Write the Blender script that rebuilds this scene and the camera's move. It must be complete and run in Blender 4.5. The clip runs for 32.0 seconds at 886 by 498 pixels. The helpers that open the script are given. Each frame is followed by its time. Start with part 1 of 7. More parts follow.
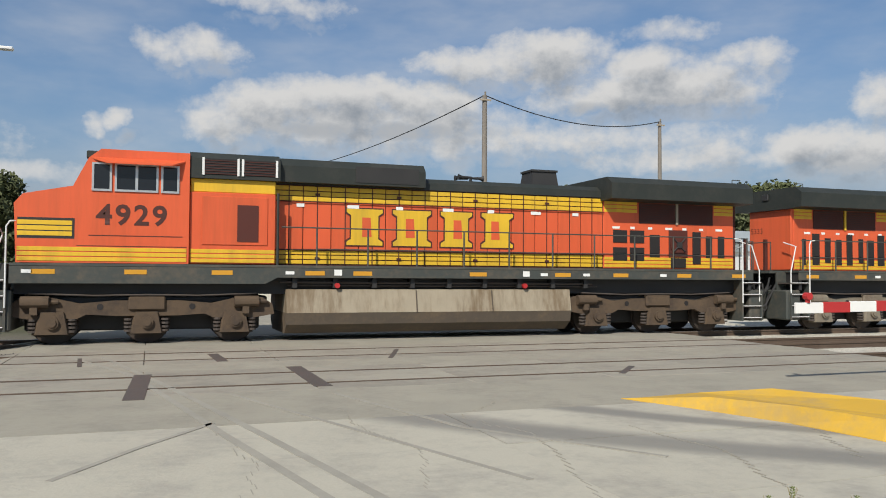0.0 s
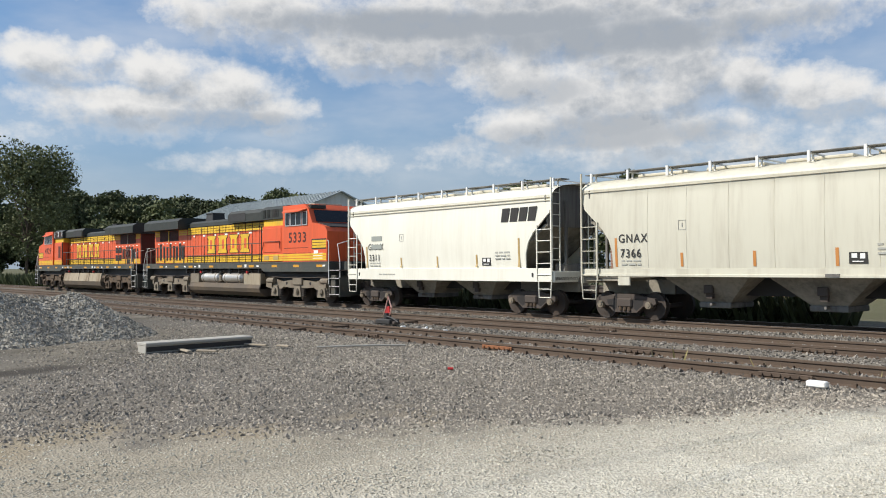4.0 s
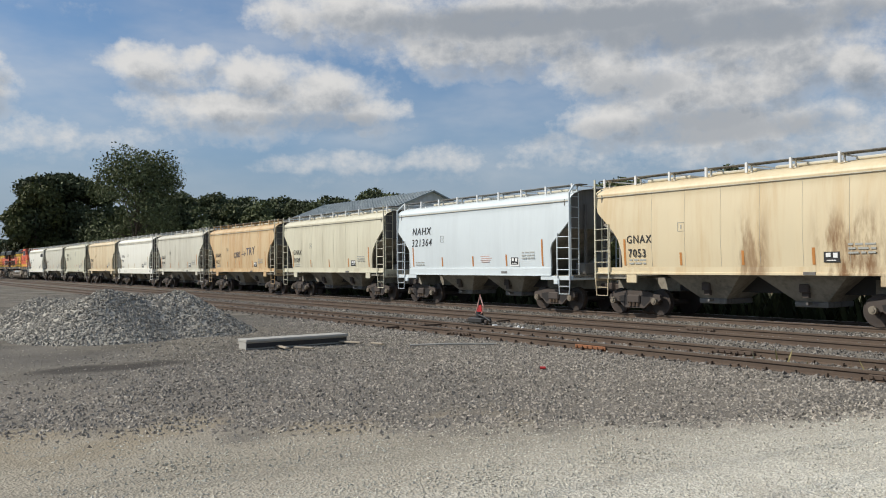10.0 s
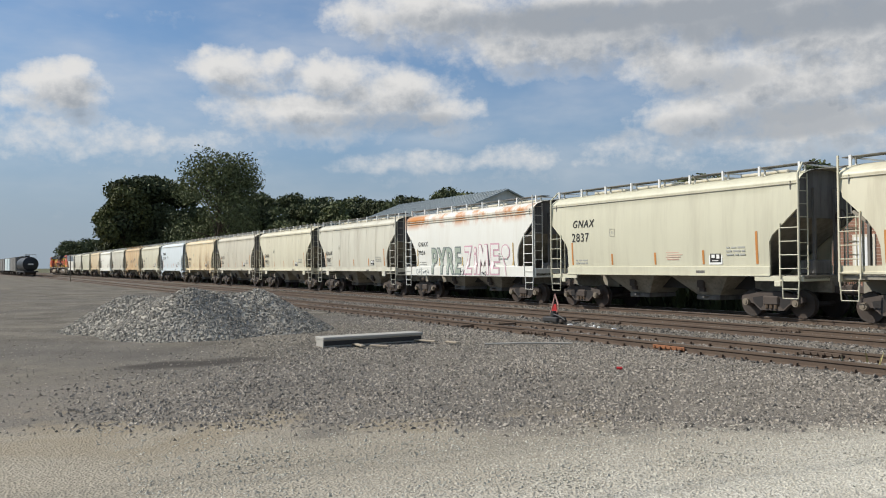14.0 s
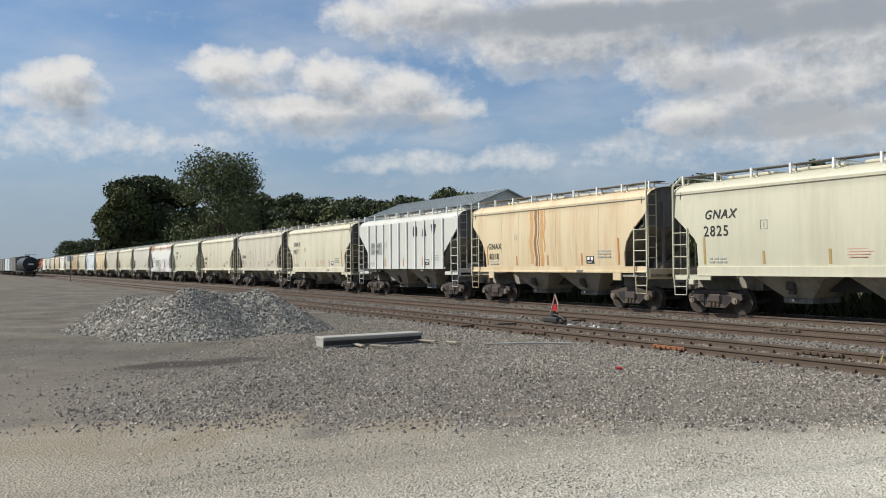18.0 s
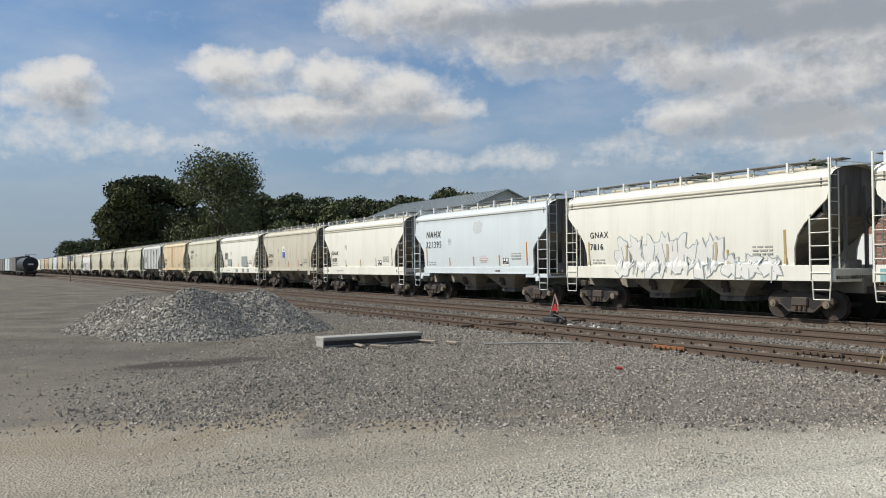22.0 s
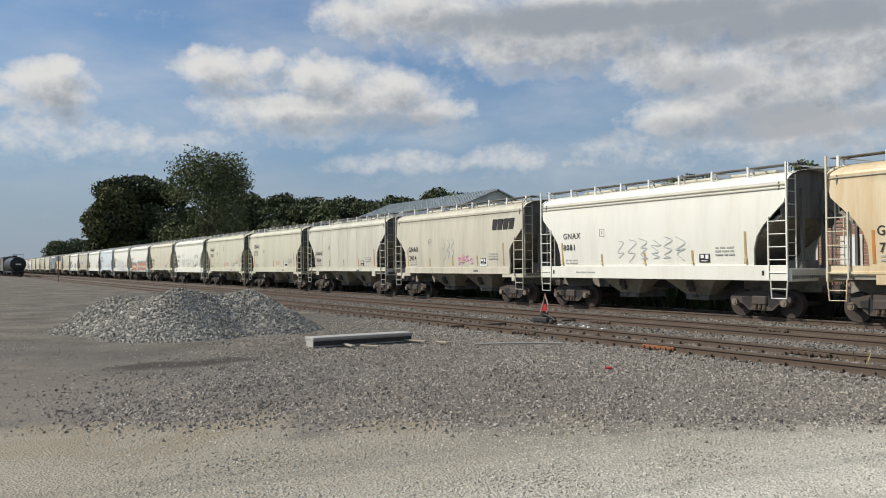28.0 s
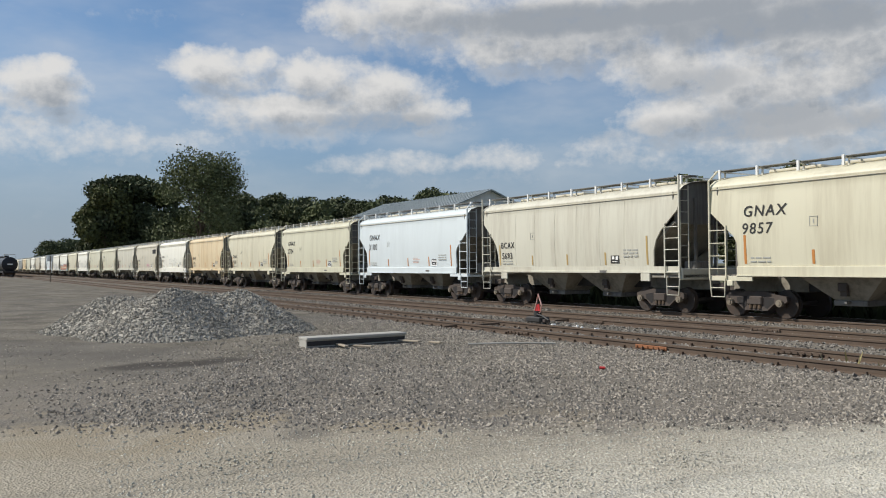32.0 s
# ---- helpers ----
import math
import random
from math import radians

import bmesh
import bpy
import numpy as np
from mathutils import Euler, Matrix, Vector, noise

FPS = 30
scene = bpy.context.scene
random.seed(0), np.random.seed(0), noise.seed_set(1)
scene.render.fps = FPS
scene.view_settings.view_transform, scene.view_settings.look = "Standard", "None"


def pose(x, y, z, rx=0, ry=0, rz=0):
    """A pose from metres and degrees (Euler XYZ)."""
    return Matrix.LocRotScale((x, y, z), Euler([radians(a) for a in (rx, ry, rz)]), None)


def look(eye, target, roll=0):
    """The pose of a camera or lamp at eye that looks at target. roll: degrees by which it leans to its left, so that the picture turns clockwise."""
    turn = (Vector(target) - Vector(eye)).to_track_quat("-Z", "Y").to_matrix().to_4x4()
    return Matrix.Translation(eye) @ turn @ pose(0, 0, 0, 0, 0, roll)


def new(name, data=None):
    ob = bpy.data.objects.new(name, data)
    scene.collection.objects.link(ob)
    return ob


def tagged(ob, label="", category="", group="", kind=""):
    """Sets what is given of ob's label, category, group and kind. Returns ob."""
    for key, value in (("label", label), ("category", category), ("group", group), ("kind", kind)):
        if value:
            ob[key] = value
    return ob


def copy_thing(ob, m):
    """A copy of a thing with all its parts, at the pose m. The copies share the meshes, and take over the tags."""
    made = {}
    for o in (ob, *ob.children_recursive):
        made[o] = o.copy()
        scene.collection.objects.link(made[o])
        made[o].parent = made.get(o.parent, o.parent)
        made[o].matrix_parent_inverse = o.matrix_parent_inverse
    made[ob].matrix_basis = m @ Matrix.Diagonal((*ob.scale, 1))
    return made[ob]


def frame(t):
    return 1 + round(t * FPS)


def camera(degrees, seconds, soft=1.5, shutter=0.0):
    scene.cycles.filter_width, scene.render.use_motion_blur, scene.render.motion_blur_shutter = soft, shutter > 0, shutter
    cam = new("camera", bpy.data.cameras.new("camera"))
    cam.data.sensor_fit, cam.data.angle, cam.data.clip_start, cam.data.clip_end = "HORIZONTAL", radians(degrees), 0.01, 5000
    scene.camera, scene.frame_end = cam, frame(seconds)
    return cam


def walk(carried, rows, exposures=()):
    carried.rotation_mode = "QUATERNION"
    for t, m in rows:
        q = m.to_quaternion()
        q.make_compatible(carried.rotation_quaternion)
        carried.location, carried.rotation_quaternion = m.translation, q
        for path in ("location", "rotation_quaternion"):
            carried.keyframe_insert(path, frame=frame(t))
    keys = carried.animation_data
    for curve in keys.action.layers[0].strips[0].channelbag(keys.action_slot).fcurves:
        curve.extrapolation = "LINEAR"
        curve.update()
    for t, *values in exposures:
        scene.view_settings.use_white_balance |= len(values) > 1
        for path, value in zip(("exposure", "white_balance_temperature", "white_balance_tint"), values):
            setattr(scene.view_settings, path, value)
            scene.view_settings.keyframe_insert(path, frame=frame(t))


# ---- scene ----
cam = camera(56.8, 32.0, soft=1.0)
# seconds, heading (0 faces square to the tracks, left positive), tilt up, roll
HEADINGS = [(0, -19.6, 1.9, -0.35), (0.3, -8.6, 1.85, -0.4), (0.5, -1.6, 1.74, -0.4), (0.8, 9.4, 1.6, -0.3), (1.0, 14.4, 1.5, -0.25), (1.5, 24.3, 1.42, -0.2),
            (2.0, 33.3, 1.42, -0.1), (2.5, 41.1, 1.36, 0.05), (3.2, 46.4, 1.28, 0.2), (4.5, 48.2, 1.2, 0.3), (5.0, 48.33, 1.2, 0.3), (6.0, 48.47, 1.2, 0.3),
            (6.5, 49.4, 1.19, 0.32), (7.0, 50.7, 1.18, 0.34), (7.5, 52.05, 1.17, 0.36), (8.0, 54.44, 1.16, 0.38), (9.0, 54.44, 1.16, 0.38), (10.0, 54.44, 1.16, 0.38),
            (10.7, 54.5, 1.16, 0.38), (11.0, 54.8, 1.15, 0.38), (11.5, 56.2, 1.14, 0.4), (12.0, 57.55, 1.13, 0.42), (12.5, 59.63, 1.12, 0.43), (13.0, 59.63, 1.12, 0.43),
            (25.5, 59.63, 1.12, 0.43), (26.5, 59.3, 1.12, 0.43), (27.5, 58.94, 1.12, 0.43), (28.0, 58.94, 1.12, 0.43), (31.4, 58.94, 1.12, 0.43), (32.0, 58.48, 1.12, 0.43)]
EYE = 1.68
walk(cam, [(t, pose(0, 0, EYE, 90 + p, r, y)) for t, y, p, r in HEADINGS], ((0, -.14), (.5, -.08), (1, .04), (2, .14), (3.5, .2), (5, .2), (6, .0), (9, -.08), (13, .02), (18, .04), (23, -.05), (32, -.03)))

# how far the rear of the second engine has gone to the left along the track, in metres
TRAIN = [(0, -41.2), (1, -23.4), (2, -6.05), (2.5, 2.9), (3.5, 20.95), (4.5, 39.0), (5, 47.95), (6, 65.15), (7, 82.8), (8, 100.7), (9, 118.25), (10, 135.9), (11, 153.6), (12, 171.2), (13, 188.8), (14, 206.6), (17, 259.3), (18, 276.7),
         (19, 294.2), (20, 311.6), (21, 328.95), (22, 346.4), (23, 363.6), (24, 380.9), (25, 398.3), (28, 449.8), (29, 466.75), (30, 483.8), (31, 500.8), (32, 517.6)]
CAR, ENGINE, TRACK = 12.8, 22.6, 22.4
# ---- sky, clouds and sun ----
SUN = Vector((-0.6, -0.8, 0.87)).normalized()
world = bpy.data.worlds.new("sky")
scene.world = world
world.use_nodes = True
wn, wl = world.node_tree.nodes, world.node_tree.links
wn.clear()


def wire(links, value, socket):
    if isinstance(value, bpy.types.NodeSocket):
        links.new(value, socket)
    else:
        socket.default_value = value


def calc(tree, op, a, b=0.0, c=0.0, clamp=False):
    n = tree.nodes.new("ShaderNodeMath")
    n.operation, n.use_clamp = op, clamp
    for i, v in enumerate((a, b, c)):
        wire(tree.links, v, n.inputs[i])
    return n.outputs[0]


def vcalc(tree, op, a, b=(0, 0, 0)):
    n = tree.nodes.new("ShaderNodeVectorMath")
    n.operation = op
    wire(tree.links, a, n.inputs[0])
    wire(tree.links, b, n.inputs[1])
    return n.outputs["Value"] if op in ("DOT_PRODUCT", "LENGTH") else n.outputs[0]


def ramp(tree, v, lo, hi):
    n = tree.nodes.new("ShaderNodeMapRange")
    n.interpolation_type = "SMOOTHSTEP"
    wire(tree.links, v, n.inputs[0])
    n.inputs[1].default_value, n.inputs[2].default_value = lo, hi
    return n.outputs[0]


def blend(tree, f, a, b):
    n = tree.nodes.new("ShaderNodeMix")
    n.data_type = "RGBA"
    wire(tree.links, f, n.inputs[0])
    for v, s in ((a, n.inputs[6]), (b, n.inputs[7])):
        wire(tree.links, (*v, 1) if isinstance(v, tuple) and len(v) == 3 else v, s)
    return n.outputs[2]


def cloud_noise(tree, p, scale, detail, rough=0.55, stretch=(1, 1, 1)):
    n = tree.nodes.new("ShaderNodeTexNoise")
    n.inputs["Scale"].default_value, n.inputs["Detail"].default_value, n.inputs["Roughness"].default_value = scale, detail, rough
    tree.links.new(vcalc(tree, "MULTIPLY", p, stretch), n.inputs["Vector"])
    return n.outputs[0]


# cumulus banks: heading (left of square to the tracks), height, half width, half height, weight, in degrees
BANK_WEST = [(84.7, 11.4, 2.8, 1.4, 1.0), (83.9, 12.7, 1.1, 0.6, 0.8), (86.1, 10.3, 1.9, 0.7, 0.8), (73.7, 13.1, 3.2, 1.4, 0.95), (75.5, 14.2, 0.8, 0.5, 0.7), (70.9, 13.9, 1.3, 0.7, 0.8), (67.2, 12.9, 2.9, 1.4, 1.05), (69.2, 10.6, 5.8, 1.2, 0.95), (63.3, 11.8, 4.3, 1.5, 1.0), (59.8, 10.7, 2.4, 0.9, 0.8), (83.9, 8.4, 6.2, 0.8, 0.23), (86.1, 8.8, 1.9, 0.6, 0.27)]
BANK_HIGH = [(65.3, 16.8, 1.8, 1.3, 1.0), (60.6, 17.2, 5.5, 1.8, 1.0), (54.9, 14.7, 2.9, 1.2, 1.0), (49.3, 16.1, 9.9, 2.3, 1.05), (41.8, 16.3, 11.8, 2.3, 1.05), (33.4, 14.5, 7.0, 2.5, 1.0), (36.6, 18.4, 16.7, 2.5, 1.0)]
BANK_NORTH = [(43.5, 13.1, 2.7, 1.4, 1.0), (42.4, 9.7, 3.2, 1.1, 1.05), (39.0, 10.6, 3.8, 1.6, 1.0), (35.3, 11.5, 4.3, 1.8, 1.05), (32.1, 12.2, 2.8, 1.6, 1.05), (34.0, 8.8, 5.5, 1.2, 0.9), (61.4, 7.1, 3.0, 0.5, 0.23), (54.3, 7.4, 2.2, 0.6, 0.27), (37.0, 7.6, 2.0, 0.5, 0.23)]
BANK_MIDDLE = [(31.2, 12.9, 2.7, 1.6, 1.05), (27.7, 12.1, 2.3, 1.3, 1.05), (23.3, 11.2, 3.5, 1.4, 0.95), (18.6, 10.4, 2.4, 1.0, 0.8), (36.5, 11.7, 4.5, 2.3, 1.0), (42.9, 13.2, 3.8, 1.7, 1.0), (42.2, 9.9, 3.5, 1.2, 1.0), (35.4, 9.6, 8.2, 1.1, 0.8), (31.2, 7.8, 12.7, 0.9, 0.23), (36.5, 16.2, 15.6, 2.1, 1.0), (2.3, 10.0, 0.9, 0.7, 0.75), (-2.9, 14.8, 2.4, 0.9, 0.6), (20.6, 8.7, 5.9, 0.6, 0.2)]
BANK_EAST = [(-4.4, 10.1, 2.2, 1.2, 0.95), (-7.8, 11.3, 4.2, 1.5, 1.0), (-12.4, 12.4, 4.7, 1.3, 1.0), (-17.9, 12.0, 4.3, 1.3, 1.0), (-13.9, 10.6, 9.8, 1.4, 0.95), (-21.4, 14.6, 3.5, 1.1, 0.85), (-26.5, 14.9, 4.3, 1.6, 1.0), (-33.4, 13.9, 2.6, 1.3, 1.05), (-36.7, 12.7, 4.0, 1.4, 1.05), (-33.0, 12.3, 7.1, 1.3, 0.95)]
BANK_FAR_EAST = [(-43.9, 8.5, 3.6, 1.4, 1.05), (-46.5, 7.6, 3.5, 1.3, 1.0), (-35.6, 8.0, 5.1, 0.8, 0.7), (-2.2, 15.0, 2.7, 1.0, 0.6), (3.7, 9.7, 0.7, 0.7, 0.7), (-35.0, 16.3, 2.2, 0.6, 0.5), (-40.2, 14.4, 2.1, 0.7, 0.5), (6.9, 6.3, 2.8, 0.7, 0.7), (-8.5, 18.1, 3.4, 0.6, 0.5), (-47.7, 11.1, 1.2, 1.4, 0.7), (-24.2, 9.5, 13.7, 1.0, 0.6), (-57.1, 10.7, 6.0, 2.5, 1.0)]

# thick, grey parts of the banks
SHADE = [(47.4, 16.4, 15.8, 1.2, 0.9), (36.0, 15.2, 10.9, 1.4, 0.9), (36.0, 9.5, 5.0, 1.1, 0.75), (62.9, 9.9, 5.5, 0.8, 0.7), (68.4, 9.4, 4.6, 0.5, 0.5), (55.1, 15.7, 3.5, 0.7, 0.5), (84.5, 10.2, 2.6, 0.5, 0.4), (73.3, 11.8, 2.6, 0.5, 0.4), (36.5, 15.5, 15.6, 1.1, 0.85), (37.2, 8.9, 9.6, 1.0, 0.7), (41.5, 11.9, 3.9, 1.0, 0.6), (21.8, 9.5, 4.7, 0.6, 0.5), (-14.3, 10.0, 9.4, 0.7, 0.6), (-33.7, 11.4, 6.7, 0.6, 0.55), (-44.9, 6.9, 3.9, 0.6, 0.5)]

cloud = bpy.data.node_groups.new("cloud_density", "ShaderNodeTree")
cloud.interface.new_socket("Place", in_out="INPUT", socket_type="NodeSocketVector")
cloud.interface.new_socket("Density", in_out="OUTPUT", socket_type="NodeSocketFloat")
gi, go = cloud.nodes.new("NodeGroupInput"), cloud.nodes.new("NodeGroupOutput")
place = gi.outputs[0]
wob = cloud.nodes.new("ShaderNodeTexNoise")
wob.inputs["Scale"].default_value, wob.inputs["Detail"].default_value = 0.4, 6
cloud.links.new(place, wob.inputs["Vector"])
bent = vcalc(cloud, "ADD", place, vcalc(cloud, "MULTIPLY", vcalc(cloud, "SUBTRACT", wob.outputs["Color"], (.5, .5, .5)), (3.2, 1.9, 0)))
field = None
for az, el, ra, re, w in BANK_WEST + BANK_HIGH + BANK_NORTH + BANK_MIDDLE + BANK_EAST + BANK_FAR_EAST:
    off = vcalc(cloud, "MULTIPLY", vcalc(cloud, "SUBTRACT", bent, (az, el, 0)), (1 / ra, 1 / re, 0))
    lump = calc(cloud, "MULTIPLY_ADD", vcalc(cloud, "DOT_PRODUCT", off, off), -w * .62, w * .85)
    field = lump if field is None else calc(cloud, "SMOOTH_MAX", field, lump, 0.25)
field = calc(cloud, "MAXIMUM", field, -0.6)
fine = cloud_noise(cloud, place, 0.42, 8, 0.62, (1, 1.25, 1))
veil = cloud_noise(cloud, place, 0.07, 5, 0.55, (1, 2.6, 1))
body = calc(cloud, "MULTIPLY_ADD", calc(cloud, "SUBTRACT", fine, .5), 1.9, field)
curl = cloud_noise(cloud, place, 1.5, 6, 0.6, (1, 1.2, 1))
body = calc(cloud, "MULTIPLY_ADD", calc(cloud, "SUBTRACT", curl, .5), .42, body)
body = calc(cloud, "MAXIMUM", body, calc(cloud, "MULTIPLY_ADD", veil, 1.5, -1.0))
cloud.links.new(body, go.inputs[0])

tc = wn.new("ShaderNodeTexCoord")
sep = wn.new("ShaderNodeSeparateXYZ")
wl.new(tc.outputs["Generated"], sep.inputs[0])
wt = world.node_tree
az = calc(wt, "MULTIPLY", calc(wt, "ARCTAN2", calc(wt, "MULTIPLY", sep.outputs[0], -1), sep.outputs[1]), 57.2958)
el = calc(wt, "MULTIPLY", calc(wt, "ARCSINE", sep.outputs[2]), 57.2958)
comb = wn.new("ShaderNodeCombineXYZ")
wl.new(az, comb.inputs[0]), wl.new(el, comb.inputs[1])


def density(p):
    g = wn.new("ShaderNodeGroup")
    g.node_tree = cloud
    wl.new(p, g.inputs[0])
    return g.outputs[0]


here = density(comb.outputs[0])
sunward = density(vcalc(wt, "ADD", comb.outputs[0], (.7, 1.15, 0)))
cover = calc(wt, "MAXIMUM", calc(wt, "MULTIPLY", ramp(wt, here, -0.55, 0.8), 0.95), calc(wt, "MULTIPLY", ramp(wt, sunward, -0.2, 1.2), 0.75))
grey = cloud_noise(wt, comb.outputs[0], 0.32, 6, 0.6)
thick = ramp(wt, calc(wt, "MULTIPLY_ADD", calc(wt, "SUBTRACT", grey, .5), 1.3, sunward), -0.1, 1.6)
for az_, el_, ra, re, w in SHADE:
    off = vcalc(wt, "MULTIPLY", vcalc(wt, "SUBTRACT", comb.outputs[0], (az_, el_, 0)), (1 / ra, 1 / re, 0))
    thick = calc(wt, "MAXIMUM", thick, calc(wt, "MULTIPLY", ramp(wt, calc(wt, "MULTIPLY_ADD", calc(wt, "SUBTRACT", grey, .5), 2.2, vcalc(wt, "DOT_PRODUCT", off, off)), 1.7, .1), w))
sky = wn.new("ShaderNodeTexSky")
sky.sky_type, sky.sun_disc, sky.sun_elevation, sky.sun_rotation = "NISHITA", False, math.asin(SUN.z), radians(217)
sky.dust_density, sky.ozone_density, sky.air_density = 1.0, 2.0, 1.0
SKY = 0.088
white = blend(wt, thick, (8.6, 8.45, 8.2), (3.4, 3.75, 4.2))
clear = vcalc(wt, "MULTIPLY", sky.outputs[0], (0.70, 0.98, 1.22))
hazed = blend(wt, calc(wt, "MULTIPLY_ADD", ramp(wt, el, 17.0, 0.0), 0.56, 0.24), clear, (3.1, 4.15, 5.4))
hazed = blend(wt, calc(wt, "MULTIPLY", ramp(wt, el, 9.0, 1.0), 0.5), hazed, (4.0, 4.45, 5.05))
hazed = blend(wt, ramp(wt, el, -0.5, -3.0), hazed, (1.5, 1.5, 1.45))
paint = blend(wt, calc(wt, "MULTIPLY", cover, ramp(wt, el, 1.0, 8.0)), hazed, white)
bg = wn.new("ShaderNodeBackground")
bg.inputs["Strength"].default_value = SKY
wo = wn.new("ShaderNodeOutputWorld")
wl.new(paint, bg.inputs[0])
wl.new(bg.outputs[0], wo.inputs[0])

sun = new("sun", bpy.data.lights.new("sun", "SUN"))
sun.data.energy, sun.data.angle, sun.data.color = 4.7, radians(0.55), (1.0, 0.94, 0.85)
sun.matrix_world = look(SUN * 60, (0, 0, 0))
scene.view_settings.exposure = 0.0
# ---- building tools ----
class Build:
    """Collects the corners and faces of one mesh."""

    def __init__(self):
        self.v, self.f = [], []

    def add(self, verts, faces):
        n = len(self.v)
        self.v += [tuple(p) for p in verts]
        self.f += [tuple(i + n for i in f) for f in faces]
        return self

    def box(self, x0, x1, y0, y1, z0, z1, e=0.0):
        x0, x1, y0, y1, z0, z1 = min(x0, x1), max(x0, x1), min(y0, y1), max(y0, y1), min(z0, z1), max(z0, z1)
        if not e:
            v = [(x, y, z) for x in (x0, x1) for y in (y0, y1) for z in (z0, z1)]
            return self.add(v, [(0, 1, 3, 2), (4, 6, 7, 5), (0, 4, 5, 1), (2, 3, 7, 6), (0, 2, 6, 4), (1, 5, 7, 3)])
        e = min(e, (x1 - x0) / 3, (y1 - y0) / 3, (z1 - z0) / 3)
        bm = bmesh.new()
        bmesh.ops.create_cube(bm, size=1, matrix=Matrix.Translation(((x0 + x1) / 2, (y0 + y1) / 2, (z0 + z1) / 2)) @ Matrix.Diagonal((x1 - x0, y1 - y0, z1 - z0, 1)))
        bmesh.ops.bevel(bm, geom=bm.edges[:], offset=e, segments=1, affect="EDGES")
        bm.verts.index_update()
        self.add([p.co for p in bm.verts], [[p.index for p in f.verts] for f in bm.faces])
        bm.free()
        return self

    def cyl(self, a, b, r, n=10, r2=None):
        a, b = Vector(a), Vector(b)
        r2 = r if r2 is None else r2
        d = (b - a).normalized()
        u = d.cross((0, 0, 1) if abs(d.z) < .9 else (1, 0, 0)).normalized()
        w = d.cross(u)
        ring = [(math.cos(2 * math.pi * i / n), math.sin(2 * math.pi * i / n)) for i in range(n)]
        v = [a + u * c * r + w * s * r for c, s in ring] + [b + u * c * r2 + w * s * r2 for c, s in ring]
        return self.add(v, [(i, (i + 1) % n, n + (i + 1) % n, n + i) for i in range(n)] + [tuple(range(n))[::-1], tuple(range(n, 2 * n))])

    def tube(self, path, r, n=6):
        """One bent rod along the points of a path."""
        pts = [Vector(q) for q in path]
        u, rings = None, []
        for i, q in enumerate(pts):
            d = (pts[min(i + 1, len(pts) - 1)] - pts[max(i - 1, 0)])
            d = d.normalized() if d.length > 1e-6 else (q - pts[i - 1]).normalized()
            if u is None:
                u = d.cross((0, 0, 1) if abs(d.z) < .9 else (1, 0, 0))
            u = (u - d * u.dot(d)).normalized()
            w = d.cross(u)
            rings += [q + u * r * math.cos(2 * math.pi * k / n) + w * r * math.sin(2 * math.pi * k / n) for k in range(n)]
        m = len(pts)
        f = [(i * n + k, i * n + (k + 1) % n, (i + 1) * n + (k + 1) % n, (i + 1) * n + k) for i in range(m - 1) for k in range(n)]
        return self.add(rings, f + [tuple(range(n))[::-1], tuple(range((m - 1) * n, m * n))])

    def run(self, loop, x0, x1):
        """A closed outline of (y, z) drawn out along x."""
        n = len(loop)
        v = [(x0, y, z) for y, z in loop] + [(x1, y, z) for y, z in loop]
        return self.add(v, [(i, (i + 1) % n, n + (i + 1) % n, n + i) for i in range(n)] + [tuple(range(n))[::-1], tuple(range(n, 2 * n))])

    def plate(self, loop, y0, y1):
        """A closed outline of (x, z) drawn out along y."""
        n = len(loop)
        v = [(x, y0, z) for x, z in loop] + [(x, y1, z) for x, z in loop]
        return self.add(v, [(i, (i + 1) % n, n + (i + 1) % n, n + i) for i in range(n)] + [tuple(range(n))[::-1], tuple(range(n, 2 * n))])

    def slab(self, loop, z0, z1):
        """A closed outline of (x, y) raised from z0 to z1."""
        n = len(loop)
        v = [(x, y, z0) for x, y in loop] + [(x, y, z1) for x, y in loop]
        return self.add(v, [(i, (i + 1) % n, n + (i + 1) % n, n + i) for i in range(n)] + [tuple(range(n))[::-1], tuple(range(n, 2 * n))])

    def frustum(self, x0, x1, y, z1, a0, a1, b, z0):
        v = [(x0, -y, z1), (x1, -y, z1), (x1, y, z1), (x0, y, z1), (a0, -b, z0), (a1, -b, z0), (a1, b, z0), (a0, b, z0)]
        return self.add(v, [(0, 1, 2, 3), (7, 6, 5, 4), (0, 4, 5, 1), (1, 5, 6, 2), (2, 6, 7, 3), (3, 7, 4, 0)])

    def mesh(self, name, material=None, smooth=False):
        me = bpy.data.meshes.new(name)
        me.from_pydata(self.v, [], self.f)
        if smooth is not True:
            bm = bmesh.new()
            bm.from_mesh(me)
            bmesh.ops.recalc_face_normals(bm, faces=bm.faces)
            bm.to_mesh(me)
            bm.free()
        if smooth:
            me.shade_smooth()
            if smooth is not True:
                me.set_sharp_from_angle(angle=radians(smooth))
        if material:
            me.materials.append(material)
        return me


def part(name, b, material, parent, label="", at=None, smooth=False):
    me = b if isinstance(b, bpy.types.Mesh) else b.mesh(name, material, smooth)
    ob = new(name, me)
    ob.parent = parent
    if at is not None:
        ob.matrix_basis = at
    if label:
        ob["label"] = label
    return ob


def thing(name, label, category, at=None, group="", kind=""):
    ob = new(name)
    ob.empty_display_size = 0.3
    if at is not None:
        ob.matrix_basis = at
    return tagged(ob, label, category, group, kind)


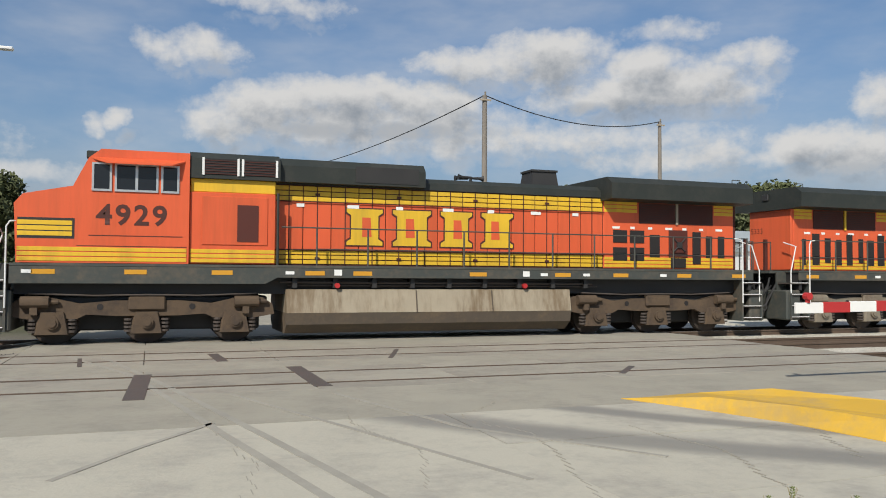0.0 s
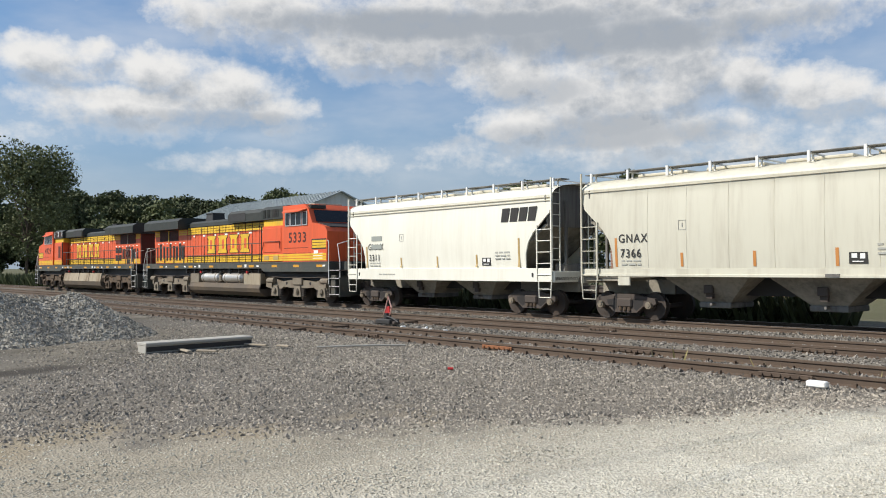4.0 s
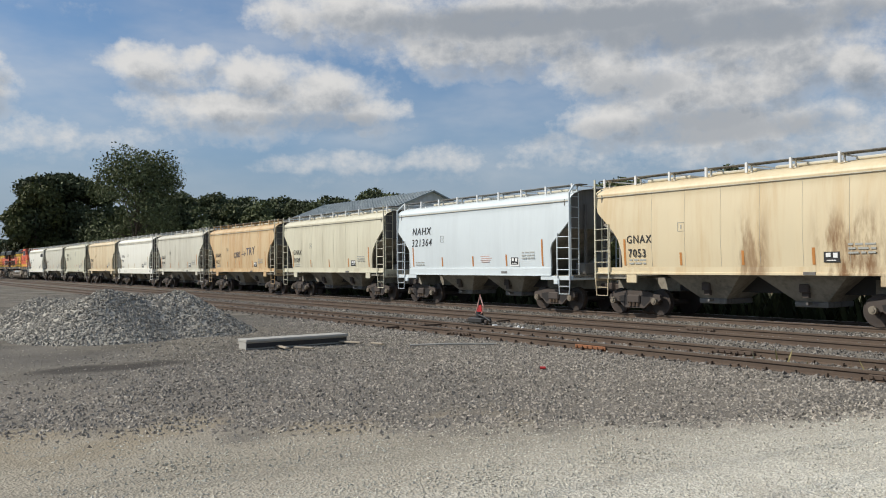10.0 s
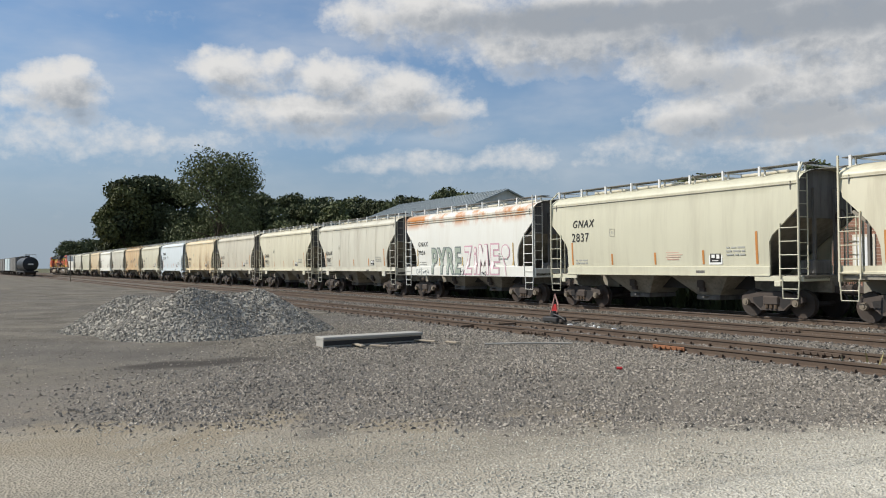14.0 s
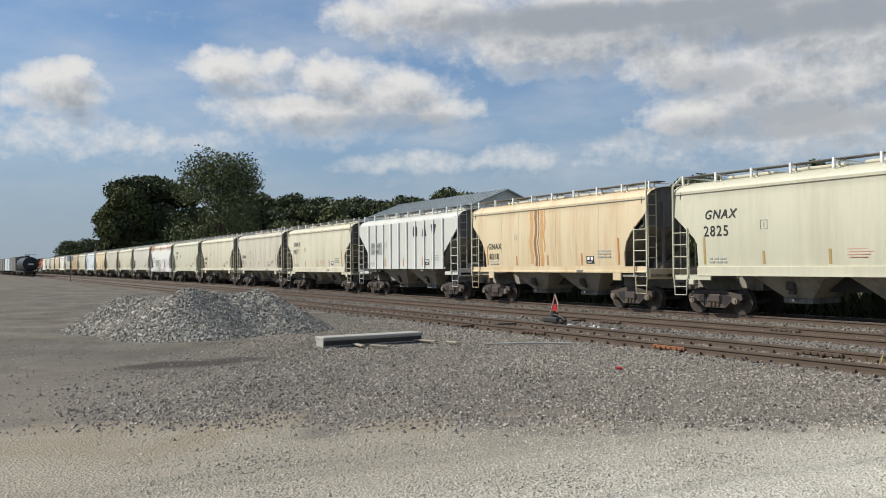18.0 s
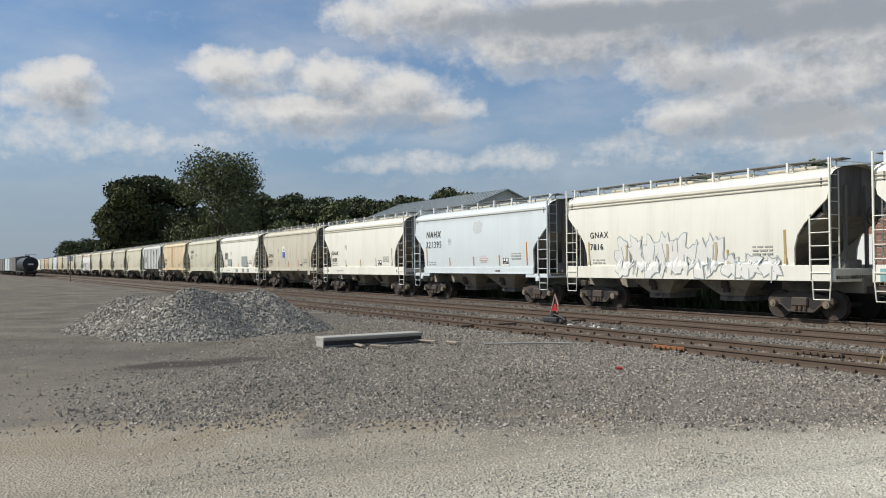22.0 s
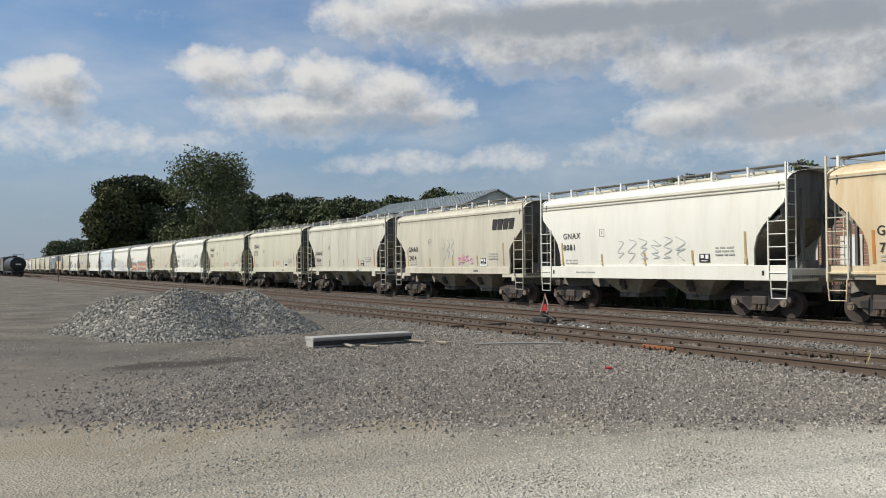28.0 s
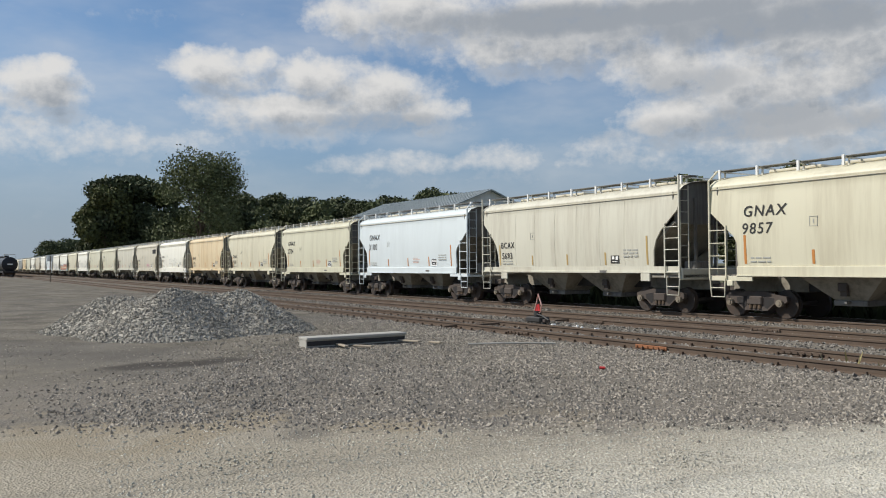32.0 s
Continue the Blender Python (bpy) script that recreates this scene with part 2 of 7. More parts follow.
def words(text, size, lean=0.0, weight=0.0):
    """A flat mesh of lettering in the x-z plane, facing -y, its first letter's foot at the origin."""
    cu = bpy.data.curves.new("lettering", "FONT")
    cu.body, cu.size, cu.shear, cu.offset, cu.resolution_u, cu.space_character = text, size, lean, weight, 3, 1.18
    ob = bpy.data.objects.new("lettering", cu)
    me = ob.to_mesh().copy()
    ob.to_mesh_clear()
    bpy.data.objects.remove(ob)
    me.transform(Matrix.Rotation(radians(90), 4, "X"))
    me.name = "lettering"
    return me


# ---- materials ----
def stuff(name, base, rough=0.7, metal=0.0, spread=0.25, scale=3.0, grain=60.0, bump=0.15, dirt=None, dirt_amount=0.0, streak=False, each=0.0, spec=0.4):
    """A weathered surface: two scales of tone, fine relief, and dirt or rust of its own shape."""
    m = bpy.data.materials.new(name)
    m.use_nodes = True
    t = m.node_tree
    p = t.nodes["Principled BSDF"]
    co = t.nodes.new("ShaderNodeTexCoord").outputs["Object"]
    info = t.nodes.new("ShaderNodeObjectInfo")
    shift = vcalc(t, "SCALE", (37.0, 11.0, 23.0))
    t.links.new(info.outputs["Random"], shift.node.inputs["Scale"])
    co = vcalc(t, "ADD", co, shift)
    broad = cloud_noise(t, co, scale, 4)
    small = cloud_noise(t, co, grain, 3)
    tone = calc(t, "MULTIPLY_ADD", calc(t, "ADD", calc(t, "MULTIPLY", broad, .65), calc(t, "MULTIPLY", small, .35)), 2 * spread, 1 - spread)
    if each:
        tone = calc(t, "MULTIPLY", tone, calc(t, "MULTIPLY_ADD", info.outputs["Random"], 2 * each, 1 - each))
    shade = t.nodes.new("ShaderNodeVectorMath")
    shade.operation = "SCALE"
    shade.inputs[0].default_value = base
    t.links.new(tone, shade.inputs["Scale"])
    colour = shade.outputs[0]
    if dirt:
        d = cloud_noise(t, co, 1.0, 6, 0.65, (1.3, 1.3, 0.12) if streak else (1.2, 1.2, 1.2))
        d2 = cloud_noise(t, co, 9.0, 4, 0.6, (1, 1, .08) if streak else (1, 1, 1))
        f = calc(t, "MULTIPLY", ramp(t, calc(t, "ADD", calc(t, "MULTIPLY", d, .7), calc(t, "MULTIPLY", d2, .3)), .42, .68), dirt_amount)
        colour = blend(t, f, colour, dirt)
    t.links.new(colour, p.inputs["Base Color"])
    p.inputs["Metallic"].default_value = metal
    p.inputs["Specular IOR Level"].default_value = spec
    t.links.new(calc(t, "MULTIPLY_ADD", broad, 0.3, rough - .15, True), p.inputs["Roughness"])
    if bump:
        b = t.nodes.new("ShaderNodeBump")
        b.inputs["Strength"].default_value, b.inputs["Distance"].default_value = bump, 0.02
        t.links.new(small, b.inputs["Height"])
        t.links.new(b.outputs[0], p.inputs["Normal"])
    return m


M = {}
for nm, base, kw in [
        ("orange", (.70, .115, .04), dict(rough=.45, spread=.1, scale=1.2, dirt=(.42, .085, .03), dirt_amount=.5, streak=True, bump=.03)),
        ("yellow", (.74, .46, .03), dict(rough=.5, spread=.12, dirt=(.40, .26, .04), dirt_amount=.5, streak=True, bump=.03)),
        ("dark_green", (.024, .029, .025), dict(rough=.6, spread=.2, dirt=(.06, .055, .045), dirt_amount=.4, bump=.05)),
        ("frame_grey", (.055, .062, .056), dict(rough=.65, spread=.25, dirt=(.16, .12, .08), dirt_amount=.5)),
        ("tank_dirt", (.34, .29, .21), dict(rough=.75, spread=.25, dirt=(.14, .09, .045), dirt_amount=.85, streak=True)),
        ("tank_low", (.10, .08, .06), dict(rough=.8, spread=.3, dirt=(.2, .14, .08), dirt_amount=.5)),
        ("truck_brown", (.105, .072, .045), dict(rough=.85, spread=.4, scale=2, dirt=(.045, .034, .028), dirt_amount=.8)),
        ("truck_silver", (.21, .18, .135), dict(rough=.7, spread=.3, dirt=(.13, .09, .06), dirt_amount=.7)),
        ("truck_dark", (.075, .061, .052), dict(rough=.8, spread=.4, dirt=(.07, .05, .04), dirt_amount=.6)),
        ("wheel_steel", (.055, .045, .038), dict(rough=.65, metal=.2, spread=.4, dirt=(.10, .06, .04), dirt_amount=.5)),
        ("black_steel", (.032, .031, .030), dict(rough=.6, spread=.3)),
        ("grille", (.022, .019, .018), dict(rough=.7, spread=.2)),
        ("dark_red", (.085, .022, .015), dict(rough=.7, spread=.2)),
        ("silver_tank", (.62, .60, .56), dict(rough=.35, metal=.6, spread=.15, dirt=(.3, .24, .18), dirt_amount=.4)),
        ("white_rail", (.75, .75, .72), dict(rough=.5, spread=.1)),
        ("window_frame", (.6, .6, .58), dict(rough=.35, metal=.7, spread=.1)),
        ("white_label", (.8, .8, .76), dict(rough=.5, spread=.08)),
        ("amber", (.62, .30, .03), dict(rough=.35, spread=.1)),
        ("letter_black", (.03, .028, .026), dict(rough=.6, spread=.1)),
        ("letter_brown", (.075, .025, .018), dict(rough=.6, spread=.1)),
        ("letter_grey", (.38, .38, .34), dict(rough=.6, spread=.1)),
        ("stripe_orange", (.52, .22, .06), dict(rough=.5, spread=.25)),
        ("stripe_tan", (.44, .31, .12), dict(rough=.5, spread=.25)),
        ("red", (.45, .03, .03), dict(rough=.4, spread=.15)),
        # dirty grey; the shade of the car ends is mixed into the tone
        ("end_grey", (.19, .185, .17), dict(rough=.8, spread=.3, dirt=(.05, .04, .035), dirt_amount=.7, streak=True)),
        # grimed cream, darkened as if shaded from above
        ("bay_dark", (.29, .265, .215), dict(rough=.85, spread=.3, dirt=(.09, .08, .068), dirt_amount=.7)),
        ("rail_rust", (.105, .074, .052), dict(rough=.75, spread=.3, scale=2, dirt=(.07, .046, .034), dirt_amount=.6)),
        ("rail_head", (.38, .33, .29), dict(rough=.3, metal=.8, spread=.2)),
        ("orange_rust", (.26, .11, .05), dict(rough=.85, spread=.35)),
        ("tie_wood", (.11, .085, .065), dict(rough=.9, spread=.35, each=.3, dirt=(.2, .18, .15), dirt_amount=.5)),
        ("concrete", (.46, .43, .345), dict(rough=.85, spread=.16, scale=.5, grain=25, dirt=(.27, .25, .22), dirt_amount=.55, bump=.25)),
        ("panel_concrete", (.33, .305, .245), dict(rough=.85, spread=.18, scale=.7, grain=30, dirt=(.20, .18, .155), dirt_amount=.6, each=.06)),
        ("asphalt", (.34, .315, .25), dict(rough=.9, spread=.2, scale=1, dirt=(.22, .205, .17), dirt_amount=.5, bump=.4)),
        ("tar", (.10, .085, .075), dict(rough=.7, spread=.3)),
        # one tone for slab cracks and the painted wire shadows
        ("crack_and_shade", (.315, .295, .245), dict(rough=.85, spread=.3, dirt=(.39, .365, .3), dirt_amount=.6)),
        ("kerb_yellow", (.62, .37, .04), dict(rough=.75, spread=.2, scale=2, dirt=(.40, .29, .13), dirt_amount=.6)),
        ("stone", (.30, .285, .26), dict(rough=.9, spread=.3, scale=8, each=.2)),
        ("slab_white", (.38, .365, .325), dict(rough=.8, spread=.15, dirt=(.4, .38, .34), dirt_amount=.4)),
        ("wood_grey", (.34, .29, .22), dict(rough=.85, spread=.25)),
        ("pole_wood", (.23, .205, .175), dict(rough=.9, spread=.3, scale=1.5, dirt=(.16, .14, .12), dirt_amount=.6, streak=True)),
        ("cable", (.03, .03, .03), dict(rough=.6, spread=.1, bump=0)),
        ("shed_roof", (.38, .42, .42), dict(rough=.55, metal=.25, spread=.15, scale=.4, dirt=(.26, .29, .29), dirt_amount=.4)),
        ("shed_wall", (.66, .68, .66), dict(rough=.7, spread=.1, scale=.4, dirt=(.45, .44, .38), dirt_amount=.5, streak=True)),
        ("shed_low", (.52, .60, .60), dict(rough=.7, spread=.14, scale=.3, dirt=(.30, .36, .36), dirt_amount=.6)),
        ("brick_wall", (.27, .14, .095), dict(rough=.9, spread=.2, scale=1)),
        ("shop_cream", (.62, .58, .48), dict(rough=.8, spread=.12)),
        ("brown_roof", (.14, .11, .09), dict(rough=.9, spread=.2)),
        ("house_white", (.74, .74, .72), dict(rough=.8, spread=.1)),
        ("bark", (.10, .075, .055), dict(rough=.95, spread=.35, scale=6)),
        ("car_red", (.36, .03, .03), dict(rough=.3, spread=.08)),
        ("car_blue", (.03, .04, .10), dict(rough=.3, spread=.08)),
        ("boxcar_red", (.20, .06, .045), dict(rough=.8, spread=.2, dirt=(.10, .05, .04), dirt_amount=.5, streak=True)),
        ("tank_black", (.02, .021, .023), dict(rough=.5, spread=.25)),
        ("weed_dry", (.26, .22, .10), dict(rough=.9, spread=.3)),
        ("weed_green", (.14, .17, .05), dict(rough=.9, spread=.3)),
]:
    M[nm] = stuff(nm, base, **kw)
# darker wheel paths worn into the slabs where vehicles turn
ct = M["concrete"].node_tree
cs = ct.nodes.new("ShaderNodeSeparateXYZ")
ct.links.new(ct.nodes.new("ShaderNodeTexCoord").outputs["Object"], cs.inputs[0])
bow = calc(ct, "POWER", calc(ct, "SUBTRACT", 11.0, cs.outputs[1]), 1.6)
lane = calc(ct, "SUBTRACT", cs.outputs[0], calc(ct, "MULTIPLY", bow, .3))
wear = None
for c0, wd in ((2.35, .85), (4.5, .5)):
    one = ramp(ct, calc(ct, "ABSOLUTE", calc(ct, "SUBTRACT", lane, c0)), wd, wd * .25)
    wear = one if wear is None else calc(ct, "MAXIMUM", wear, one)
cp = ct.nodes["Principled BSDF"]
old = cp.inputs["Base Color"].links[0].from_socket
ct.links.new(blend(ct, calc(ct, "MULTIPLY", wear, .8), old, (.2, .19, .168)), cp.inputs["Base Color"])
# side paint of the hopper cars
for nm, base, dirt, amount in [
        ("cream", (.64, .605, .455), (.42, .37, .26), .5), ("pale", (.60, .58, .475), (.41, .37, .29), .6), ("olive", (.595, .575, .435), (.42, .39, .29), .45),
        ("grey_cream", (.585, .545, .43), (.36, .325, .26), .5), ("white", (.79, .775, .675), (.60, .56, .45), .35), ("blue_white", (.64, .695, .70), (.50, .54, .54), .3), ("ribbed_white", (.60, .61, .56), (.48, .44, .36), .45),
        ("tan", (.68, .565, .37), (.50, .32, .14), .55), ("ochre", (.62, .47, .27), (.46, .24, .09), .75), ("rust_tan", (.69, .585, .385), (.56, .38, .18), .5)]:
    M[nm] = stuff(nm + "_paint", base, rough=.5, spread=.08, scale=.8, grain=90, bump=.02, dirt=dirt, dirt_amount=amount, streak=True, spec=.4)

M["stencil_red"] = stuff("stencil_red", (.56, .34, .27), rough=.7)
M["rust_streak"] = stuff("rust_streak", (.55, .31, .12), rough=.8, dirt=(.62, .47, .25), dirt_amount=.8, streak=True)
M["target_pink"] = stuff("target_pink", (.60, .30, .24), rough=.6, dirt=(.62, .58, .52), dirt_amount=.7)
M["white_rusted"] = stuff("white_rusted_paint", (.72, .72, .66), rough=.6, spread=.08, scale=.8, grain=90, bump=.02, dirt=(.58, .55, .46), dirt_amount=.35, streak=True, spec=.3)
rt = M["white_rusted"].node_tree
rs_ = rt.nodes.new("ShaderNodeSeparateXYZ")
rco = rt.nodes.new("ShaderNodeTexCoord").outputs["Object"]
rt.links.new(rco, rs_.inputs[0])
patchy = ramp(rt, calc(rt, "ADD", cloud_noise(rt, rco, .9, 6, .65, (1, 1, .6)), calc(rt, "MULTIPLY", ramp(rt, rs_.outputs[0], -2.5, -5.5), .16)), .43, .66)
band = calc(rt, "MULTIPLY", ramp(rt, rs_.outputs[2], 3.45, 3.95), ramp(rt, rs_.outputs[2], 4.42, 4.2))
rp = rt.nodes["Principled BSDF"]
rt.links.new(blend(rt, calc(rt, "MULTIPLY", patchy, band), rp.inputs["Base Color"].links[0].from_socket, (.50, .20, .05)), rp.inputs["Base Color"])
# brown seepage in upright runs below two hatches
st_ = M["rust_tan"].node_tree
so = st_.nodes.new("ShaderNodeTexCoord").outputs["Object"]
ss_ = st_.nodes.new("ShaderNodeSeparateXYZ")
st_.links.new(so, ss_.inputs[0])
runs = ramp(st_, cloud_noise(st_, so, 2.2, 6, .65, (1, .3, .22)), .40, .60)
near = None
for c0, wd, w in ((.35, .75, .75), (3.2, 1.3, 1.0)):
    one = calc(st_, "MULTIPLY", ramp(st_, calc(st_, "ABSOLUTE", calc(st_, "SUBTRACT", ss_.outputs[0], c0)), wd, wd * .3), w)
    near = one if near is None else calc(st_, "MAXIMUM", near, one)
sp_ = st_.nodes["Principled BSDF"]
st_.links.new(blend(st_, calc(st_, "MULTIPLY", calc(st_, "MULTIPLY", runs, near), ramp(st_, ss_.outputs[2], 3.6, 2.2)), sp_.inputs["Base Color"].links[0].from_socket, (.23, .125, .055)), sp_.inputs["Base Color"])
glass = bpy.data.materials.new("dark_glass")
glass.use_nodes = True
gp = glass.node_tree.nodes["Principled BSDF"]
gp.inputs["Base Color"].default_value, gp.inputs["Roughness"].default_value, gp.inputs["Metallic"].default_value = (.015, .017, .02, 1), .06, 0
M["glass"] = glass


def leaf_material(name, base):
    m = bpy.data.materials.new(name)
    m.use_nodes = True
    t = m.node_tree
    p = t.nodes["Principled BSDF"]
    isl = t.nodes.new("ShaderNodeNewGeometry").outputs["Random Per Island"]
    info = t.nodes.new("ShaderNodeObjectInfo").outputs["Random"]
    v = t.nodes.new("ShaderNodeVectorMath")
    v.operation = "SCALE"
    v.inputs[0].default_value = base
    t.links.new(calc(t, "MULTIPLY", calc(t, "MULTIPLY_ADD", isl, .9, .55), calc(t, "MULTIPLY_ADD", info, .4, .8)), v.inputs["Scale"])
    t.links.new(v.outputs[0], p.inputs["Base Color"])
    p.inputs["Roughness"].default_value, p.inputs["Specular IOR Level"].default_value = .7, .2
    return m


M["leaf"] = leaf_material("leaf_green", (.115, .13, .06))
M["leaf_dark"] = leaf_material("leaf_dark", (.085, .10, .048))
M["leaf_yellow"] = leaf_material("leaf_yellowing", (.115, .125, .048))
M["weed_leaf"] = leaf_material("weed_leaf", (.16, .15, .06))


def gravel_material(name, base, low, high):
    """Loose stones that differ in tone from one to the next."""
    m = bpy.data.materials.new(name)
    m.use_nodes = True
    t = m.node_tree
    p = t.nodes["Principled BSDF"]
    isl = t.nodes.new("ShaderNodeNewGeometry").outputs["Random Per Island"]
    co = t.nodes.new("ShaderNodeTexCoord").outputs["Object"]
    n = cloud_noise(t, co, .35, 4)
    v = t.nodes.new("ShaderNodeVectorMath")
    v.operation = "SCALE"
    v.inputs[0].default_value = base
    t.links.new(calc(t, "MULTIPLY", calc(t, "MULTIPLY_ADD", isl, high - low, low), calc(t, "MULTIPLY_ADD", n, .8, .6)), v.inputs["Scale"])
    t.links.new(v.outputs[0], p.inputs["Base Color"])
    p.inputs["Roughness"].default_value = .9
    return m


M["ballast"] = gravel_material("ballast_stones", (.14, .126, .108), .35, 2.1)
M["gravel"] = gravel_material("dark_gravel_stones", (.265, .236, .194), .42, 1.55)
M["limestone"] = gravel_material("limestone_chips", (.50, .472, .39), .7, 1.12)
M["pile_stone"] = gravel_material("pile_stones", (.285, .265, .222), .45, 1.5)
# ---- ground, road and tracks ----
def ground_material():
    m = bpy.data.materials.new("ground")
    m.use_nodes = True
    t = m.node_tree
    p = t.nodes["Principled BSDF"]
    co = t.nodes.new("ShaderNodeTexCoord").outputs["Object"]
    s = t.nodes.new("ShaderNodeSeparateXYZ")
    t.links.new(co, s.inputs[0])
    x, y = s.outputs[0], s.outputs[1]
    n1, n2, n3 = cloud_noise(t, co, .12, 4), cloud_noise(t, co, 1.1, 5), cloud_noise(t, co, 16, 3, .7)
    vor = t.nodes.new("ShaderNodeTexVoronoi")
    vor.inputs["Scale"].default_value = 22
    t.links.new(co, vor.inputs["Vector"])
    n4 = cloud_noise(t, co, .5, 5, .6)
    cell = t.nodes.new("ShaderNodeTexVoronoi")
    cell.inputs["Scale"].default_value = 42
    t.links.new(co, cell.inputs["Vector"])
    tone = t.nodes.new("ShaderNodeSeparateXYZ")
    t.links.new(cell.outputs["Color"], tone.inputs[0])
    peb = calc(t, "MULTIPLY_ADD", tone.outputs[0], .65, calc(t, "MULTIPLY", n3, .35))
    wob = calc(t, "ADD", calc(t, "MULTIPLY_ADD", n2, 2.6, -1.3), calc(t, "MULTIPLY_ADD", n4, 5.0, -2.5))
    # pale limestone where vehicles park, dark gravel past it, brown dirt farther off
    edge = calc(t, "ADD", calc(t, "ADD", calc(t, "MULTIPLY_ADD", y, -.6, 11.0), x), wob)
    pale = calc(t, "MULTIPLY", ramp(t, edge, -.7, .8), .93)
    far = ramp(t, calc(t, "ADD", calc(t, "MULTIPLY", calc(t, "ADD", x, 13.5), -1), calc(t, "MULTIPLY_ADD", wob, 2.2, 0)), -1.0, 3.0)
    dark = blend(t, vor.outputs["Distance"], (.13, .116, .096), (.24, .214, .176))
    dirt = blend(t, ramp(t, calc(t, "MULTIPLY_ADD", n3, .3, calc(t, "MULTIPLY", n4, .7)), .36, .66), (.10, .09, .072), (.215, .192, .152))
    lime = blend(t, peb, (.41, .38, .305), (.82, .785, .675))
    lime = blend(t, calc(t, "MULTIPLY", ramp(t, x, -3.0, -7.5), .92), lime, blend(t, peb, (.19, .168, .125), (.40, .355, .275)))
    lime = blend(t, calc(t, "MULTIPLY", ramp(t, n2, .45, .62), .35), lime, (.36, .32, .25))
    c = blend(t, far, dark, dirt)
    c = blend(t, calc(t, "MULTIPLY", ramp(t, n1, .5, .6), .5), c, (.13, .12, .105))
    # weedy ground past the main track, darkened for the shade behind the train
    c = blend(t, calc(t, "MULTIPLY", ramp(t, y, 24, 30), .9), c, blend(t, n2, (.07, .075, .035), (.14, .135, .075)))
    c = blend(t, pale, c, lime)
    # brown sand washed over the pale strip, and one damp oily smear
    sand = calc(t, "MULTIPLY", ramp(t, calc(t, "SUBTRACT", n4, calc(t, "MULTIPLY", x, .012)), .57, .70), ramp(t, calc(t, "ABSOLUTE", calc(t, "ADD", edge, -.8)), 2.2, .4))
    c = blend(t, calc(t, "MULTIPLY", sand, .7), c, (.27, .225, .155))
    sx, sy = calc(t, "MULTIPLY_ADD", x, 1.4, 22.2), calc(t, "MULTIPLY_ADD", y, .62, -2.4)
    smear = calc(t, "ADD", calc(t, "ADD", calc(t, "MULTIPLY", sx, sx), calc(t, "MULTIPLY", sy, sy)), calc(t, "MULTIPLY_ADD", n2, 2.4, -1.2))
    c = blend(t, calc(t, "MULTIPLY", ramp(t, smear, 1.3, .1), .9), c, (.055, .048, .04))
    t.links.new(c, p.inputs["Base Color"])
    p.inputs["Roughness"].default_value = .95
    p.inputs["Specular IOR Level"].default_value = .2
    b = t.nodes.new("ShaderNodeBump")
    b.inputs["Strength"].default_value, b.inputs["Distance"].default_value = .6, .03
    t.links.new(calc(t, "ADD", calc(t, "MULTIPLY", n3, .35), calc(t, "ADD", calc(t, "MULTIPLY", vor.outputs["Distance"], .5), calc(t, "MULTIPLY", cell.outputs["Distance"], .9))), b.inputs["Height"])
    t.links.new(b.outputs[0], p.inputs["Normal"])
    return m


def relief(x, y):
    """Height of the open gravel."""
    n = noise.fractal(Vector((x * .16, y * .16, 0)), 1, 2, 4)
    fade = max(0.0, min(1.0, (12.0 - y) / 2.0)) * max(0.0, min(1.0, (-1.2 - x) / 1.5))
    return -.16 + .05 * n * fade


def lattice(xs, ys, height):
    b = Build()
    b.v = [(x, y, height(x, y)) for x in xs for y in ys]
    k = len(ys)
    b.f = [(i * k + j, (i + 1) * k + j, (i + 1) * k + j + 1, i * k + j + 1) for i in range(len(xs) - 1) for j in range(k - 1)]
    return b


gx = [-3000, -1200, -500, -250, -150, -100] + [-80 + i for i in range(0, 92)] + [14, 20, 40, 90, 250, 900, 3000]
gy = [-3000, -900, -250, -60, -20] + [-10 + i * .5 for i in range(0, 50)] + [16, 20, 25, 30, 40, 60, 120, 300, 900, 3000]
ground = tagged(new("ground", lattice(gx, gy, relief).mesh("ground", ground_material(), True)), "pale limestone gravel and dark ballast yard ground", "ground", kind="structure")

# three parallel tracks; rails stand on ties in ballast
RAIL = [(-.07, -.17), (.07, -.17), (.07, -.155), (.012, -.13), (.012, -.05), (.036, -.04), (.036, -.004), (.028, 0), (-.028, 0), (-.036, -.004), (-.036, -.04), (-.012, -.05), (-.012, -.13), (-.07, -.155)]
TIE = Build().box(-.12, .12, -1.3, 1.3, -.30, -.165, .02).mesh("tie", M["tie_wood"])
PLATE = Build().box(-.1, .1, -.17, .17, -.168, -.158).mesh("tie_plate", M["rail_rust"])
SPIKE = Build().box(-.02, .02, -.03, .03, -.16, -.10).mesh("spike", M["rail_rust"])
JOINT = Build().box(-.45, .45, -.06, -.03, -.13, -.05, .01)
for i in range(6):
    JOINT.cyl((-.38 + i * .152, -.085, -.09), (-.38 + i * .152, -.05, -.09), .022, 6)
JOINT = JOINT.mesh("joint_bar", M["rail_rust"])
RJOINT = JOINT.copy()
RJOINT.materials[0] = M["orange_rust"]
